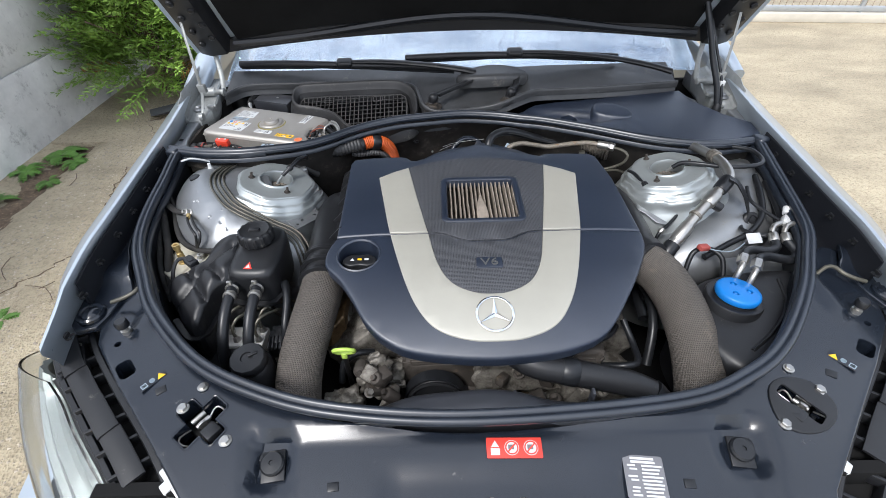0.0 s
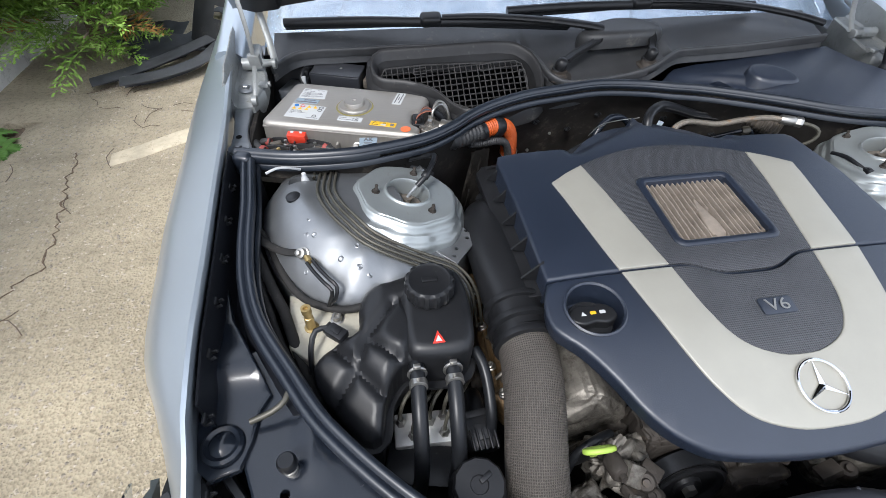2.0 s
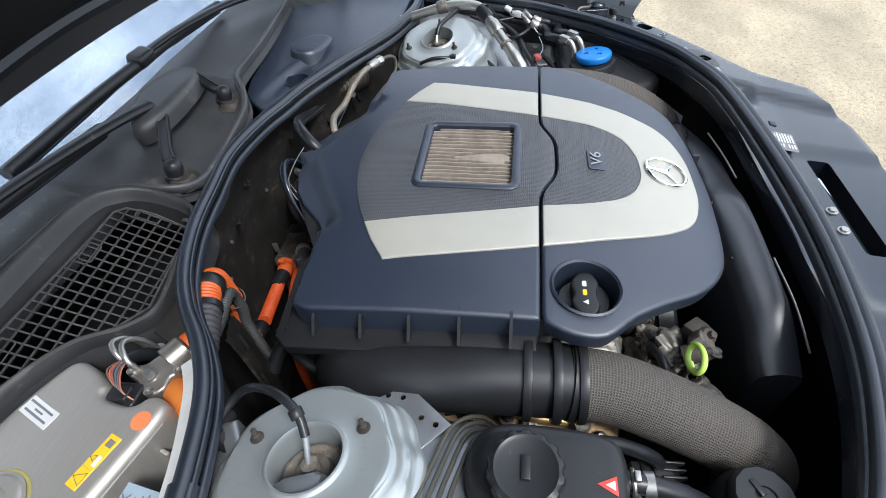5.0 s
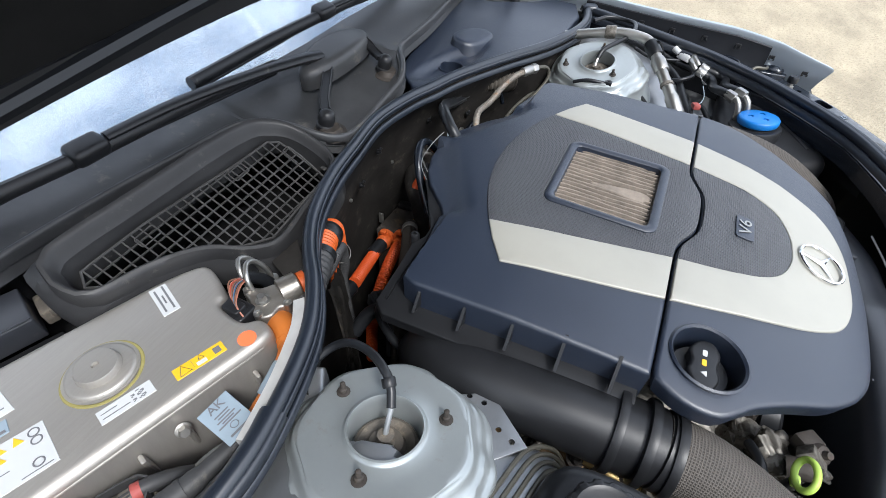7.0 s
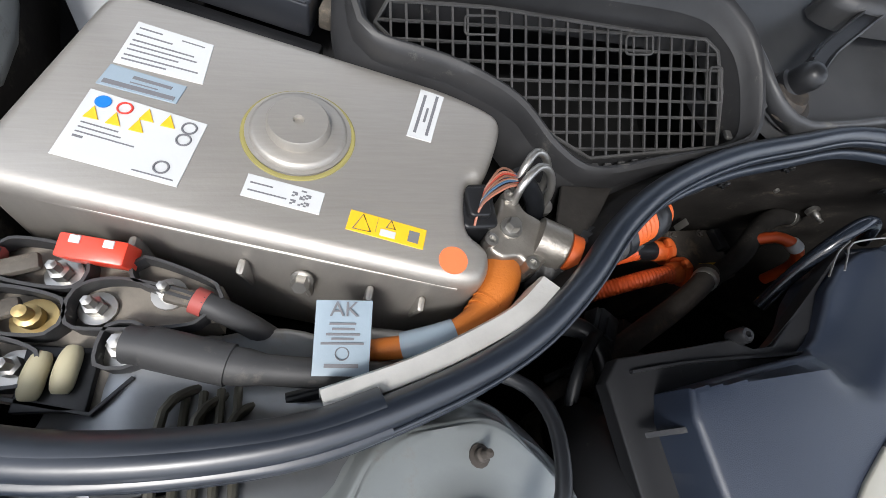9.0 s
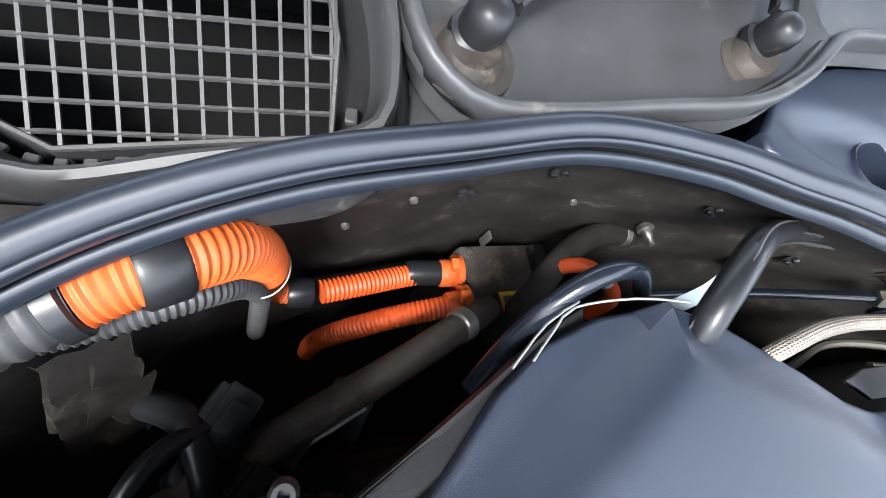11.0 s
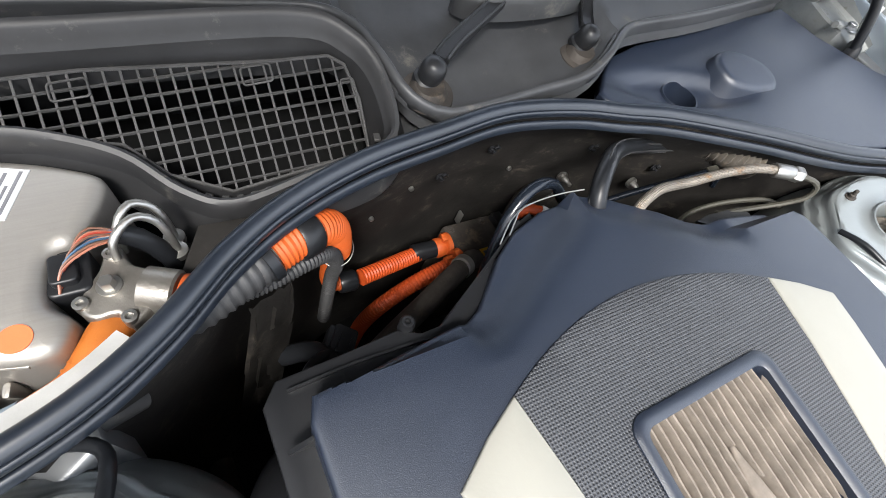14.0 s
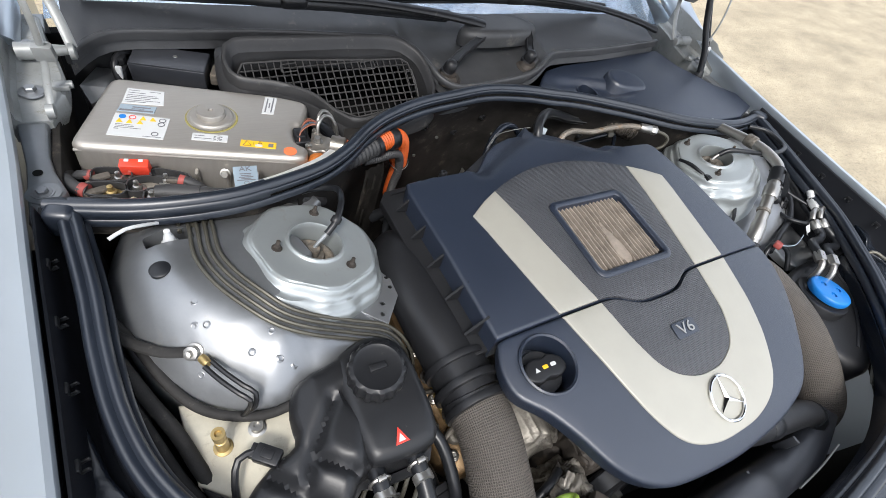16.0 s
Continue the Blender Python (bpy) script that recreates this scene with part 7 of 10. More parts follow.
tp = thing("tank_sensor", "black level sensor plug and cable on the coolant tank", "sensor", (-0.630, 0.183, 0.955))
plug("plug", (-0.630, 0.183, 0.966), (0.020, 0.030, 0.014), BLACK, tp, pose(0, 0, 0, 0, 0, 50))
sub("cable", [(-0.643, 0.193, 0.968), (-0.66, 0.190, 0.968), (-0.668, 0.172, 0.955), (-0.672, 0.15, 0.92)], 0.0042, BLACK, tp, "", 8)
for d in (-0.004, 0.004):
    sub("spade", [(-0.620 + d, 0.170 + d, 0.964), (-0.598 + d, 0.155 + d, 0.966)], 0.0022, BLACK, tp, "", 6)
# small fitting in the recess under the bulkhead seal
fit = thing("recess_plug", "white cone-shaped plug standing in a recess of the wing", "plug", (-0.681, 0.488, 1.0))
bm = bmesh.new()
lathe(bm, [(0.011, -0.03), (0.011, 0.0), (0.008, 0.004), (0.006, 0.014), (0.0045, 0.016), (0.004, 0.024), (0, 0.025)], (-0.681, 0.488, 1.006), None, 14)
part("cone", bm, WHITE, fit)
bm = bmesh.new()
box(bm, (-0.681, 0.492, 0.972), (0.055, 0.028, 0.010), 0.002)
part("socket", bm, DUSTY, fit, "rust-brown socket")
run("breather_pipe", "thin white plastic pipe under the bulkhead seal", "pipe", [(-0.742, 0.478, 1.043), (-0.724, 0.488, 1.045), (-0.706, 0.498, 1.037), (-0.69, 0.512, 1.022)], 0.0024, WHITE, 10)

# anti-lock brake unit and its pipes
au = thing("brake_unit", "bare aluminium anti-lock brake block with steel pipes", "brake unit", (-0.515, 0.09, 0.70))
bm = bmesh.new()
box(bm, (-0.520, 0.081, 0.782), (0.086, 0.052, 0.115), 0.004, pose(0, 0, 0, 0, 0, -2))
part("block", bm, ALLOY, au, "bare milled aluminium block")
bm = bmesh.new()
box(bm, (-0.52, 0.03, 0.76), (0.12, 0.06, 0.14), 0.006, pose(0, 0, 0, 0, 0, -12))
part("controller", bm, BLACK, au, "black controller housing")
for k, (x, y) in enumerate(((-0.552, 0.092), (-0.535, 0.070), (-0.508, 0.088), (-0.488, 0.068), (-0.486, 0.094))):
    bm = bmesh.new()
    lathe(bm, [(0.008, 0), (0.008, 0.006), (0.0065, 0.008), (0.005, 0.014), (0, 0.014)], (x, y, 0.839), None, 6)
    nut = part("nut", bm, ZINC, au)
    sub("pipe", [(x, y, 0.85), (x + 0.001, y, 0.875), (x + 0.010, y + 0.012, 0.893), (x + 0.03, y + 0.035, 0.89), (x + 0.05, y + 0.07, 0.86), (x + 0.06, y + 0.10, 0.80)], 0.0031, LINE, nut, "", 8)

# ---- right-hand side of the bay ----
ac = run("refrigerant_pipe", "pale aluminium air conditioning pipe with rubber ends", "pipe",
         [(0.428, 0.226, 0.936), (0.461, 0.253, 0.962), (0.505, 0.288, 0.992), (0.567, 0.334, 1.030)], 0.0125, ZINC, 14)
sub("rubber_end", [(0.40, 0.20, 0.80), (0.402, 0.203, 0.87), (0.412, 0.212, 0.92), (0.432, 0.229, 0.940)], 0.0175, RUBBER, ac, "black rubber hose end")
sub("upper_pipe", [(0.564, 0.332, 1.028), (0.584, 0.352, 1.040), (0.590, 0.40, 1.045), (0.588, 0.45, 1.040), (0.582, 0.50, 1.030), (0.575, 0.55, 1.02)], 0.0115, ZINC, ac)
for a, b, r, m in (((0.440, 0.236, 0.945), (0.472, 0.262, 0.970), 0.0150, ZINC), ((0.520, 0.298, 1.000), (0.545, 0.317, 1.015), 0.0165, ZINC), ((0.552, 0.322, 1.020), (0.580, 0.345, 1.036), 0.0165, RUBBER),
                   ((0.590, 0.43, 1.043), (0.589, 0.455, 1.040), 0.0155, CAST), ((0.488, 0.276, 0.982), (0.494, 0.280, 0.986), 0.0145, CAST)):
    collar("collar", a, b, r, m, ac)
collar("service_cap", (0.530, 0.302, 1.004), (0.552, 0.290, 0.992), 0.011, BLACK, ac, "black service port cap")
st = thing("pipe_strap", "black strap bolted to the inner wing", "strap", (0.632, 0.318, 0.92))
bm = bmesh.new()
ribbon(bm, [(0.572, 0.336, 1.046), (0.592, 0.330, 1.036), (0.612, 0.318, 1.012), (0.628, 0.306, 0.980), (0.636, 0.300, 0.956), (0.640, 0.297, 0.94)], [(-0.012, -0.002), (-0.012, 0.002), (0.012, 0.002), (0.012, -0.002)], 0.006)
part("band", bm, BLACK, st)
bm = bmesh.new()
lathe(bm, [(0.020, -0.004), (0.020, 0.005), (0.017, 0.008), (0.012, 0.008), (0.011, 0.005), (0.009, 0.005), (0.008, 0.009), (0, 0.009)], (0.638, 0.294, 0.953), pose(0, 0, 0, 55, 8), 24)
part("bolt", bm, BLACK, st)
ws = run("wheel_sensor_lead", "black sensor lead clipped across the strut tower", "cable",
         [(0.402, 0.475, 0.985), (0.404, 0.445, 0.995), (0.412, 0.41, 0.992), (0.428, 0.385, 0.985), (0.450, 0.362, 0.978), (0.478, 0.362, 0.972), (0.487, 0.352, 0.965), (0.478, 0.326, 0.952), (0.452, 0.302, 0.942), (0.425, 0.285, 0.925), (0.415, 0.275, 0.88)], 0.0042, RUBBER, 10)
plug("connector", (0.484, 0.347, 0.962), (0.024, 0.034, 0.016), BLACK, ws, pose(0, 0, 0, 20, 0, 60))
plug("clip", (0.414, 0.398, 0.992), (0.014, 0.014, 0.012), BLACK, ws)
collar("ferrule", (0.436, 0.292, 0.936), (0.428, 0.287, 0.928), 0.0075, ZINC, ws)
br = thing("cable_bracket", "perforated silver bracket on the strut tower's flank", "bracket", (0.43, 0.33, 0.93))
bm = bmesh.new()
pad(bm, [(0.398, 0.385), (0.415, 0.372), (0.44, 0.345), (0.462, 0.335), (0.455, 0.31), (0.43, 0.318), (0.41, 0.345), (0.392, 0.36)], lambda x, y: 0.945 + 0.3 * (y - 0.35), 0.004, 0.001)
part("plate", bm, INNER, br)

wt = thing("washer_tank", "black plastic washer fluid tank in the bay's corner", "washer tank", (0.54, 0.05, 0.70))
bm = bmesh.new()
pad(bm, curve2([(0.41, 0.09), (0.47, 0.135), (0.56, 0.15), (0.66, 0.145), (0.695, 0.10), (0.645, 0.03), (0.56, -0.045), (0.47, -0.090), (0.42, -0.05), (0.40, 0.02)]), lambda x, y: 0.922 + 0.10 * (y - 0.05) + 0.05 * (x - 0.5), 0.20, 0.022, 0.03, -0.004, 4)
part("body", bm, BLACK, wt)
bm = bmesh.new()
tube(bm, [(0.61, 0.115, 0.934), (0.592, 0.05, 0.927), (0.54, -0.005, 0.919), (0.48, -0.045, 0.911)], 0.004, 8)
part("seam", bm, BLACK, wt)
bm = bmesh.new()
lathe(bm, [(0.055, -0.05), (0.055, 0.0), (0.053, 0.004), (0.047, 0.005), (0.040, 0.004), (0.034, 0.008), (0.034, 0.012)], (0.495, 0.070, 0.930), pose(0, 0, 0, -5, 4), 40)
part("neck", bm, BLACK, wt, "black filler neck flange")
bc = thing("filler_cap", "bright blue washer filler cap with three dimples", "cap", (0.495, 0.068, 0.938))
m = Matrix.Translation((0.495, 0.068, 0.938)) @ pose(0, 0, 0, -5, 4)
bm = bmesh.new()
rows = []
for r, z in ((0.036, 0.0), (0.0405, 0.002), (0.0415, 0.006), (0.0415, 0.013), (0.040, 0.016), (0.037, 0.0172), (0.0, 0.0185)):
    rows.append([m @ V((r + (0.0007 if k % 2 and 0.003 < z < 0.015 else 0)) * math.cos(2 * math.pi * k / 72), (r + (0.0007 if k % 2 and 0.003 < z < 0.015 else 0)) * math.sin(2 * math.pi * k / 72), z) for k in range(72)])
rings(bm, rows)
lid = part("lid", bm, BLUE, bc)
for a in (100, 220, 340):
    bm = bmesh.new()
    lathe(bm, [(0.0062, -0.004), (0.0062, 0.02)], m @ V(0.018 * math.cos(radians(a)), 0.018 * math.sin(radians(a)), 0.006), pose(0, 0, 0, -5, 4), 16)
    cut(lid, bm)
    bm = bmesh.new()
    lathe(bm, [(0.0036, -0.004), (0.0036, 0.0095), (0.0028, 0.0105), (0, 0.0105)], m @ V(0.018 * math.cos(radians(a)), 0.018 * math.sin(radians(a)), 0.006), pose(0, 0, 0, -5, 4), 12)
    part("dimple", bm, BLUE, bc)
for (x, y, z), (x1, y1, z1), tail in (((0.512, 0.110, 0.925), (0.531, 0.136, 0.972), [(0.545, 0.158, 0.972), (0.575, 0.175, 0.965), (0.61, 0.176, 0.960), (0.634, 0.185, 0.962), (0.636, 0.205, 0.968)]),
                                      ((0.528, 0.090, 0.925), (0.548, 0.116, 0.975), [(0.566, 0.138, 0.974), (0.60, 0.152, 0.965), (0.645, 0.148, 0.958), (0.668, 0.168, 0.960), (0.660, 0.200, 0.970)])):
    h = run("coolant_hose", "black rubber hose with a bright steel elbow", "hose", [(x1, y1, z1)] + tail, 0.0095, RUBBER, 12, 0.008, "elbow hoses")
    sub("elbow", [(x, y, z), (x + 0.004, y + 0.004, z + 0.03), (x + 0.012, y + 0.014, z + 0.045), (x1 + 0.004, y1 + 0.006, z1)], 0.0064, ZINC, h, "plated elbow")
    collar("nut", (x1 - 0.006, y1 - 0.008, z1 - 0.002), (x1 + 0.008, y1 + 0.012, z1 + 0.001), 0.0115, ZINC, h, "", 6)
    e = V(*tail[-1])
    collar("hose_end", e - V(0, 0.006, 0.002), e + V(0.004, 0.014, 0.004), 0.0105, ZINC, h, "plated hose coupling")
    sub("nipple", [tuple(e + V(0.004, 0.018, 0.005)), tuple(e + V(0.012, 0.03, 0.014)), tuple(e + V(0.03, 0.036, 0.016))], 0.006, ZINC, h)
wc = thing("white_connector", "off-white plastic connector among the wires", "connector", (0.685, 0.245, 0.965))
plug("body", (0.688, 0.255, 0.978), (0.018, 0.030, 0.015), WHITE, wc, pose(0, 0, 0, 0, 20, -35))
collar("grip", (0.695, 0.272, 0.985), (0.703, 0.288, 0.992), 0.008, WHITE, wc)
for pts, r in (([(0.76, 0.42, 1.0), (0.735, 0.36, 0.99), (0.705, 0.29, 0.985), (0.690, 0.25, 0.975)], 0.006), ([(0.70, 0.42, 0.995), (0.685, 0.36, 0.985), (0.665, 0.30, 0.965), (0.62, 0.255, 0.95), (0.56, 0.23, 0.935), (0.50, 0.205, 0.92)], 0.007),
               ([(0.72, 0.40, 0.99), (0.712, 0.33, 0.975), (0.70, 0.25, 0.955), (0.69, 0.17, 0.94), (0.675, 0.10, 0.93), (0.65, 0.05, 0.90)], 0.010), ([(0.66, 0.38, 0.99), (0.653, 0.34, 0.978), (0.668, 0.305, 0.972), (0.688, 0.262, 0.970)], 0.0042),
               ([(0.455, 0.185, 0.90), (0.47, 0.205, 0.935), (0.500, 0.208, 0.944), (0.525, 0.185, 0.935), (0.525, 0.155, 0.90)], 0.0055), ([(0.615, 0.285, 0.945), (0.60, 0.255, 0.955), (0.625, 0.225, 0.962), (0.66, 0.235, 0.965), (0.68, 0.27, 0.965)], 0.005),
               ([(0.735, 0.40, 0.97), (0.73, 0.30, 0.96), (0.715, 0.2, 0.94), (0.69, 0.12, 0.92)], 0.012)):
    run("wiring_loom", "black taped wires beside the inner wing rail", "cable", pts, r, RUBBER, 10, 0.008, "rail wiring")
tg = thing("paper_tag", "creased white paper tag on a wire", "tag", (0.585, 0.20, 0.94))
bm = bmesh.new()
rows = []
for i in range(7):
    for_row = []
    for j in range(5):
        u, w = i / 6 - 0.5, j / 4 - 0.5
        for_row.append(Matrix.Translation((0.592, 0.205, 0.972)) @ pose(0, 0, 0, 48, 12, 18) @ V(u * 0.042, w * 0.022, 0.003 * math.sin(5 * u + 2 * w)))
    rows.append(for_row)
both = [r + [q + V(0, 0.0007, 0.0005) for q in r[::-1]] for r in rows]
rings(bm, both)
part("sheet", bm, WHITE, tg)
sub("wire", [(0.570, 0.198, 0.966), (0.545, 0.188, 0.952), (0.515, 0.192, 0.950), (0.492, 0.200, 0.952)], 0.0011, GREYTAG, tg, "", 6)
bm = bmesh.new()
box(bm, (0.486, 0.202, 0.952), (0.026, 0.016, 0.012), 0.003, pose(0, 0, 0, 0, 10, 15))
part("crimp", bm, DULLRED, tg, "dark red clip")

# ---- high-voltage cables at the back of the bay ----
oc = run("high_voltage_conduit", "orange corrugated high-voltage conduit under the bulkhead seal", "cable",
         [(-0.297, 0.661, 0.984), (-0.280, 0.668, 0.985), (-0.262, 0.675, 0.982), (-0.243, 0.686, 0.970), (-0.229, 0.697, 0.947), (-0.222, 0.704, 0.915), (-0.220, 0.706, 0.885)], 0.0190, ORANGE, 24, wave=0.0008, pitch=0.0050)
sub("black_sleeve", [(-0.405, 0.640, 0.978), (-0.376, 0.628, 0.984), (-0.338, 0.641, 0.987), (-0.300, 0.659, 0.984)], 0.0200, DUSTYCABLE, oc, "black corrugated sleeve", 22, wave=0.0010, pitch=0.009)
collar("grey_ring", (-0.309, 0.655, 0.983), (-0.298, 0.660, 0.984), 0.0222, RUBBER, oc, "black plastic end ring", 26)
collar("band", (-0.276, 0.6695, 0.9845), (-0.254, 0.6795, 0.978), 0.0224, BLACK, oc, "black tape band", 28)
m = Matrix.Translation((-0.220, 0.703, 0.892)) @ along((-0.223, 0.702, 0.92), (-0.219, 0.706, 0.86))
bm = bmesh.new()
tube(bm, [m @ V(0.0212 * math.cos(a), 0.0222 * math.sin(a) - 0.002, 0.003 * math.sin(2 * a)) for a in np.linspace(0, 6.283, 25)[:-1]], 0.0008, 8, closed=True)
part("tie", bm, ZINC, oc, "thin pale wire tie")
sub("lower_conduit", [(-0.220, 0.706, 0.885), (-0.222, 0.712, 0.84), (-0.222, 0.720, 0.79), (-0.216, 0.722, 0.762), (-0.200, 0.722, 0.752)], 0.0120, ORANGE, oc, "", 18, wave=0.0006, pitch=0.0046)
collar("junction", (-0.206, 0.722, 0.753), (-0.180, 0.722, 0.749), 0.0165, RUBBER, oc, "black rubber junction sleeve", 20)
run("corrugated_hose", "thin black corrugated tube beside the orange conduit", "hose",
    [(-0.345, 0.642, 0.962), (-0.312, 0.650, 0.957), (-0.280, 0.660, 0.954), (-0.257, 0.671, 0.941), (-0.243, 0.682, 0.914), (-0.236, 0.690, 0.872), (-0.238, 0.70, 0.82), (-0.25, 0.69, 0.72)], 0.0088, DUSTYCABLE, 14, wave=0.0007, pitch=0.0045)
oc.location.x -= 0.012
inv = thing("inverter", "grimy black inverter housing with a yellow warning label", "inverter", (0.048, 0.735, 0.50))
tilt_inv = pose(0, 0, 0, -3, 9, 4)
m = Matrix.Translation((0.048, 0.735, 0.733)) @ tilt_inv
bm = bmesh.new()
box(bm, m @ V(0, 0, -0.09), (0.124, 0.092, 0.18), 0.006, tilt_inv)
part("housing", bm, GRIME, inv)
bm = bmesh.new()
box(bm, m @ V(0.050, 0.020, 0.004), (0.022, 0.040, 0.018), 0.003, tilt_inv)
part("socket", bm, BLACK, inv, "black plug socket")
bm = bmesh.new()
box(bm, m @ V(-0.022, 0.052, 0.004), (0.004, 0.012, 0.026), 0.0012, tilt_inv)
part("lug", bm, ZINC, inv, "pale steel fixing lug")
for dx, dy in ((-0.050, 0.034), (0.044, -0.036), (0.020, 0.036)):
    bm = bmesh.new()
    hexbolt(bm, m @ V(dx, dy, 0.0), 0.005, 0.005)
    part("bolt", bm, GRIME, inv)
bm = bmesh.new()
box(bm, m @ V(0.006, -0.031, 0.0007), (0.056, 0.024, 0.0012), 0.0003, tilt_inv)
lab = part("label", bm, YELLOW, inv, "yellow electric hazard label")
for dx, w in ((-0.018, 0.014), (-0.002, 0.012)):
    bm = bmesh.new()
    box(bm, m @ V(0.006 + dx, -0.031, 0.0017), (w * 0.8, 0.013, 0.0006), 0, tilt_inv)
    part("symbol", bm, INK if dx < -0.01 else GREYTAG, lab)
bm = bmesh.new()
tube(bm, [m @ V(0.006 + x, -0.031 + y, 0.0018) for x, y in ((0.008, -0.008), (0.026, -0.008), (0.017, 0.009))], 0.0009, 6, closed=True, smooth=False)
part("symbol", bm, INK, lab)
HV = mat("dull_orange_sleeve", (0.50, 0.070, 0.012), 0.5, tone=0.15, grain=0.15, dirt=(0.16, 0.06, 0.02), dirt_amount=0.15, dirt_scale=30)
for pts, black in (([(-0.022, 0.745, 0.725), (-0.050, 0.746, 0.726), (-0.085, 0.743, 0.727), (-0.13, 0.733, 0.738), (-0.183, 0.722, 0.749)], True),
                   ([(-0.024, 0.700, 0.745), (-0.060, 0.697, 0.744), (-0.105, 0.693, 0.732), (-0.150, 0.690, 0.700), (-0.178, 0.690, 0.655), (-0.190, 0.694, 0.59), (-0.195, 0.70, 0.50)], False)):
    hv = run("high_voltage_cable", "orange ribbed high-voltage cable plugged into the inverter", "cable", pts, 0.0128, HV, 18, 0.01, "inverter cables", wave=0.0007, pitch=0.0052)
    a, b = V(*pts[0]), V(*pts[1])
    d = (b - a).normalized()
    collar("plug", a - d * 0.008, a + d * 0.002, 0.0235, ORANGE, hv, "orange plug flange", 24)
    collar("plug_neck", a + d * 0.001, a + d * 0.020, 0.0172, ORANGE, hv)
    bm = bmesh.new()
    box(bm, a + d * 0.004 + V(0, 0.004, 0.022), (0.010, 0.014, 0.010), 0.002)
    part("plug_lug", bm, ORANGE, hv)
    if black:
        collar("sleeve", a + d * 0.014, a + d * 0.060, 0.0152, RUBBER, hv, "black shrink sleeve")
ch = run("coolant_hose", "dull black coolant hose over the inverter", "hose", [(0.192, 0.768, 0.795), (0.150, 0.764, 0.802), (0.112, 0.752, 0.806), (0.074, 0.727, 0.806), (0.054, 0.704, 0.788), (0.046, 0.690, 0.74), (0.044, 0.67, 0.66)], 0.0150, FELT, 18)
collar("hose_clamp", (0.176, 0.767, 0.797), (0.186, 0.768, 0.796), 0.0168, ZINC, ch, "steel hose clamp")
hv = run("high_voltage_cable", "short orange cable with a white band behind the engine", "cable", [(0.068, 0.722, 0.806), (0.088, 0.716, 0.830), (0.104, 0.700, 0.838), (0.122, 0.690, 0.825), (0.140, 0.682, 0.796), (0.145, 0.68, 0.74)], 0.0088, HV, 14)
collar("band", (0.100, 0.704, 0.838), (0.114, 0.694, 0.833), 0.0108, WHITE, hv)
hh = run("coolant_hose", "grimy brown heater hose low behind the engine", "hose", [(-0.33, 0.53, 0.79), (-0.26, 0.565, 0.81), (-0.19, 0.598, 0.822), (-0.13, 0.625, 0.826), (-0.077, 0.651, 0.82), (-0.03, 0.675, 0.80), (0.0, 0.69, 0.76)], 0.0150, GRIME, 14)
collar("hose_clamp", (-0.060, 0.660, 0.816), (-0.046, 0.667, 0.810), 0.0170, ZINC, hh, "steel hose clamp")
lm = run("braided_loom", "black braided wiring loom over the bulkhead", "cable",
         [(0.045, 0.596, 0.93), (0.046, 0.606, 0.985), (0.054, 0.626, 1.008), (0.078, 0.648, 1.014), (0.110, 0.668, 1.008), (0.160, 0.686, 0.988), (0.225, 0.698, 0.962), (0.275, 0.698, 0.952), (0.314, 0.690, 0.950)], 0.0108, RUBBER, 16)
for k in range(6):
    t0 = 2 * math.pi * k / 6
    sub("braid_strand", [(0.046 + 0.0102 * math.cos(t0), 0.606 + 0.0075 * math.sin(t0), 0.985), (0.054 + 0.0100 * math.cos(t0), 0.626 + 0.007 * math.sin(t0), 1.008 + 0.007 * math.sin(t0)), (0.078 + 0.004 * math.cos(t0), 0.648 + 0.009 * math.cos(t0), 1.014 + 0.0104 * math.sin(t0)), (0.110, 0.668 + 0.0103 * math.cos(t0), 1.008 + 0.0103 * math.sin(t0)),
                         (0.160, 0.686 + 0.0103 * math.cos(t0), 0.988 + 0.0103 * math.sin(t0)), (0.225, 0.698 + 0.0103 * math.cos(t0), 0.962 + 0.0103 * math.sin(t0)), (0.300, 0.693 + 0.0103 * math.cos(t0), 0.950 + 0.0103 * math.sin(t0))], 0.0016, DUSTYCABLE, lm, "", 6, 0.012)
collar("clip", (0.306, 0.692, 0.951), (0.316, 0.689, 0.951), 0.0135, mat("beige_clip", (0.42, 0.38, 0.30), 0.6), lm, "dusty beige cable clip")
bm = bmesh.new()
box(bm, (0.312, 0.686, 0.966), (0.012, 0.010, 0.012), 0.002, pose(0, 0, 0, 20, 0, -20))
part("clip_lock", bm, DUSTY, lm)
sub("tail", [(0.312, 0.690, 0.950), (0.326, 0.682, 0.956), (0.345, 0.668, 0.964)], 0.010, RUBBER, lm)
sub("bellows", [(0.338, 0.672, 0.964), (0.355, 0.660, 0.966), (0.380, 0.644, 0.965), (0.405, 0.627, 0.962)], lambda s: 0.019 + 0.012 * min(1, s * 1.6), DUSTY, lm, "dusty rubber bellows grommet", 22, wave=0.0022, pitch=0.0095)
bh = run("braided_hose", "steel-braided brake hose spotted with rust", "hose",
         [(0.098, 0.578, 0.90), (0.098, 0.584, 0.965), (0.104, 0.594, 0.997), (0.138, 0.604, 1.003), (0.178, 0.608, 0.995), (0.220, 0.609, 0.988), (0.272, 0.603, 0.998), (0.320, 0.592, 1.006), (0.352, 0.580, 1.006)], 0.0066, BRAID, 14, uv=True)
collar("ferrule", (0.346, 0.583, 1.006), (0.374, 0.570, 1.006), 0.0105, ZINC, bh, "plated ferrule")
collar("nut", (0.374, 0.570, 1.006), (0.386, 0.562, 1.006), 0.0112, ZINC, bh, "", 6)
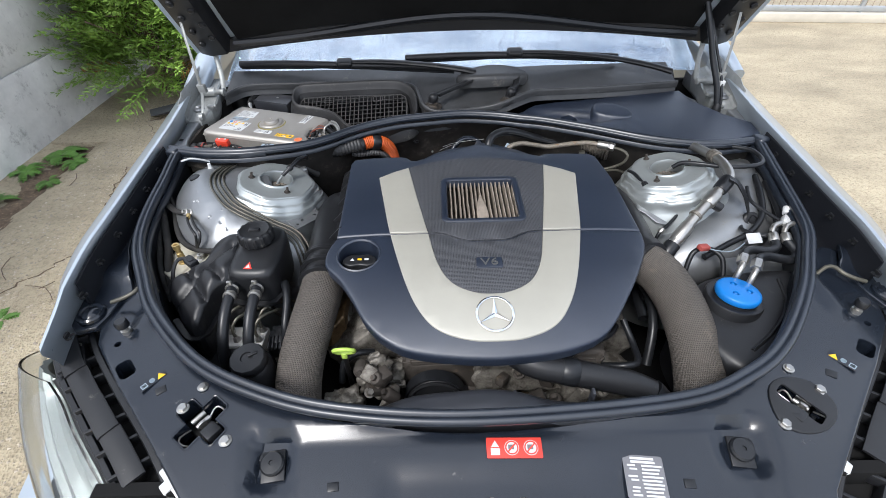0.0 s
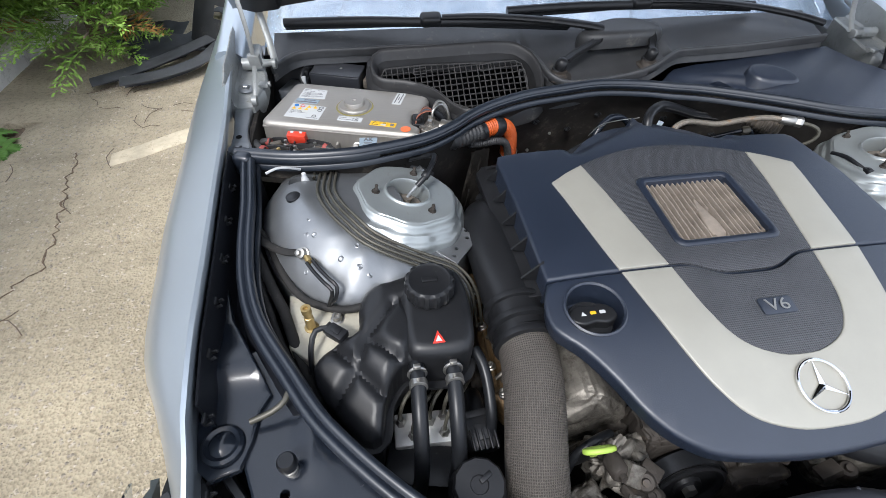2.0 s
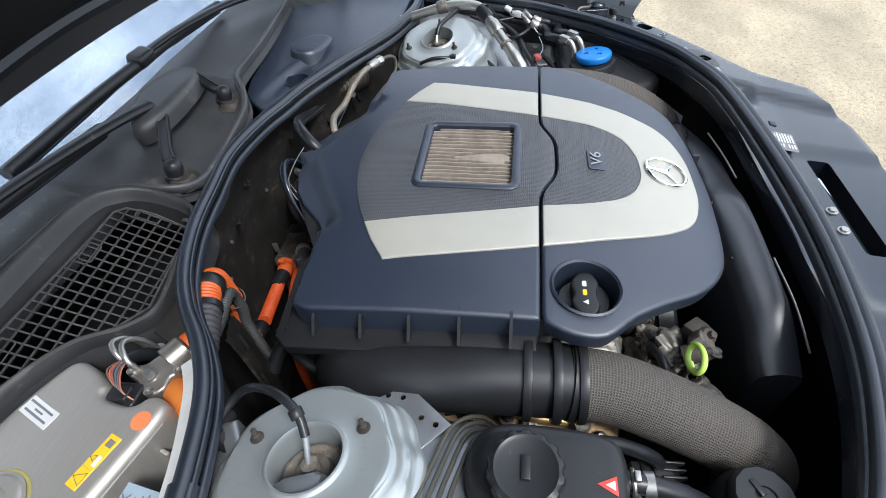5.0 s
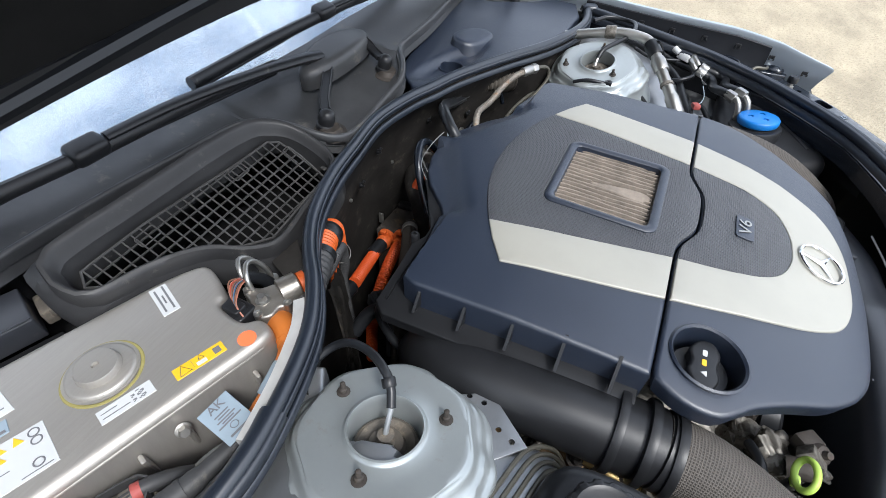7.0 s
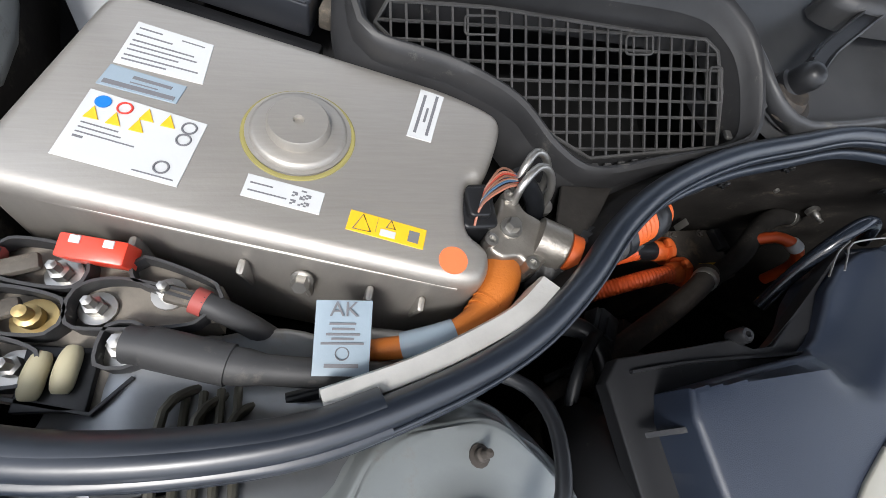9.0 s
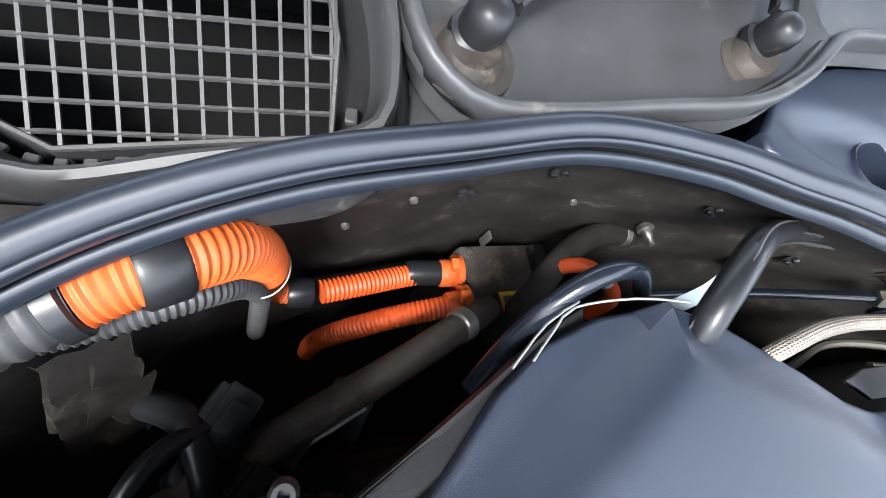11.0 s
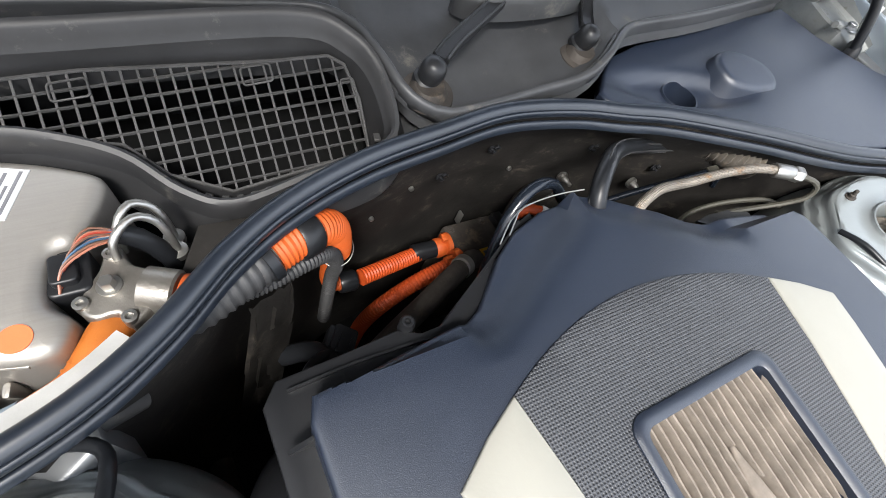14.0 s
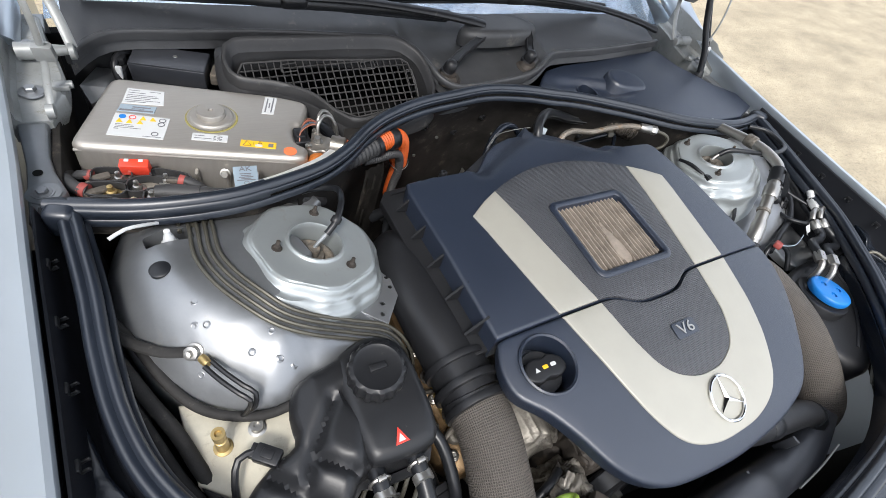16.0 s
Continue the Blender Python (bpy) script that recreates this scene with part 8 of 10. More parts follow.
sub("pipe", [(0.384, 0.563, 1.006), (0.404, 0.550, 1.004), (0.418, 0.541, 0.994), (0.414, 0.538, 0.976), (0.395, 0.548, 0.955), (0.36, 0.562, 0.938), (0.30, 0.575, 0.93)], 0.0040, LINE, bh, "", 8)
rp = run("steel_pipe", "glossy black pipe along the bulkhead", "pipe", [(0.120, 0.668, 0.875), (0.185, 0.660, 0.900), (0.255, 0.648, 0.925), (0.325, 0.634, 0.949), (0.340, 0.628, 0.946), (0.350, 0.624, 0.92)], 0.0050, PANEL, 10)
collar("nut", (0.318, 0.635, 0.947), (0.334, 0.632, 0.951), 0.0095, LINE, rp, "", 6)
run("steel_pipe", "thin dull pipe winding low behind the engine cover", "pipe", [(0.17, 0.56, 0.90), (0.24, 0.585, 0.905), (0.30, 0.60, 0.90), (0.355, 0.592, 0.915), (0.416, 0.571, 0.927), (0.45, 0.55, 0.92)], 0.0042, LINE, 8)
bm = bmesh.new()
pad(bm, dense([(0.225, 0.567), (0.262, 0.548), (0.345, 0.545), (0.366, 0.557), (0.352, 0.573), (0.27, 0.574)], 0.012), lambda x, y: 0.951 - 0.168 * (x - 0.225) + 0.002 * math.sin(60 * x), 0.004, 0.0015, 0.02)
single("heat_shield", bm, MATTED, "small folded grey shield behind the engine cover", "shield")
bm = bmesh.new()
ribbon(bm, [(0.084, 0.642, 0.905), (0.092, 0.643, 0.935), (0.102, 0.648, 0.962), (0.112, 0.656, 0.975)], [(-0.006, -0.001), (-0.006, 0.001), (0.006, 0.001), (0.006, -0.001)], 0.006)
single("cable_bracket", bm, GREYTAG, "small upright pale steel bracket at the bulkhead", "bracket")
run("wiring_loom", "glossy dark blue-black tube looping behind the engine cover", "cable", [(-0.085, 0.600, 0.90), (-0.070, 0.620, 0.935), (-0.050, 0.640, 0.975), (-0.018, 0.655, 0.995), (0.02, 0.660, 0.985), (0.05, 0.655, 0.95)], 0.0075, PANEL, 12)
# loose felt flap where the battery compartment meets the bulkhead
bm = bmesh.new()
pad(bm, dense([(-0.362, 0.705), (-0.310, 0.702), (-0.350, 0.656), (-0.388, 0.622), (-0.400, 0.620)], 0.012), lambda x, y: 0.994 + 0.10 * (0.69 - y), 0.004, 0.001, 0.012)
part("felt_flap", bm, FELT, firewall, "black felt flap behind the seal")
# pale body flange behind the bulkhead seal
bm = bmesh.new()
ribbon(bm, [(-0.575, 0.524, 1.033), (-0.52, 0.536, 1.034), (-0.48, 0.549, 1.034), (-0.44, 0.566, 1.033), (-0.41, 0.588, 1.030)], [(-0.024, -0.03), (-0.0245, -0.002), (-0.023, 0.002), (-0.010, 0.005), (-0.007, -0.002), (-0.021, -0.004), (-0.021, -0.03)])
part("flange", bm, ALLOY, car, "pale silver body flange behind the seal")

bc2 = thing("harness_connector", "black ribbed harness connector beside the brake unit", "connector", (-0.435, 0.055, 0.78))
plug("body", (-0.435, 0.055, 0.845), (0.045, 0.05, 0.04), BLACK, bc2, pose(0, 0, 0, 10, 0, 5))
for k in range(5):
    bm = bmesh.new()
    box(bm, (-0.452 + 0.0085 * k, 0.040, 0.866), (0.003, 0.03, 0.012), 0.001, pose(0, 0, 0, 10, 0, 5))
    part("rib", bm, BLACK, bc2)
sub("cable", [(-0.435, 0.075, 0.845), (-0.433, 0.11, 0.84), (-0.43, 0.14, 0.80), (-0.43, 0.15, 0.72)], 0.012, RUBBER, bc2)
run("coolant_hose", "black coolant hose down beside the expansion tank", "hose", [(-0.432, 0.150, 0.93), (-0.424, 0.13, 0.925), (-0.420, 0.10, 0.91), (-0.421, 0.06, 0.88), (-0.425, 0.04, 0.82)], 0.0085, RUBBER)

# dim fittings low behind the engine
bm = bmesh.new()
rows = []
for j in range(16):
    b = j / 15
    rows.append([])
    for i in range(9):
        a = i / 8 - 0.5
        fold = 0.010 * noise.noise((a * 5, b * 4, 1)) + 0.006 * noise.noise((a * 11, b * 9, 4))
        rows[-1].append((-0.318 - 0.045 * b + 0.055 * a + fold, 0.640 - 0.045 * b ** 0.7 + 0.025 * a + 1.4 * fold, 0.945 - 0.22 * b + 0.6 * fold))
rings(bm, rows, closed_row=False)
bmesh.ops.solidify(bm, geom=bm.faces[:], thickness=0.003)
single("felt_drape", bm, FELT, "crumpled dark felt blanket hanging under the conduit", "insulation")
for x, y, z, w in ((-0.26, 0.60, 0.84, 0.05), (-0.215, 0.575, 0.80, 0.04), (-0.16, 0.60, 0.74, 0.06), (-0.24, 0.55, 0.86, 0.035)):
    cn = thing("harness_connector", "dull black harness plug low behind the engine", "connector", (x, y, z - 0.03), "rear plugs")
    plug("body", (x, y, z), (w, w * 0.6, w * 0.5), RUBBER, cn, pose(0, 0, 0, 15, 10, 40 + 300 * w))
    sub("lead", [(x, y, z), (x - 0.03, y - 0.03, z - 0.01), (x - 0.05, y - 0.04, z - 0.06)], w * 0.13, RUBBER, cn, "", 8)
cn = thing("white_plug", "small dusty white plug low behind the engine", "connector", (-0.2, 0.59, 0.77))
plug("body", (-0.205, 0.592, 0.815), (0.02, 0.014, 0.012), DUSTY, cn, pose(0, 0, 0, 20, 0, 30))

# ---- front cross panel: openings, latches, labels ----
def punch(outline, name_z=0.93):
    bm = bmesh.new()
    vs = [[bm.verts.new((x, y, z)) for x, y in outline] for z in (0.80, 1.02)]
    n = len(outline)
    for j in range(n):
        bm.faces.new((vs[0][j], vs[0][(j + 1) % n], vs[1][(j + 1) % n], vs[1][j]))
    bm.faces.new(vs[0][::-1])
    bm.faces.new(vs[1])
    cut(front_panel, bm)


def turned(outline, cx, cy, a):
    c, s = math.cos(radians(a)), math.sin(radians(a))
    return [(cx + x * c - y * s, cy + x * s + y * c) for x, y in outline]


CROSS = [(-0.014, -0.046), (0.014, -0.046), (0.018, -0.042), (0.018, -0.018), (0.042, -0.018), (0.046, -0.014), (0.046, 0.014), (0.042, 0.018), (0.018, 0.018), (0.018, 0.042), (0.014, 0.046),
         (-0.014, 0.046), (-0.018, 0.042), (-0.018, 0.018), (-0.042, 0.018), (-0.046, 0.014), (-0.046, -0.014), (-0.042, -0.018), (-0.018, -0.018), (-0.018, -0.042)]
for s in (-1, 1):
    shape = turned([(x * 0.93, y * 0.88) for x, y in CROSS], s * 0.490, -0.167, s * 36)
    punch(shape)
    bm = bmesh.new()
    tube(bm, [(x, y, panel_height(x, y) + 0.0005) for x, y in dense(turned([(x * 0.96, y * 0.91) for x, y in CROSS], s * 0.490, -0.167, s * 36), 0.006)], 0.0016, 6, closed=True, smooth=False)
    part("latch_rim", bm, PANEL, front_panel)
for s in (-1, 1):
    punch(turned(rounded(-0.019, -0.0135, 0.019, 0.0135, 0.009), s * 0.652, -0.072, s * 48))
    punch([(s * 0.69 + 0.006 * math.cos(k), -0.020 + 0.006 * math.sin(k)) for k in np.linspace(0, 6.28, 13)[:-1]])
punch(rounded(-0.078, -0.345, 0.165, -0.303, 0.008))


def latch(side):
    cx, cy = side * 0.490, -0.167
    t = thing("bonnet_latch", "bonnet latch with steel hook under the cross panel", "latch", (cx, cy, 0.88), "bonnet latches")
    turn = pose(0, 0, 0, 0, 0, side * 36)
    bm = bmesh.new()
    box(bm, (cx, cy, 0.885), (0.085, 0.030, 0.035), 0.003, turn)
    part("housing", bm, DARK, t)
    m = Matrix.Translation((cx, cy, 0.922)) @ turn @ Matrix.Diagonal((-side, 1, 1, 1))
    bm = bmesh.new()
    box(bm, m @ V(0.024, 0.0, -0.004), (0.024, 0.026, 0.030), 0.003, turn)
    part("catch", bm, BLACK, t, "black catch block")
    bm = bmesh.new()
    tube(bm, [m @ V(*p) for p in ((-0.006, 0.014, -0.006), (-0.010, 0.026, 0.0), (-0.008, 0.034, 0.001), (0.004, 0.036, 0.001), (0.011, 0.032, 0.0), (0.012, 0.016, -0.004), (0.012, 0.010, -0.012))], 0.0016, 8)
    part("wire_spring", bm, ZINC, t, "bent steel spring wire")
    bm = bmesh.new()
    tube(bm, [m @ V(*p) for p in ((0.012, -0.015, -0.012), (0.012, -0.034, -0.002), (-0.002, -0.040, 0.0), (-0.012, -0.034, 0.0), (-0.016, -0.016, -0.01))], 0.0015, 8)
    part("wire_spring", bm, ZINC, t)
    for u in (-0.004, -0.018):
        bm = bmesh.new()
        lathe(bm, [(0.0045, -0.012), (0.0045, 0.010), (0.0035, 0.012), (0, 0.012)], m @ V(u, 0.003, 0), turn @ pose(0, 0, 0, 90), 12)
        part("pin", bm, ZINC, t)
    bm = bmesh.new()
    box(bm, m @ V(0, 0, -0.008), (0.006, 0.012, 0.035), 0.0015, turn)
    part("hook", bm, ZINC, t, "steel hook")
    for x, y, z in ((-0.526, -0.145, 0.9385), (-0.442, -0.198, 0.9275)):
        bm = bmesh.new()
        hexbolt(bm, (-x * side, y, ZP(y)), 0.0075, 0.007, 1.35)
        part("bolt", bm, ZINC, t)
    return t


latch(-1), latch(1)
for x, y in ((-0.504, -0.110), (0.494, -0.107), (-0.03, -0.288), (0.017, -0.289)):
    bm = bmesh.new()
    hexbolt(bm, (x, y, panel_height(x, y) + 0.0005), 0.0065, 0.006, 1.4)
    single("panel_bolt", bm, ZINC, "plated hexagon flange bolt in the cross panel", "bolt", "panel bolts")
# gasket plate round the right latch slot
bm = bmesh.new()
poly = curve2([(0.448, -0.134), (0.482, -0.122), (0.520, -0.134), (0.538, -0.172), (0.512, -0.205), (0.470, -0.214), (0.438, -0.200), (0.434, -0.165)], 0.01)
pad(bm, poly, lambda x, y: ZP(y) + 0.0032, 0.0035, 0.0015)
gasket = part("latch_gasket", bm, BLACK, front_panel, "black latch surround")
slot = bmesh.new()
vs = [[slot.verts.new((x, y, z)) for x, y in turned(rounded(-0.036, -0.012, 0.036, 0.012, 0.006), 0.482, -0.168, -50)] for z in (0.85, 1.0)]
for j in range(len(vs[0])):
    slot.faces.new((vs[0][j], vs[0][(j + 1) % len(vs[0])], vs[1][(j + 1) % len(vs[0])], vs[1][j]))
slot.faces.new(vs[0][::-1])
slot.faces.new(vs[1])
cut(gasket, slot)

for s in (-1, 1):
    t = thing("bump_stop", "black rubber bonnet bump stop in a square recess", "bump stop", (s * 0.366, -0.222, 0.90), "bump stops")
    z = panel_height(s * 0.366, -0.222)
    bm = bmesh.new()
    box(bm, (s * 0.366, -0.228, z + 0.001), (0.036, 0.046, 0.005), 0.0015, pose(0, 0, 0, 12, 0, s * -8))
    part("base", bm, BLACK, t)
    bm = bmesh.new()
    lathe(bm, [(0.017, 0), (0.0185, 0.003), (0.0185, 0.008), (0.016, 0.011), (0.004, 0.012), (0.0035, 0.010), (0, 0.010)], (s * 0.366, -0.226, z + 0.003), pose(0, 0, 0, 12), 20)
    part("buffer", bm, RUBBER, t)
    bm = bmesh.new()
    box(bm, (s * 0.366 + 0.016 * s, -0.218, z + 0.004), (0.012, 0.012, 0.012), 0.002)
    part("lug", bm, BLACK, t)
for x, y, a in ((-0.574, -0.113, 30), (0.562, -0.118, -30), (-0.268, -0.262, 5), (0.268, -0.272, -5)):
    bm = bmesh.new()
    box(bm, (x, y, panel_height(x, y) + 0.0005), (0.017, 0.013, 0.003), 0.0012, pose(0, 0, 0, 10, 0, a))
    part("blanking_plug", bm, RUBBER, front_panel)


def flat_label(name, label, category, x, y, w, h, a, material, marks, tilt=9.0):
    """A thin sticker on the panel with its printed marks as parts: (u, v, w, h, material, kind)."""
    base = Matrix.Translation((x, y, panel_height(x, y) + 0.0022)) @ pose(0, 0, 0, tilt, 0, a)
    bm = bmesh.new()
    t = bmesh.new()
    pad(t, rounded(-w / 2, -h / 2, w / 2, h / 2, min(w, h) * 0.06), 0.0, 0.0012, 0.0003)
    bmesh.ops.transform(t, matrix=base, verts=t.verts)
    merge(bm, t)
    ob = single(name, bm, material, label, category)
    for u, v, mw, mh, mm, kind in marks:
        t = bmesh.new()
        if kind == "disc":
            lathe(t, [(mw / 2, 0), (mw / 2, 0.0006), (0, 0.0006)], (u, v, 0), None, 24)
        elif kind == "tri":
            pad(t, [(u - mw / 2, v - mh / 2), (u + mw / 2, v - mh / 2), (u, v + mh / 2)], 0.0006, 0.0006, 0.0001)
        elif kind == "ring":
            lathe(t, [(mw * 0.40, 0.0005), (mw * 0.40, 0.0011), (mw / 2, 0.0011), (mw / 2, 0.0005)], (u, v, 0), None, 24)
        elif kind == "slash":
            box(t, (u, v, 0.0007), (mw, mh, 0.0008), 0, pose(0, 0, 0, 0, 0, 45))
        else:
            box(t, (u, v, 0.0003), (mw, mh, 0.0008))
        bmesh.ops.transform(t, matrix=base, verts=t.verts)
        part("mark", t, mm, ob)
    return ob


W = WHITE
marks = [(-0.030, 0.006, 0.013, 0.010, W, "tri"), (-0.030, -0.005, 0.014, 0.008, W, "bar"), (-0.030, -0.010, 0.014, 0.002, W, "bar")]
for u in (-0.004, 0.026):
    marks += [(u, 0, 0.023, 0.023, W, "disc"), (u, 0, 0.021, 0.021, RED, "ring"), (u - 0.001, 0.001, 0.009, 0.007, INK, "bar"), (u, 0, 0.020, 0.0022, RED, "slash")]
flat_label("warning_label", "red warning label with white symbols on the cross panel", "label", 0.0105, -0.216, 0.087, 0.031, -1.5, RED, marks)
random.seed(4)
marks = []
for r in range(11):
    v = 0.026 - r * 0.0052
    for u0, w in ((-0.017, 0.014), (0.010, 0.032)) if r > 1 else ((0.0, 0.046),):
        if r in (4, 7) and u0 < 0:
            continue
        marks.append((u0 + random.uniform(-0.002, 0.002), v, w * random.uniform(0.75, 1.0), 0.0026 if r > 1 else 0.0034, W, "bar"))
flat_label("refrigerant_label", "black label with rows of small white print", "label", 0.203, -0.262, 0.060, 0.062, -6, INK, marks)
for s in (-1, 1):
    flat_label("bulb_sticker", "small yellow and white pictogram sticker on the cross panel", "sticker", s * 0.594, -0.097, 0.046, 0.014, s * -52, PANEL,
               [(0.014 * -s, 0, 0.014, 0.011, YELLOW, "tri"), (0.0, 0, 0.009, 0.009, GREYTAG, "ring"), (-0.014 * -s, 0, 0.010, 0.009, GREYTAG, "bar"), (-0.014 * -s, 0, 0.0075, 0.0065, PANEL, "bar")], 6)

# ---- headlamps and the slatted strips behind them ----
def headlamp(side):
    t = thing("headlamp", "clear-lensed headlamp with ribbed bright reflector", "headlamp", (side * 0.80, -0.25, 0.70), "headlamps")
    a = spline([(-0.806, -0.072, 0.915), (-0.797, -0.082, 0.900), (-0.780, -0.100, 0.888), (-0.740, -0.147, 0.875), (-0.689, -0.200, 0.860), (-0.648, -0.243, 0.845), (-0.59, -0.33, 0.82)], 0.02)
    b = spline([(-0.930, 0.06, 0.845), (-0.920, 0.0, 0.815), (-0.865, -0.12, 0.785), (-0.775, -0.25, 0.74), (-0.680, -0.36, 0.69), (-0.60, -0.44, 0.67)], 0.02)
    n = 24
    A = [a[int(i * (len(a) - 1) / (n - 1))] for i in range(n)]
    B = [b[int(i * (len(b) - 1) / (n - 1))] for i in range(n)]

    def skin(depth, wav=0.0, lo=0.0, hi=1.0):
        rows = []
        for i in range(n):
            row = []
            for k in range(13):
                u = lo + (hi - lo) * k / 12
                p = A[i] * (1 - u) + B[i] * u
                bow = math.sin(math.pi * u)
                p = p + np.array((-0.022, -0.022, 0.030)) * bow + np.array((0.4, 0.4, -0.8)) * (depth + (wav if k % 2 else 0))
                row.append((side * -p[0], p[1], p[2]))
            rows.append(row)
        return rows

    outer_, inner_ = skin(0.0), skin(0.005)
    bm = bmesh.new()
    rings(bm, [o + i[::-1] for o, i in zip(outer_, inner_)])
    lens = part("lens", bm, LENS, t, "clear plastic lens")
    lens.visible_shadow = False
    bm = bmesh.new()
    rings(bm, [o + i[::-1] for o, i in zip(skin(0.035, 0.006, 0.02, 0.98), skin(0.05, 0, 0.02, 0.98))])
    part("reflector", bm, REFL, t, "ribbed bright reflector")
    bm = bmesh.new()
    rings(bm, [o + i[::-1] for o, i in zip(skin(0.065), skin(0.09))])
    part("housing", bm, BLACK, t, "black lamp housing")
    bm = bmesh.new()
    tube(bm, [(side * -(x + 0.012), y + 0.012, z - 0.004) for x, y, z in A[::3]], 0.011, 10)
    part("rim", bm, BLACK, t, "black rubber edge")
    c = (A[9] * 0.45 + B[9] * 0.55) + np.array((0.03, 0.03, -0.055))
    bm = bmesh.new()
    lathe(bm, [(0.055, -0.02), (0.062, 0.012), (0.058, 0.016), (0.05, 0.0), (0.02, -0.012), (0, -0.012)], (side * -c[0], c[1], c[2]), pose(0, 0, 0, 55, 0, side * 25), 28)
    part("projector", bm, REFL, t, "bright projector ring")
    return t


headlamp(-1), headlamp(1)
for s in (-1, 1):
    t = thing("slatted_strip", "black plastic slatted strip between cross panel and headlamp", "trim strip", (s * 0.70, -0.09, 0.84), "slatted strips")
    e1 = [(-0.785, 0.045, 0.935), (-0.740, -0.018, 0.928), (-0.667, -0.098, 0.912), (-0.577, -0.192, 0.888), (-0.505, -0.29, 0.85), (-0.46, -0.38, 0.83)]
    e2 = [(-0.838, 0.010, 0.925), (-0.795, -0.055, 0.912), (-0.722, -0.135, 0.892), (-0.632, -0.230, 0.868), (-0.555, -0.32, 0.842), (-0.52, -0.40, 0.82)]
    S1, S2 = spline([(s * -x, y, z) for x, y, z in e1], 0.012), spline([(s * -x, y, z) for x, y, z in e2], 0.012)
    bm = bmesh.new()
    rings(bm, [[a + np.array((0, 0, -0.03)), b + np.array((0, 0, -0.03)), b + np.array((0, 0, -0.036)), a + np.array((0, 0, -0.036))] for a, b in zip(S1, S2[:len(S1)])])
    part("base", bm, DARK, t)
    for q in (S1, S2):
        bm = bmesh.new()
        ribbon(bm, q[::2], [(-0.006, -0.03), (-0.006, 0.0), (-0.004, 0.003), (0.004, 0.003), (0.006, 0.0), (0.006, -0.03)], smooth=False)
        part("rail", bm, BLACK, t)
    n = min(len(S1), len(S2))
    for i in range(2, n - 1, 4):
        a, b = S1[i], S2[i]
        mid, d = (a + b) / 2, b - a
        bm = bmesh.new()
        box(bm, tuple(mid - np.array((0, 0, 0.010))), (float(np.linalg.norm(d)), 0.006, 0.022), 0.001, pose(0, 0, 0, 0, 0, math.degrees(math.atan2(d[1], d[0]))))
        part("slat", bm, BLACK, t)
    for lo, hi, k, dz in ((2, 9, 0.62, 0.007), (8, 15, 0.60, 0.004), (14, 21, 0.58, 0.007), (20, 30, 0.56, 0.004)):
        q = [S1[i] * (1 - k) + S2[i] * k + np.array((0, 0, dz)) for i in range(lo, min(hi, n), 2)]
        bm = bmesh.new()
        ribbon(bm, q, [(-s * 0.018, -0.004), (-s * 0.018, -0.001), (-s * 0.012, 0.002), (s * 0.014, 0.006), (s * 0.018, 0.005), (s * 0.018, 0.002)][::s], smooth=False)
        part("louvre", bm, BLACK, t)
    bm = bmesh.new()
    box(bm, (s * 0.524, -0.232, 0.878), (0.062, 0.030, 0.006), 0.003, pose(0, 0, 0, 14, s * -6, s * 42))
    box(bm, (s * 0.534, -0.242, 0.872), (0.020, 0.020, 0.014), 0.002, pose(0, 0, 0, 14, 0, s * 42))
    single("lamp_tab", bm, WHITE, "off-white plastic headlamp fixing tab", "tab", "lamp tabs")
    # adjuster with spring, beside the wing
    t = thing("lamp_adjuster", "steel adjuster screw with coil spring on a bracket", "screw", (s * 0.775, 0.03, 0.90), "lamp adjusters")
    bm = bmesh.new()
    box(bm, (s * 0.785, -0.005, 0.908), (0.018, 0.10, 0.024), 0.003, pose(0, 0, 0, -6, 0, s * -35))
    part("bracket", bm, BLACK, t)
    bm = bmesh.new()
    hexbolt(bm, (s * 0.772, 0.032, 0.926), 0.008, 0.012, 1.2)
    part("screw", bm, ZINC, t)
    bm = bmesh.new()
    tube(bm, [(s * 0.790 + 0.008 * math.cos(k * 0.9), 0.0 - 0.0011 * k + 0.008 * math.sin(k * 0.9), 0.924) for k in range(34)], 0.0013, 6, 0.004)
    part("spring", bm, ZINC, t)
    # threaded stop with rubber head
    t = thing("stop_screw", "threaded stop screw with a black rubber head", "screw", (s * 0.684, 0.008, 0.95), "stop screws")
    bm = bmesh.new()
    lathe(bm, [(0.009, -0.01), (0.009, 0.004), (0.0055, 0.005), (0.0055, 0.016), (0, 0.016)], (s * 0.684, 0.006, 0.957), None, 12)
    part("thread", bm, ZINC, t)
    bm = bmesh.new()
    lathe(bm, [(0.009, 0.012), (0.0115, 0.014), (0.0115, 0.024), (0.009, 0.028), (0, 0.028)], (s * 0.684, 0.006, 0.957), None, 20)
    part("head", bm, RUBBER, t)
    # bent release rod over the wing ledge
    rod = run("release_rod", "bent plated rod over the wing ledge", "rod", [(s * 0.664, 0.098, 0.965), (s * 0.676, 0.100, 0.982), (s * 0.685, 0.092, 0.988), (s * 0.690, 0.078, 0.987), (s * 0.705, 0.068, 0.983), (s * 0.732, 0.062, 0.976)], 0.0040, LINE, 10)
    t = thing("wing_bracket", "glossy black pressed gutter plate with a domed mount beside the wing", "gutter plate", (s * 0.765, 0.05, 0.95), "gutter plates")
    bm = bmesh.new()
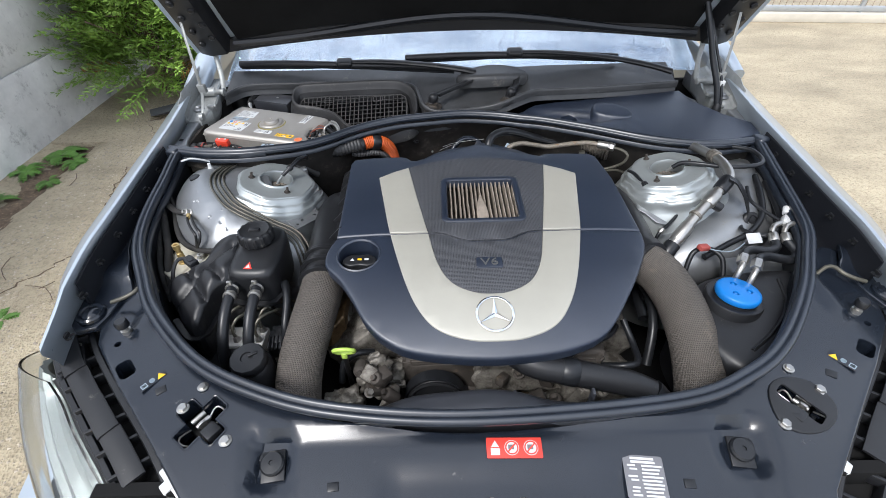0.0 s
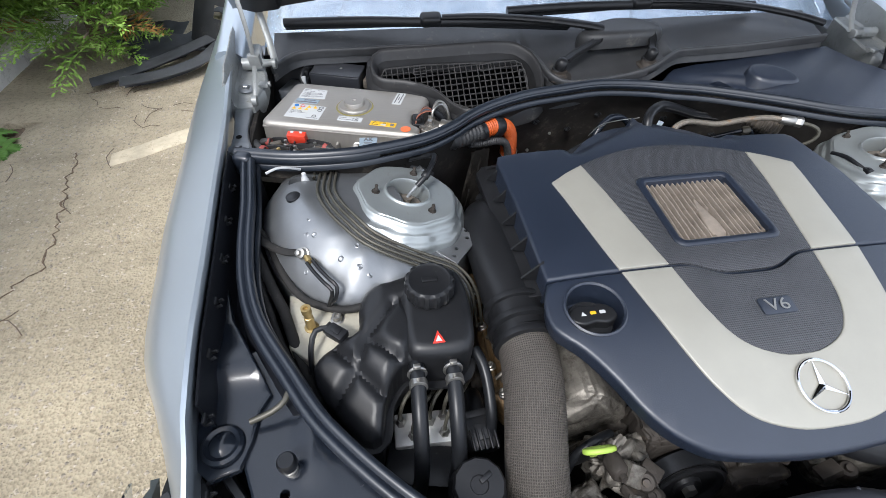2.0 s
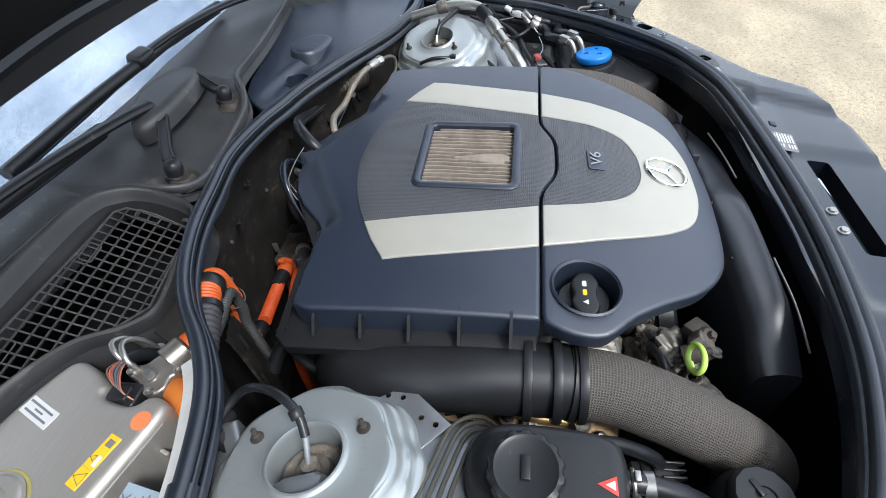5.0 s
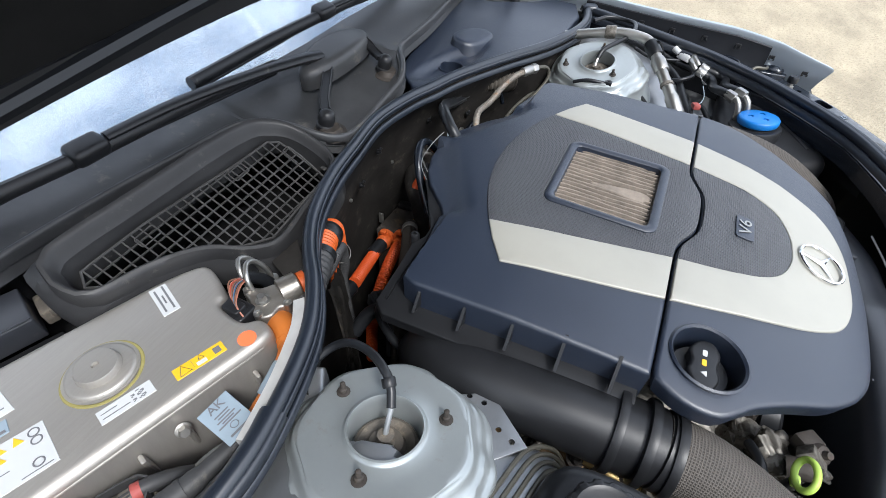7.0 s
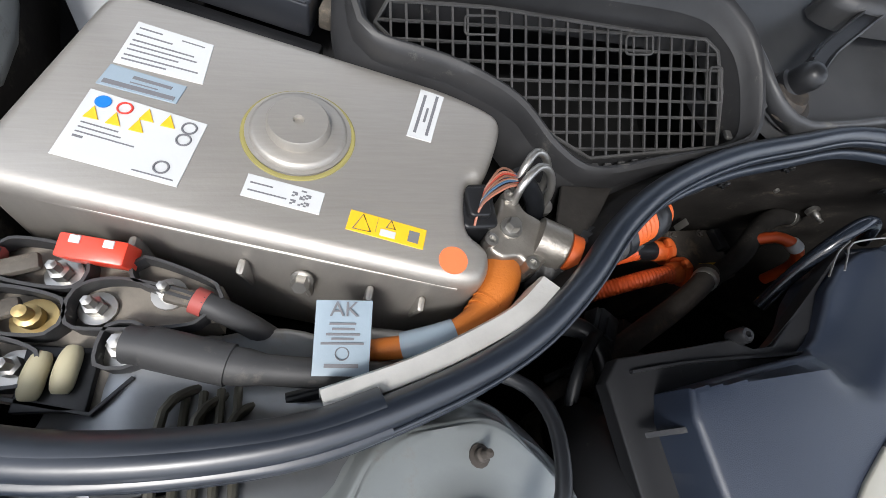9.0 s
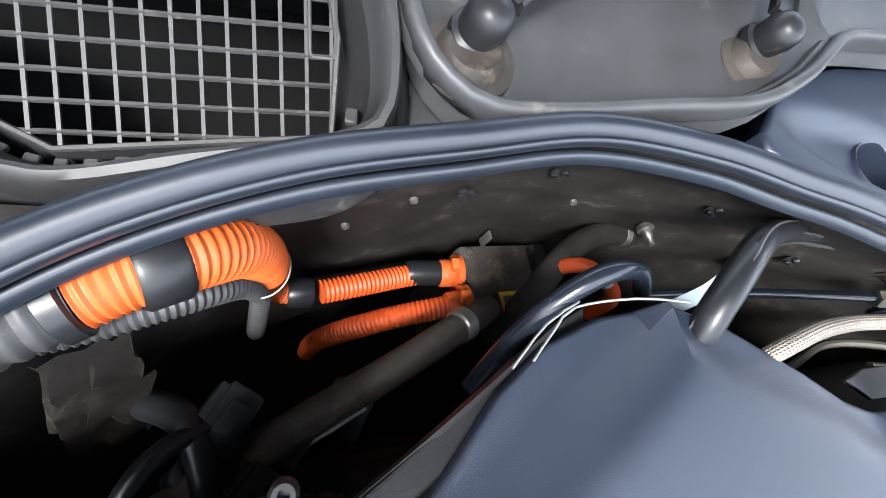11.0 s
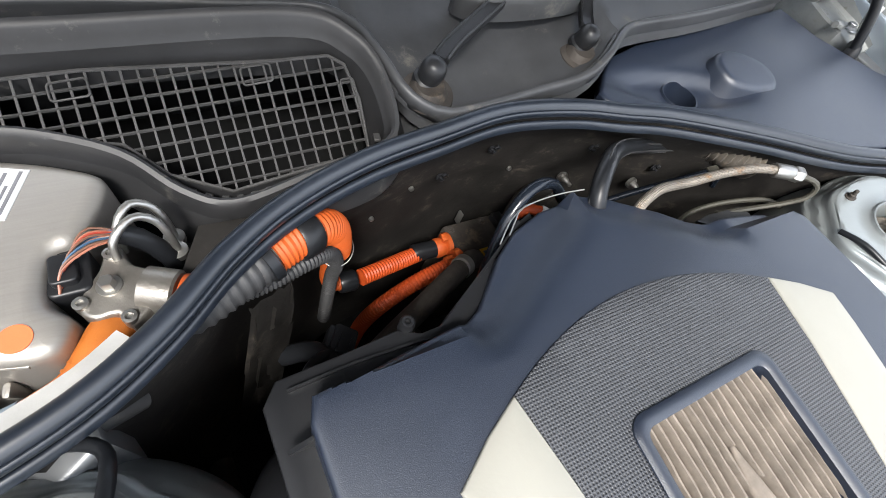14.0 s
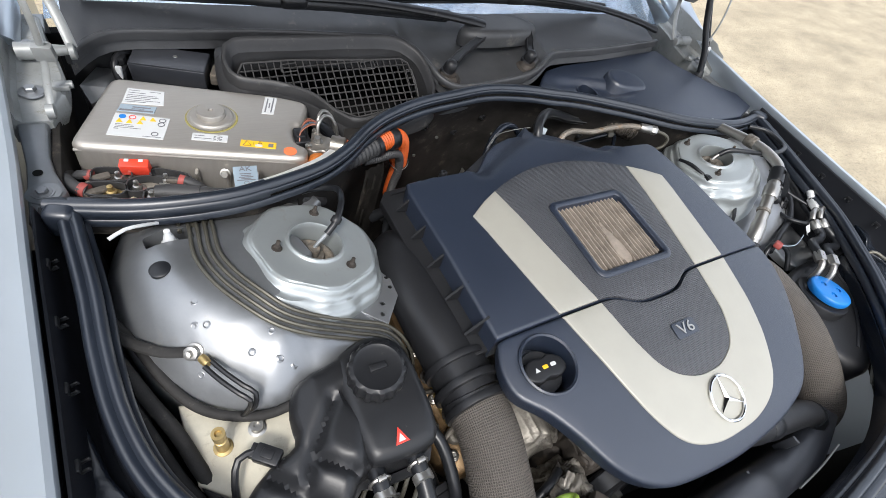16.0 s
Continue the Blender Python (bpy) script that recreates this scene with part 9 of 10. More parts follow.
    edge = [(-0.776, 0.004), (-0.742, 0.012), (-0.730, 0.045), (-0.724, 0.080), (-0.712, 0.100), (-0.735, 0.145), (-0.775, 0.22), (-0.797, 0.30), (-0.812, 0.40), (-0.818, 0.53), (-0.838, 0.53), (-0.833, 0.40), (-0.822, 0.28), (-0.806, 0.14), (-0.798, 0.06), (-0.793, 0.02)]
    zg = lambda x, y: 0.960 + 0.09 * min(y, 0.15) + 0.05 * max(0, y - 0.15) + 0.010 * ease((y - 0.118) / 0.012) * ease((0.20 - y) / 0.05)
    pad(bm, [(s * -x, y) for x, y in dense(edge, 0.015)], zg, 0.010, 0.003, 0.012)
    part("plate", bm, PANEL, t)
    bm = bmesh.new()
    lathe(bm, [(0.026, -0.002), (0.025, 0.003), (0.021, 0.006), (0.016, 0.004), (0.010, 0.009), (0, 0.010)], (s * 0.764, 0.042, 0.966), None, 28)
    part("dome", bm, PANEL, t)

# ---- front of the engine ----
eng = thing("engine", "grimy cast aluminium engine with belt drive and fittings", "engine", (0, 0.2, 0.31))


def casting(name, c, s, turn=None, seed=0, rough=0.006, material=None, label=""):
    """A rough cast lump with ribs and bosses."""
    bm = bmesh.new()
    box(bm, (0, 0, 0), s, min(s) * 0.2, None, 3)
    bmesh.ops.subdivide_edges(bm, edges=bm.edges[:], cuts=7, use_grid_fill=True)
    for v in bm.verts:
        q = v.co * 34 + V(seed * 7.3, seed * 3.1, 0)
        v.co += v.co.normalized() * rough * (noise.noise(q) + 0.7 * noise.noise(q * 2.3) + 0.35 * abs(noise.noise(q * 5.1)))
    bmesh.ops.transform(bm, matrix=Matrix.Translation(c) @ (turn if turn is not None else Matrix()), verts=bm.verts)
    return part(name, bm, material or CAST, eng, label, 50)


casting("block", (0, 0.28, 0.55), (0.50, 0.55, 0.46), None, 1, 0.01, GRIME)
casting("cylinder_head", (-0.255, 0.30, 0.76), (0.17, 0.46, 0.16), pose(0, 0, 0, 0, -38), 2, 0.008)
casting("cylinder_head", (0.235, 0.30, 0.76), (0.17, 0.46, 0.16), pose(0, 0, 0, 0, 38), 3, 0.008)
casting("timing_cover", (0.03, 0.045, 0.70), (0.42, 0.08, 0.27), None, 4, 0.012, GRIME)
casting("thermostat_housing", (-0.225, 0.015, 0.775), (0.07, 0.06, 0.08), pose(0, 0, 0, 20, 15, 10), 5, 0.016)
casting("alternator", (0.22, 0.0, 0.73), (0.15, 0.12, 0.15), pose(0, 0, 0, 0, 20), 6, 0.006)
casting("pump_housing", (0.06, 0.01, 0.80), (0.18, 0.06, 0.08), pose(0, 0, 0, -15), 7, 0.014)
casting("foil_wrap", (-0.238, -0.005, 0.815), (0.055, 0.045, 0.05), pose(0, 0, 0, 25, 10, 30), 17, 0.024, CAST, "crumpled foil-wrapped sensor")
casting("tensioner", (0.0, -0.03, 0.72), (0.10, 0.05, 0.10), None, 27, 0.010, GRIME)
casting("rail_end", (-0.30, -0.045, 0.775), (0.07, 0.05, 0.05), pose(0, 0, 0, 0, 0, 20), 37, 0.012)
casting("starter", (-0.335, 0.21, 0.80), (0.06, 0.16, 0.06), pose(0, 0, 0, 0, 0, 8), 8, 0.006)
VALVE = mat("bronze_cast_metal", (0.20, 0.13, 0.065), 0.42, 0.5, tone=0.45, big=16, grain=0.4, fine=200, dirt=(0.035, 0.028, 0.02), dirt_amount=0.45, dirt_scale=22)
bm = bmesh.new()
pad(bm, dense([(-0.405, 0.12), (-0.398, 0.36), (-0.37, 0.39), (-0.31, 0.39), (-0.31, 0.11), (-0.34, 0.085), (-0.385, 0.09)], 0.02), lambda x, y: 0.842 + 0.35 * (x + 0.36) + 0.006 * math.sin(y * 60), 0.05, 0.006, 0.015)
lid = part("valve_cover", bm, VALVE, eng, "bronze-toned valve cover with flange bolts")
bm = bmesh.new()
tube(bm, [(-0.392, 0.12, 0.836), (-0.388, 0.25, 0.838), (-0.386, 0.37, 0.838)], 0.006, 8)
part("valve_flange", bm, VALVE, lid)
for x, y in ((-0.388, 0.325), (-0.372, 0.290), (-0.392, 0.245), (-0.376, 0.205), (-0.394, 0.165), (-0.385, 0.115), (-0.362, 0.345)):
    bm = bmesh.new()
    lathe(bm, [(0.008, -0.012), (0.008, 0.002), (0.0062, 0.003), (0.0062, 0.009), (0.0045, 0.010), (0.0035, 0.006), (0, 0.006)], (x, y, 0.842), pose(0, 0, 0, 0, -14), 16)
    part("flange_bolt", bm, ZINC, lid)
for x0, y0, x1, y1 in ((-0.395, 0.30, -0.345, 0.27), (-0.390, 0.22, -0.345, 0.20), (-0.392, 0.14, -0.35, 0.16)):
    bm = bmesh.new()
    tube(bm, [(x0, y0, 0.846), ((x0 + x1) / 2, (y0 + y1) / 2, 0.858), (x1, y1, 0.856)], 0.004, 8)
    part("bracket", bm, CAST, lid)
random.seed(11)
for k in range(84):
    left = k < 40
    x = -0.335 + random.uniform(-0.045, 0.05) if left else random.choice((random.uniform(-0.27, -0.20), random.uniform(-0.03, 0.30)))
    y = random.uniform(0.12, 0.48) if left else random.uniform(-0.07, 0.02)
    z = 0.835 + random.uniform(-0.05, 0.02) if left else 0.80 + random.uniform(-0.07, 0.06)
    bm = bmesh.new()
    if k % 3 == 0:
        hexbolt(bm, (x, y, z), random.uniform(0.006, 0.010), 0.010, 1.4, pose(0, 0, 0, random.uniform(10, 60), random.uniform(-40, 40)))
    elif k % 3 == 1:
        lathe(bm, [(0.014, -0.02), (0.014, 0.006), (0.011, 0.010), (0.006, 0.011), (0.005, 0.018), (0, 0.018)], (x, y, z), pose(0, 0, 0, random.uniform(0, 70), random.uniform(-40, 40)), 14)
    else:
        box(bm, (x, y, z), (random.uniform(0.015, 0.04), random.uniform(0.015, 0.03), random.uniform(0.012, 0.025)), 0.003, pose(0, 0, 0, random.uniform(-30, 30), random.uniform(-30, 30), random.uniform(0, 90)))
    part("bolt" if k % 3 == 0 else "boss" if k % 3 == 1 else "lug", bm, (CAST, GRIME, GRIME, CAST, GRIME)[k % 5], eng)
for pts, r, m in (([(-0.36, 0.12, 0.83), (-0.37, 0.2, 0.85), (-0.355, 0.3, 0.855), (-0.365, 0.4, 0.85), (-0.35, 0.48, 0.82)], 0.008, BRASS), ([(-0.385, 0.15, 0.80), (-0.38, 0.25, 0.82), (-0.39, 0.36, 0.815), (-0.37, 0.47, 0.80)], 0.011, RUBBER),
                  ([(0.22, -0.02, 0.84), (0.26, -0.035, 0.86), (0.29, -0.02, 0.85), (0.30, 0.03, 0.84), (0.29, 0.08, 0.86)], 0.007, RUBBER), ([(0.14, -0.02, 0.86), (0.18, 0.0, 0.88), (0.24, 0.03, 0.87), (0.28, 0.08, 0.84)], 0.006, RUBBER),
                  ([(-0.31, 0.0, 0.78), (-0.30, 0.01, 0.83), (-0.27, 0.02, 0.85), (-0.24, 0.03, 0.84)], 0.007, RUBBER), ([(0.34, 0.02, 0.78), (0.36, 0.08, 0.84), (0.37, 0.16, 0.86), (0.36, 0.26, 0.84)], 0.010, RUBBER),
                  ([(-0.41, 0.10, 0.72), (-0.405, 0.2, 0.75), (-0.40, 0.32, 0.755), (-0.41, 0.45, 0.74), (-0.42, 0.55, 0.72)], 0.013, GRIME), ([(0.38, 0.15, 0.78), (0.385, 0.28, 0.80), (0.38, 0.40, 0.80), (0.36, 0.5, 0.84)], 0.012, RUBBER),
                  ([(-0.28, 0.50, 0.80), (-0.27, 0.55, 0.84), (-0.285, 0.60, 0.85), (-0.32, 0.62, 0.82)], 0.012, RUBBER), ([(-0.34, 0.46, 0.84), (-0.33, 0.53, 0.86), (-0.30, 0.58, 0.87), (-0.26, 0.60, 0.84)], 0.007, RUBBER), ([(-0.33, 0.52, 0.78), (-0.28, 0.56, 0.79), (-0.22, 0.57, 0.80), (-0.15, 0.60, 0.78)], 0.005, ZINC)):
    sub("hose", pts, r, m, eng, "", 10)
pul = thing("belt_pulley", "black grooved belt pulley on the engine's front", "pulley", (-0.115, 0.0, 0.70))
bm = bmesh.new()
lathe(bm, [(0.020, -0.02), (0.058, -0.02), (0.061, -0.016)] + [(0.056 if k % 2 else 0.060, -0.012 + 0.003 * k) for k in range(9)] + [(0.061, 0.016), (0.056, 0.018), (0.050, 0.010), (0.024, 0.008), (0.022, 0.014), (0.0, 0.014)], (-0.115, -0.028, 0.750), pose(0, 0, 0, 78), 40)
part("wheel", bm, BLACK, pul)
bm = bmesh.new()
lathe(bm, [(0.012, 0.012), (0.012, 0.022), (0.0, 0.023)], (-0.115, -0.028, 0.750), pose(0, 0, 0, 78), 6)
part("nut", bm, ZINC, pul)
bm = bmesh.new()
belt = [(-0.115 + 0.0635 * math.cos(a), -0.026 + 0.012 * math.sin(a), 0.750 + 0.0635 * math.sin(a)) for a in np.linspace(0.3, math.pi - 0.2, 16)]
belt = [(0.16, -0.02, 0.60)] + belt + [(-0.20, -0.02, 0.60)]
rings(bm, [[(x, y - 0.012, z), (x, y + 0.012, z), (x * 1.0, y + 0.012, z + 0.004), (x, y - 0.012, z + 0.004)] for x, y, z in belt])
part("belt", bm, RUBBER, pul, "ribbed black drive belt")
dp = thing("dipstick", "lime green dipstick pull ring", "dipstick", (-0.288, -0.005, 0.80))
sub("tube", [(-0.30, 0.03, 0.70), (-0.295, 0.01, 0.80), (-0.290, -0.004, 0.872)], 0.0055, BLACK, dp)
bm = bmesh.new()
tube(bm, [(-0.288 + 0.020 * math.cos(a), -0.008 - 0.006 * math.sin(a), 0.895 + 0.013 * math.sin(a)) for a in np.linspace(0, 6.283, 17)[:-1]], 0.0042, 10, 0.004, closed=True)
box(bm, (-0.290, -0.005, 0.877), (0.012, 0.008, 0.016), 0.003)
part("ring", bm, GREEN, dp)
ps = thing("steering_reservoir", "black power steering reservoir with octagonal cap", "reservoir", (-0.461, -0.035, 0.76))
bm = bmesh.new()
lathe(bm, [(0.038, -0.14), (0.038, -0.02), (0.033, -0.012), (0.030, -0.006)], (-0.461, -0.030, 0.905), None, 28)
part("bottle", bm, BLACK, ps)
bm = bmesh.new()
lathe(bm, [(0.032, -0.010), (0.034, -0.006), (0.034, 0.008), (0.031, 0.012), (0.012, 0.0125), (0.011, 0.010), (0, 0.010)], (-0.461, -0.032, 0.906), pose(0, 0, 0, 6), 12)
box(bm, (-0.452, -0.026, 0.9185), (0.018, 0.007, 0.006), 0.0015, pose(0, 0, 0, 6, 0, 30))
part("cap", bm, BLACK, ps)
cp = run("coolant_pipe", "thick black plastic coolant pipe across the engine's front", "pipe", [(0.0, 0.03, 0.895), (0.036, -0.03, 0.905), (0.075, -0.056, 0.900), (0.13, -0.066, 0.893), (0.20, -0.076, 0.882), (0.25, -0.084, 0.873), (0.285, -0.095, 0.862)], 0.0245, BLACK, 20)
collar("cuff", (0.118, -0.064, 0.896), (0.150, -0.069, 0.890), 0.0265, RUBBER, cp)
sub("end", [(0.283, -0.094, 0.863), (0.30, -0.105, 0.845), (0.31, -0.11, 0.80)], 0.027, RUBBER, cp)
shroud = thing("fan_shroud", "satin black plastic fan shroud behind the radiator", "shroud", (0.05, -0.14, 0.6))
bm = bmesh.new()
rows = []
for p in spline([(-0.27, -0.150, 0.835), (-0.20, -0.142, 0.880), (-0.15, -0.136, 0.898), (-0.08, -0.134, 0.905), (-0.02, -0.133, 0.908), (0.04, -0.136, 0.900), (0.10, -0.142, 0.880), (0.22, -0.142, 0.865), (0.38, -0.11, 0.84)], 0.02):
    rows.append([tuple(p + np.array(q)) for q in ((0, -0.024, -0.02), (0, -0.020, -0.003), (0, -0.012, 0.001), (0, 0.012, 0.001), (0, 0.026, -0.004), (0, 0.034, -0.014), (0, 0.036, -0.04), (0, 0.012, -0.3), (0, -0.024, -0.3))])
rings(bm, rows)
part("cowl", bm, SATIN, shroud)
for x in (-0.10, 0.03, 0.17):
    bm = bmesh.new()
    box(bm, (x, -0.108, 0.868), (0.006, 0.014, 0.05), 0.002)
    part("rib", bm, SATIN, shroud)
for pts in ([(0.253, -0.150, 0.888), (0.17, -0.156, 0.894), (0.093, -0.158, 0.898)], [(-0.105, -0.158, 0.90), (-0.19, -0.160, 0.897), (-0.265, -0.155, 0.89)]):
    sub("edge_wire", pts, 0.0016, ZINC, shroud, "thin bright edging wire", 6)

# front bumper and radiator grille below the cross panel
bm = bmesh.new()
rows = []
for x, y, z in spline([(-0.945, -0.08, 0.70), (-0.90, -0.30, 0.68), (-0.74, -0.47, 0.66), (-0.45, -0.56, 0.65), (0, -0.59, 0.65), (0.45, -0.56, 0.65), (0.74, -0.47, 0.66), (0.90, -0.30, 0.68), (0.945, -0.08, 0.70)], 0.04):
    rows.append([(x * 0.95, y + 0.05, z), (x, y, z - 0.01), (x * 1.01, y - 0.015, z - 0.15), (x * 1.01, y - 0.015, 0.35), (x * 0.98, y + 0.03, 0.22), (x * 0.95, y + 0.06, 0.22), (x * 0.95, y + 0.06, z - 0.1)])
rings(bm, rows)
part("bumper", bm, PAINT, car, "silver front bumper")

# ---- the yard ----
G = 0.045


def zground(x, y):
    z = G + (0.006 * noise.noise((x * 0.8, y * 0.8, 0)) if abs(x) < 20 and abs(y) < 20 else 0.0)
    if -2.93 < x < -2.52 and -4 < y < 2.58:
        z -= 0.05
    return z


bm = bmesh.new()
span = sorted([math.copysign(abs(k) ** 2.2, k) * 400 for k in np.linspace(-1, 1, 56)] + [-2.95, -2.935, -2.93, -2.52, -2.51, -2.5, -2.7, 2.57, 2.58, 2.60] + list(np.linspace(-2.4, 6, 30)))
bm_rows = [[(x, y, zground(x, y)) for y in span] for x in span]
rings(bm, bm_rows, closed_row=False)
ground = single("ground", bm, CONCRETE, "sandy concrete yard with exposed aggregate", "ground", kind="structure")
# a crack, a trowelled patch and scattered twigs
bm = bmesh.new()
pts = [(-2.30, 0.95), (-2.13, 1.15), (-2.06, 1.26), (-2.0, 1.33), (-2.03, 1.44), (-2.04, 1.54), (-2.08, 1.72), (-2.15, 1.95), (-2.18, 2.2)]
random.seed(5)
q = [(p[0] + random.uniform(-0.02, 0.02), p[1], 0) for p in spline([(x, y, 0) for x, y in pts], 0.03)]
rings(bm, [[(x - w, y, zground(x, y) + 0.003), (x + w, y, zground(x, y) + 0.003), (x + w, y, zground(x, y) - 0.01), (x - w, y, zground(x, y) - 0.01)] for (x, y, z), w in ((p, random.uniform(0.0015, 0.005)) for p in q)])
part("crack", bm, SOIL, ground, "dark crack filled with dirt")
bm = bmesh.new()
pad(bm, dense([(-2.0, 2.17), (-1.87, 2.245), (-1.75, 2.33), (-1.63, 2.405), (-1.38, 2.525), (-1.15, 2.63), (-1.15, 2.47), (-1.37, 2.365), (-1.60, 2.255), (-1.72, 2.185), (-1.82, 2.12), (-1.98, 2.05)], 0.04), lambda x, y: zground(x, y) + 0.004 + 0.002 * noise.noise((x * 12, y * 12, 0)), 0.02, 0.004)
part("cement_patch", bm, mat("cement_smear", (0.50, 0.43, 0.31), 0.9, tone=0.3, big=6, grain=0.8, fine=60, dirt=(0.25, 0.2, 0.13), dirt_amount=0.35, dirt_scale=20), ground, "paler smooth cement smear")
for k in range(26):
    x, y, a, n = random.uniform(-2.45, -1.15), random.uniform(0.6, 3.1), random.uniform(0, 6.28), random.uniform(0.04, 0.22)
    bm = bmesh.new()
    tube(bm, [(x, y, G + 0.012), (x + n * 0.5 * math.cos(a), y + n * 0.5 * math.sin(a), G + 0.016), (x + n * math.cos(a + 0.3), y + n * math.sin(a + 0.3), G + 0.012)], 0.002, 5, 0.04)
    part("twig", bm, BARK, ground)
bm = bmesh.new()
random.seed(8)
for k in range(7000):
    x, y, r = random.uniform(-2.5, -1.0), random.uniform(-0.6, 3.6), random.uniform(0.003, 0.009)
    z = zground(x, y)
    v = [bm.verts.new((x + r * random.uniform(0.7, 1.3) * math.cos(t), y + r * random.uniform(0.7, 1.3) * math.sin(t), z)) for t in (0, 1.57, 3.14, 4.71)] + [bm.verts.new((x, y, z + r * random.uniform(0.4, 0.8)))]
    for j in range(4):
        bm.faces.new((v[j], v[(j + 1) % 4], v[4]))
single("aggregate", bm, PEBBLE, "small loose stones proud of the concrete", "gravel", kind="stuff")

# retaining wall in cast courses
wall = thing("wall_left", "grey board-marked concrete retaining wall", "wall", (-3.1, 4, 0), kind="structure")
for k, (z0, z1) in enumerate(((-0.05, 0.535), (0.547, 1.15), (1.162, 1.78), (1.792, 2.3))):
    bm = bmesh.new()
    box(bm, (-3.10 - 0.004 * k, 4.5, (z0 + z1) / 2), (0.30, 15.0, z1 - z0), 0.006)
    part("course", bm, WALLM, wall)
bm = bmesh.new()
box(bm, (-3.12, 4.5, 1.1), (0.30, 14.9, 2.3))
part("core", bm, WALLM, wall)

# earth bed with weeds along the wall's foot
bm = bmesh.new()
rows = []
for x in np.linspace(-2.945, -2.51, 22):
    rows.append([(x, y, G - 0.028 + 0.022 * noise.noise((x * 9, y * 9, 0)) + 0.012 * noise.noise((x * 40, y * 40, 2))) for y in np.linspace(-3.5, 2.59, 240)])
rings(bm, rows, closed_row=False)
single("soil_bed", bm, SOIL, "bare brown soil bed along the wall's foot", "soil", kind="structure")


def leaf(bm, base, d, length, width, droop=0.3):
    """One bent blade of four quads."""
    d = Vector(d).normalized()
    s = d.cross(V(0, 0, 1))
    s = s.normalized() if s.length > 1e-3 else V(1, 0, 0)
    prev = None
    for k in range(5):
        u = k / 4
        p = Vector(base) + d * length * u - V(0, 0, droop * length * u * u)
        w = width * math.sin(math.pi * min(0.12 + u * 0.88, 0.98)) + 0.0006
        row = (bm.verts.new(p - s * w), bm.verts.new(p + V(0, 0, 0.15 * w)), bm.verts.new(p + s * w))
        if prev:
            bm.faces.new((prev[0], prev[1], row[1], row[0]))
            bm.faces.new((prev[1], prev[2], row[2], row[1]))
        prev = row


random.seed(21)
for x, y, n, big in ((-2.76, 2.40, 16, 0.16), (-2.86, 2.18, 12, 0.13), (-2.60, 2.30, 12, 0.12), (-2.62, 2.05, 9, 0.09), (-2.80, 1.85, 10, 0.10), (-2.10, 0.86, 14, 0.09), (-2.16, 0.78, 9, 0.07), (-2.68, 1.5, 10, 0.10)):
    w = thing("weed", "low green dandelion-like weed growing from the ground", "weed", (x, y, G), "weeds")
    for k in range(n):
        bm = bmesh.new()
        a = random.uniform(0, 6.28)
        L = big * random.uniform(0.6, 1.2)
        leaf(bm, (x, y, G - 0.005), (math.cos(a), math.sin(a), random.uniform(0.25, 0.8)), L, L * 0.16, 0.55)
        for j in range(5):
            u = 0.25 + 0.14 * j
            c = V(x, y, G) + V(math.cos(a), math.sin(a), 0.4).normalized() * L * u
            for sg in (-1, 1):
                leaf(bm, c - V(0, 0, 0.5 * L * u * u), (math.cos(a + sg * 1.0), math.sin(a + sg * 1.0), 0.1), L * 0.24, L * 0.05, 0.3)
        part("leaf", bm, LEAF2, w)


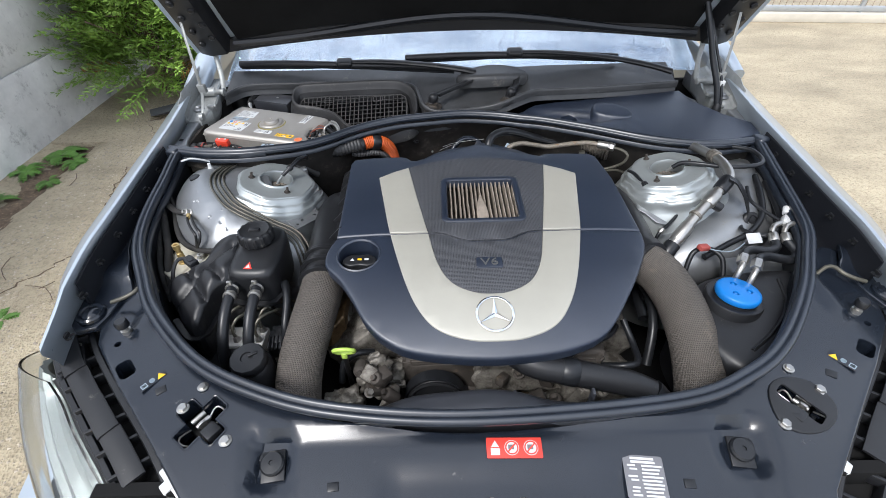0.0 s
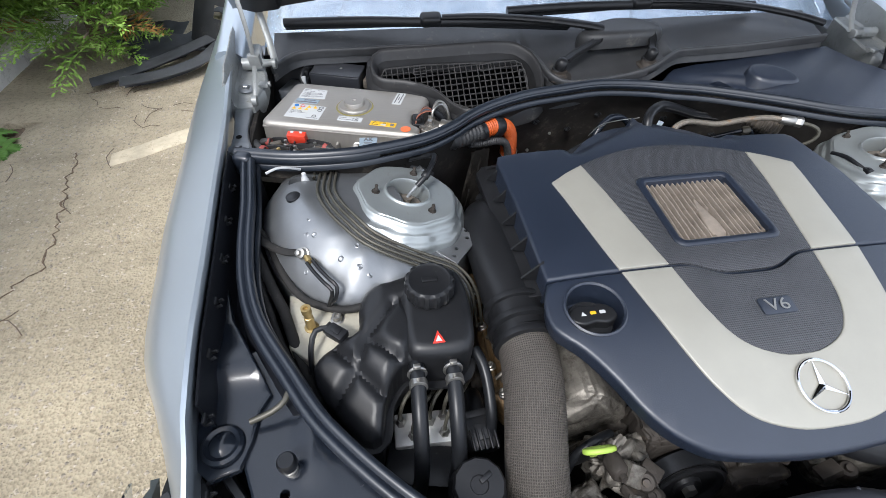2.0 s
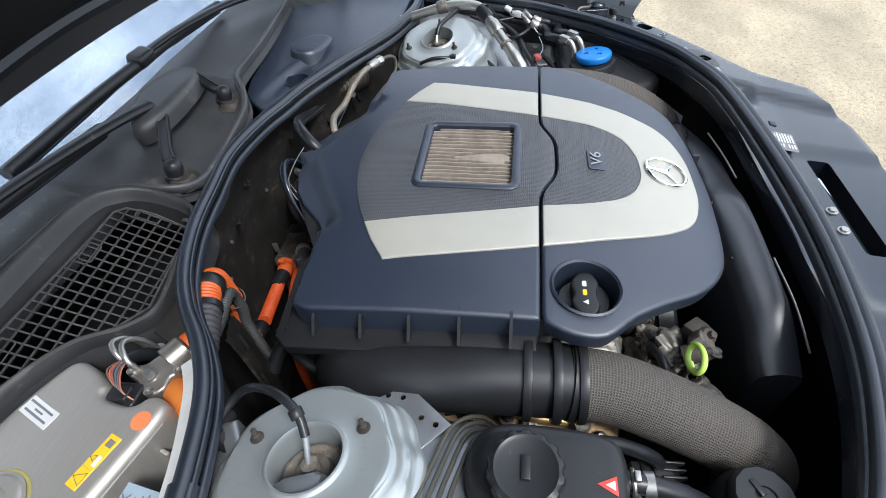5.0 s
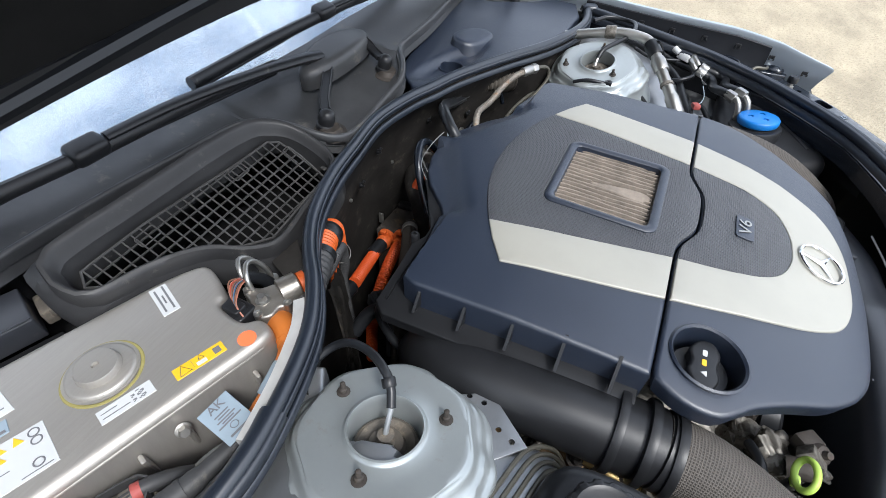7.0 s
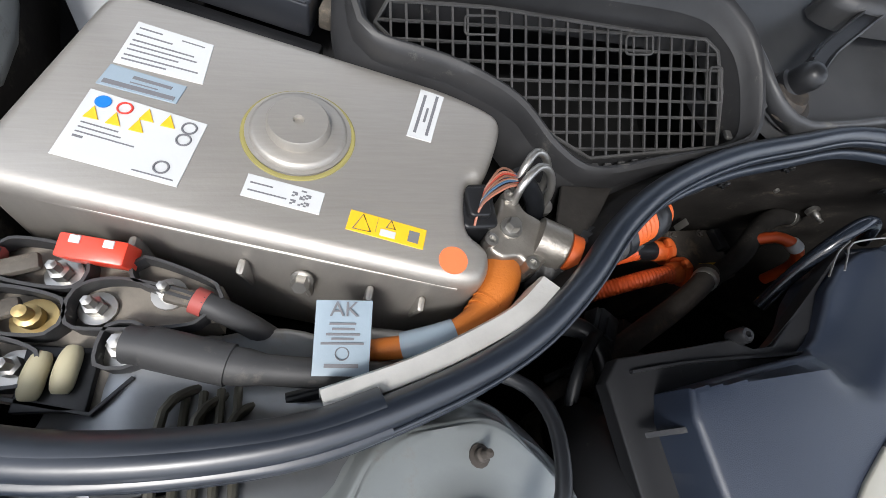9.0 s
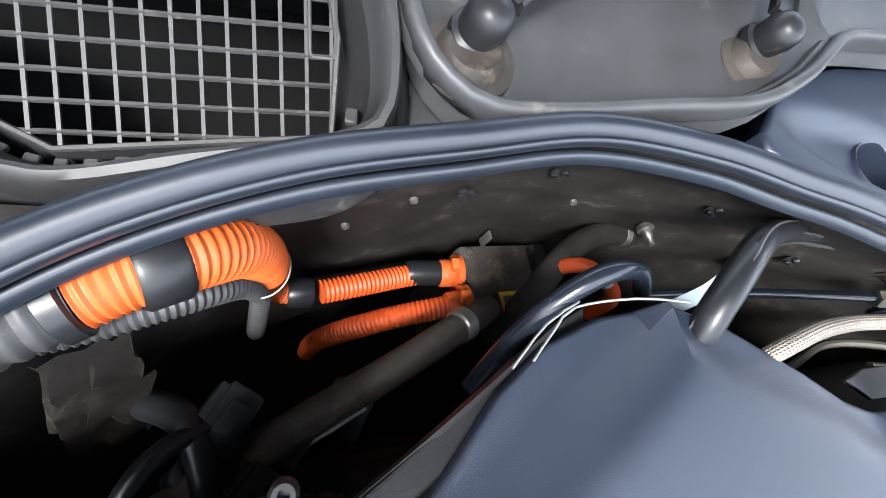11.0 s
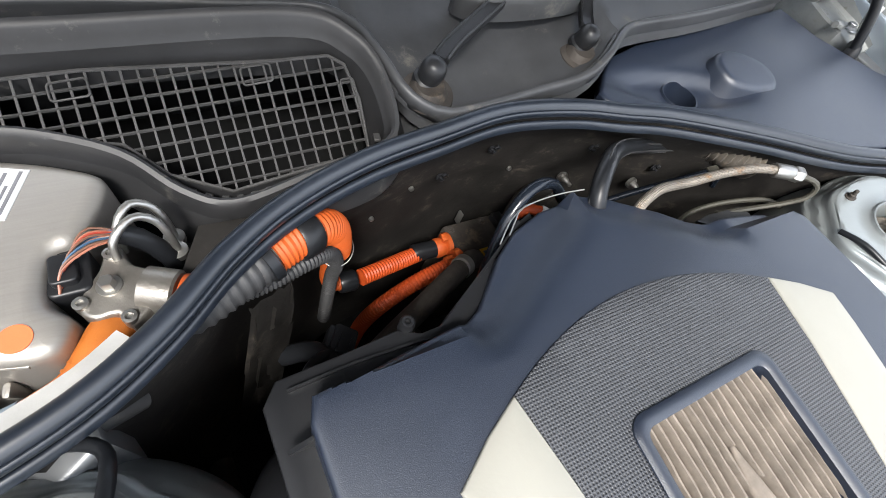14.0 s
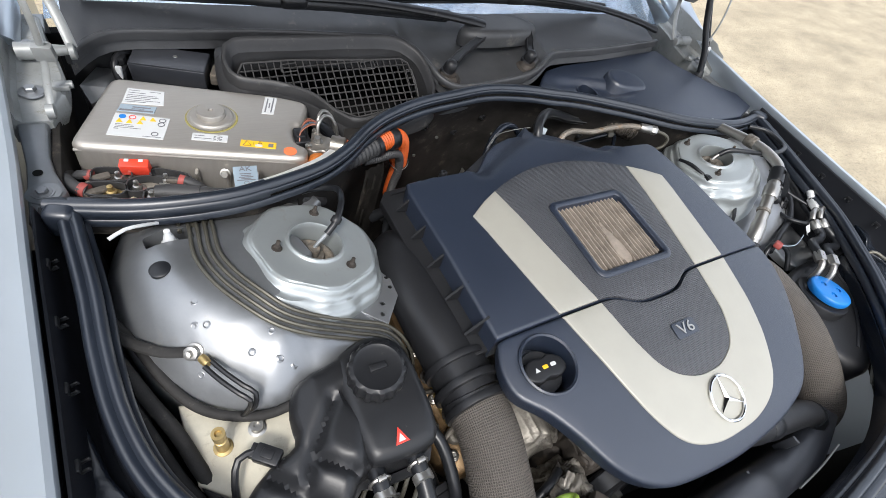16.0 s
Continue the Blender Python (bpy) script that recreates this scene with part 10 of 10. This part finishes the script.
# conifer shrub against the wall
def shrub(cx, cy, height, spread, seed):
    random.seed(seed)
    t = thing("conifer_shrub", "dense green cypress shrub with feathery sprays and brown tips", "shrub", (cx, cy, G))
    bm = bmesh.new()
    tube(bm, [(cx, cy, G - 0.05), (cx + 0.03, cy, 0.5), (cx - 0.02, cy + 0.03, 1.2), (cx, cy, height)], lambda s: 0.06 * (1 - s) + 0.008, 8, 0.15)
    part("trunk", bm, BARK, t)
    crown = [bmesh.new() for _ in range(3)]
    dead = bmesh.new()
    limbs = bmesh.new()
    for k in range(620):
        h = random.uniform(0.0, 1.0)
        z = G + 0.12 + h * height
        a = random.uniform(0, 6.283)
        reach = spread * (1 - 0.55 * h) * random.uniform(0.55, 1.15)
        d = V(math.cos(a), math.sin(a), random.uniform(0.05, 0.75)).normalized()
        base = V(cx, cy, z) + d * reach * 0.25
        tip = base + d * reach
        if base.x + d.x * reach < -2.9:
            tip.x = -2.9
        d = (tip - base)
        reach = d.length
        d.normalize()
        if k % 5 == 0:
            tube(limbs, [base - d * 0.2, base + d * reach * 0.6, tip], 0.006, 5, 0.2)
        side = d.cross(V(0, 0, 1)).normalized()
        up = side.cross(d)
        bmx = crown[k % 3] if random.random() > 0.03 else dead
        for j in range(16):
            u = 0.18 + 0.82 * j / 15
            p = base + d * reach * u - V(0, 0, 0.06 * u * u)
            for sg in (-1, 1):
                L = 0.17 * (1.12 - u) + 0.035
                dd = (d * 0.85 + side * sg * random.uniform(0.45, 0.9) + up * random.uniform(-0.45, 0.5)).normalized()
                for f in range(3):
                    q = p + dd * L * f / 3.2
                    de = (dd + side * sg * random.uniform(-0.5, 0.5) + up * random.uniform(-0.5, 0.5)).normalized()
                    s2 = de.cross(V(random.uniform(-1, 1), random.uniform(-1, 1), 1)).normalized()
                    l2, w2 = L * random.uniform(0.4, 0.7), random.uniform(0.0045, 0.008)
                    v = [bmx.verts.new(q), bmx.verts.new(q + de * l2 * 0.5 + s2 * w2), bmx.verts.new(q + de * l2), bmx.verts.new(q + de * l2 * 0.5 - s2 * w2)]
                    bmx.faces.new(v)
    part("branchwork", limbs, BARK, t)
    for b in crown:
        part("crown", b, LEAF, t, "feathery green sprays")
    part("dead_spray", dead, DEADLEAF, t, "dry orange-brown sprays")
    return t


shrub(-2.52, 3.62, 1.7, 0.72, 3)
shrub(-2.45, 4.55, 2.0, 0.72, 9)

# torn dark plastic sheets lying on the ground
random.seed(31)
for cx, cy, w, h, turn, lift in ((-2.0, 3.48, 0.52, 0.26, 38, 0.05), (-2.2, 3.75, 0.5, 0.3, -10, 0.08), (-1.62, 4.35, 0.5, 0.28, 70, 0.05)):
    bm = bmesh.new()
    rows = []
    for i in range(15):
        u = i / 14 - 0.5
        row = []
        for j in range(7):
            v = j / 6 - 0.5
            e = 1 + 0.25 * noise.noise((u * 5 + cx * 9, v * 3, 0))
            c, s = math.cos(radians(turn)), math.sin(radians(turn))
            x, y = u * w, v * h * e
            row.append((cx + x * c - y * s, cy + x * s + y * c, G + 0.012 + lift * (0.5 + v) + 0.05 * abs(noise.noise((u * 4 + cx, v * 4 + cy, 1)))))
        rows.append(row)
    rings(bm, [r + [(x, y, z - 0.006) for x, y, z in r[::-1]] for r in rows])
    single("plastic_liner", bm, DEBRIS, "torn dark grey plastic wheel-arch liner lying on the ground", "debris", "plastic scrap")

for pts, lip in (([(-2.17, 2.96, G + 0.03), (-1.94, 3.03, G + 0.035), (-1.74, 3.20, G + 0.04), (-1.65, 3.44, G + 0.05)], 0.055), ([(-2.38, 3.0, G + 0.02), (-2.17, 3.11, G + 0.035), (-1.96, 3.28, G + 0.05), (-1.73, 3.52, G + 0.07)], 0.045)):
    bm = bmesh.new()
    ribbon(bm, pts, [(-0.012, -0.03), (-0.020, 0.0), (-0.012, lip * 0.8), (0.03, lip), (0.11, lip * 0.7), (0.11, lip * 0.7 - 0.006), (0.03, lip - 0.007), (-0.005, lip * 0.6), (-0.011, 0.0), (-0.004, -0.03)], 0.03)
    single("plastic_liner", bm, DEBRIS, "curved strip of torn dark plastic lying on the ground", "debris", "plastic scrap")
bm = bmesh.new()
rows = []
for i in range(15):
    rows.append([])
    for j in range(10):
        a, b = i / 14, j / 9
        ragged = 0.02 * noise.noise((a * 9, b * 7, 3)) * (1 if i in (0, 14) or j in (0, 9) else 0)
        rows[-1].append((-1.88 + 0.40 * a + 0.12 * b + ragged, 3.62 - 0.31 * a + 0.17 * b - 0.05 * math.sin(math.pi * a), G + 0.012 + 0.36 * b + 0.03 * (1 - a) * (1 - b) + ragged))
vs = [[bm.verts.new(p) for p in row] for row in rows]
for i in range(14):
    for j in range(9):
        if not (6 <= i <= 9 and 5 <= j <= 6) and not (i >= 12 and j in (3, 7)):
            bm.faces.new((vs[i][j], vs[i + 1][j], vs[i + 1][j + 1], vs[i][j + 1]))
bmesh.ops.solidify(bm, geom=bm.faces[:], thickness=0.006)
single("plastic_shield", bm, DEBRIS, "grey plastic splash shield with a slot leaning among the scrap", "debris", "plastic scrap")

# mesh fence on a kerb at the yard's far side
fence = thing("mesh_fence", "rusty welded mesh fence on a pale kerb rail", "fence", (5.4, 5.2, G))
p0, p1 = V(2.6, 5.48, G), V(9.5, 4.62, G)
d = (p1 - p0).normalized()
ang = math.degrees(math.atan2(d.y, d.x))
mid = (p0 + p1) / 2
bm = bmesh.new()
box(bm, mid + V(0, 0, 0.05), ((p1 - p0).length, 0.16, 0.10), 0.01, pose(0, 0, 0, 0, 0, ang))
part("kerb", bm, PATCH, fence, "pale concrete kerb")
bm = bmesh.new()
box(bm, mid + V(0, 0, 0.14), ((p1 - p0).length, 0.05, 0.05), 0.006, pose(0, 0, 0, 0, 0, ang))
part("bottom_rail", bm, GALV, fence, "galvanised bottom rail")
for k in range(94):
    p = p0 + d * 0.073 * k
    bm = bmesh.new()
    tube(bm, [p + V(0, 0, 0.14), p + V(0, 0, 1.55)], 0.0025, 5, 2.0, smooth=False)
    part("wire", bm, RUST, fence)
for k in range(8):
    bm = bmesh.new()
    z = V(0, 0, 0.24 + 0.18 * k)
    tube(bm, [p0 + z, p1 + z], 0.0028, 5, 9.0, smooth=False)
    part("wire", bm, RUST, fence)
for k in range(4):
    p = p0 + d * 2.3 * k
    bm = bmesh.new()
    tube(bm, [p + V(0, 0, 0), p + V(0, 0, 1.6)], 0.025, 10, 2.0, smooth=False)
    part("post", bm, GALV, fence)
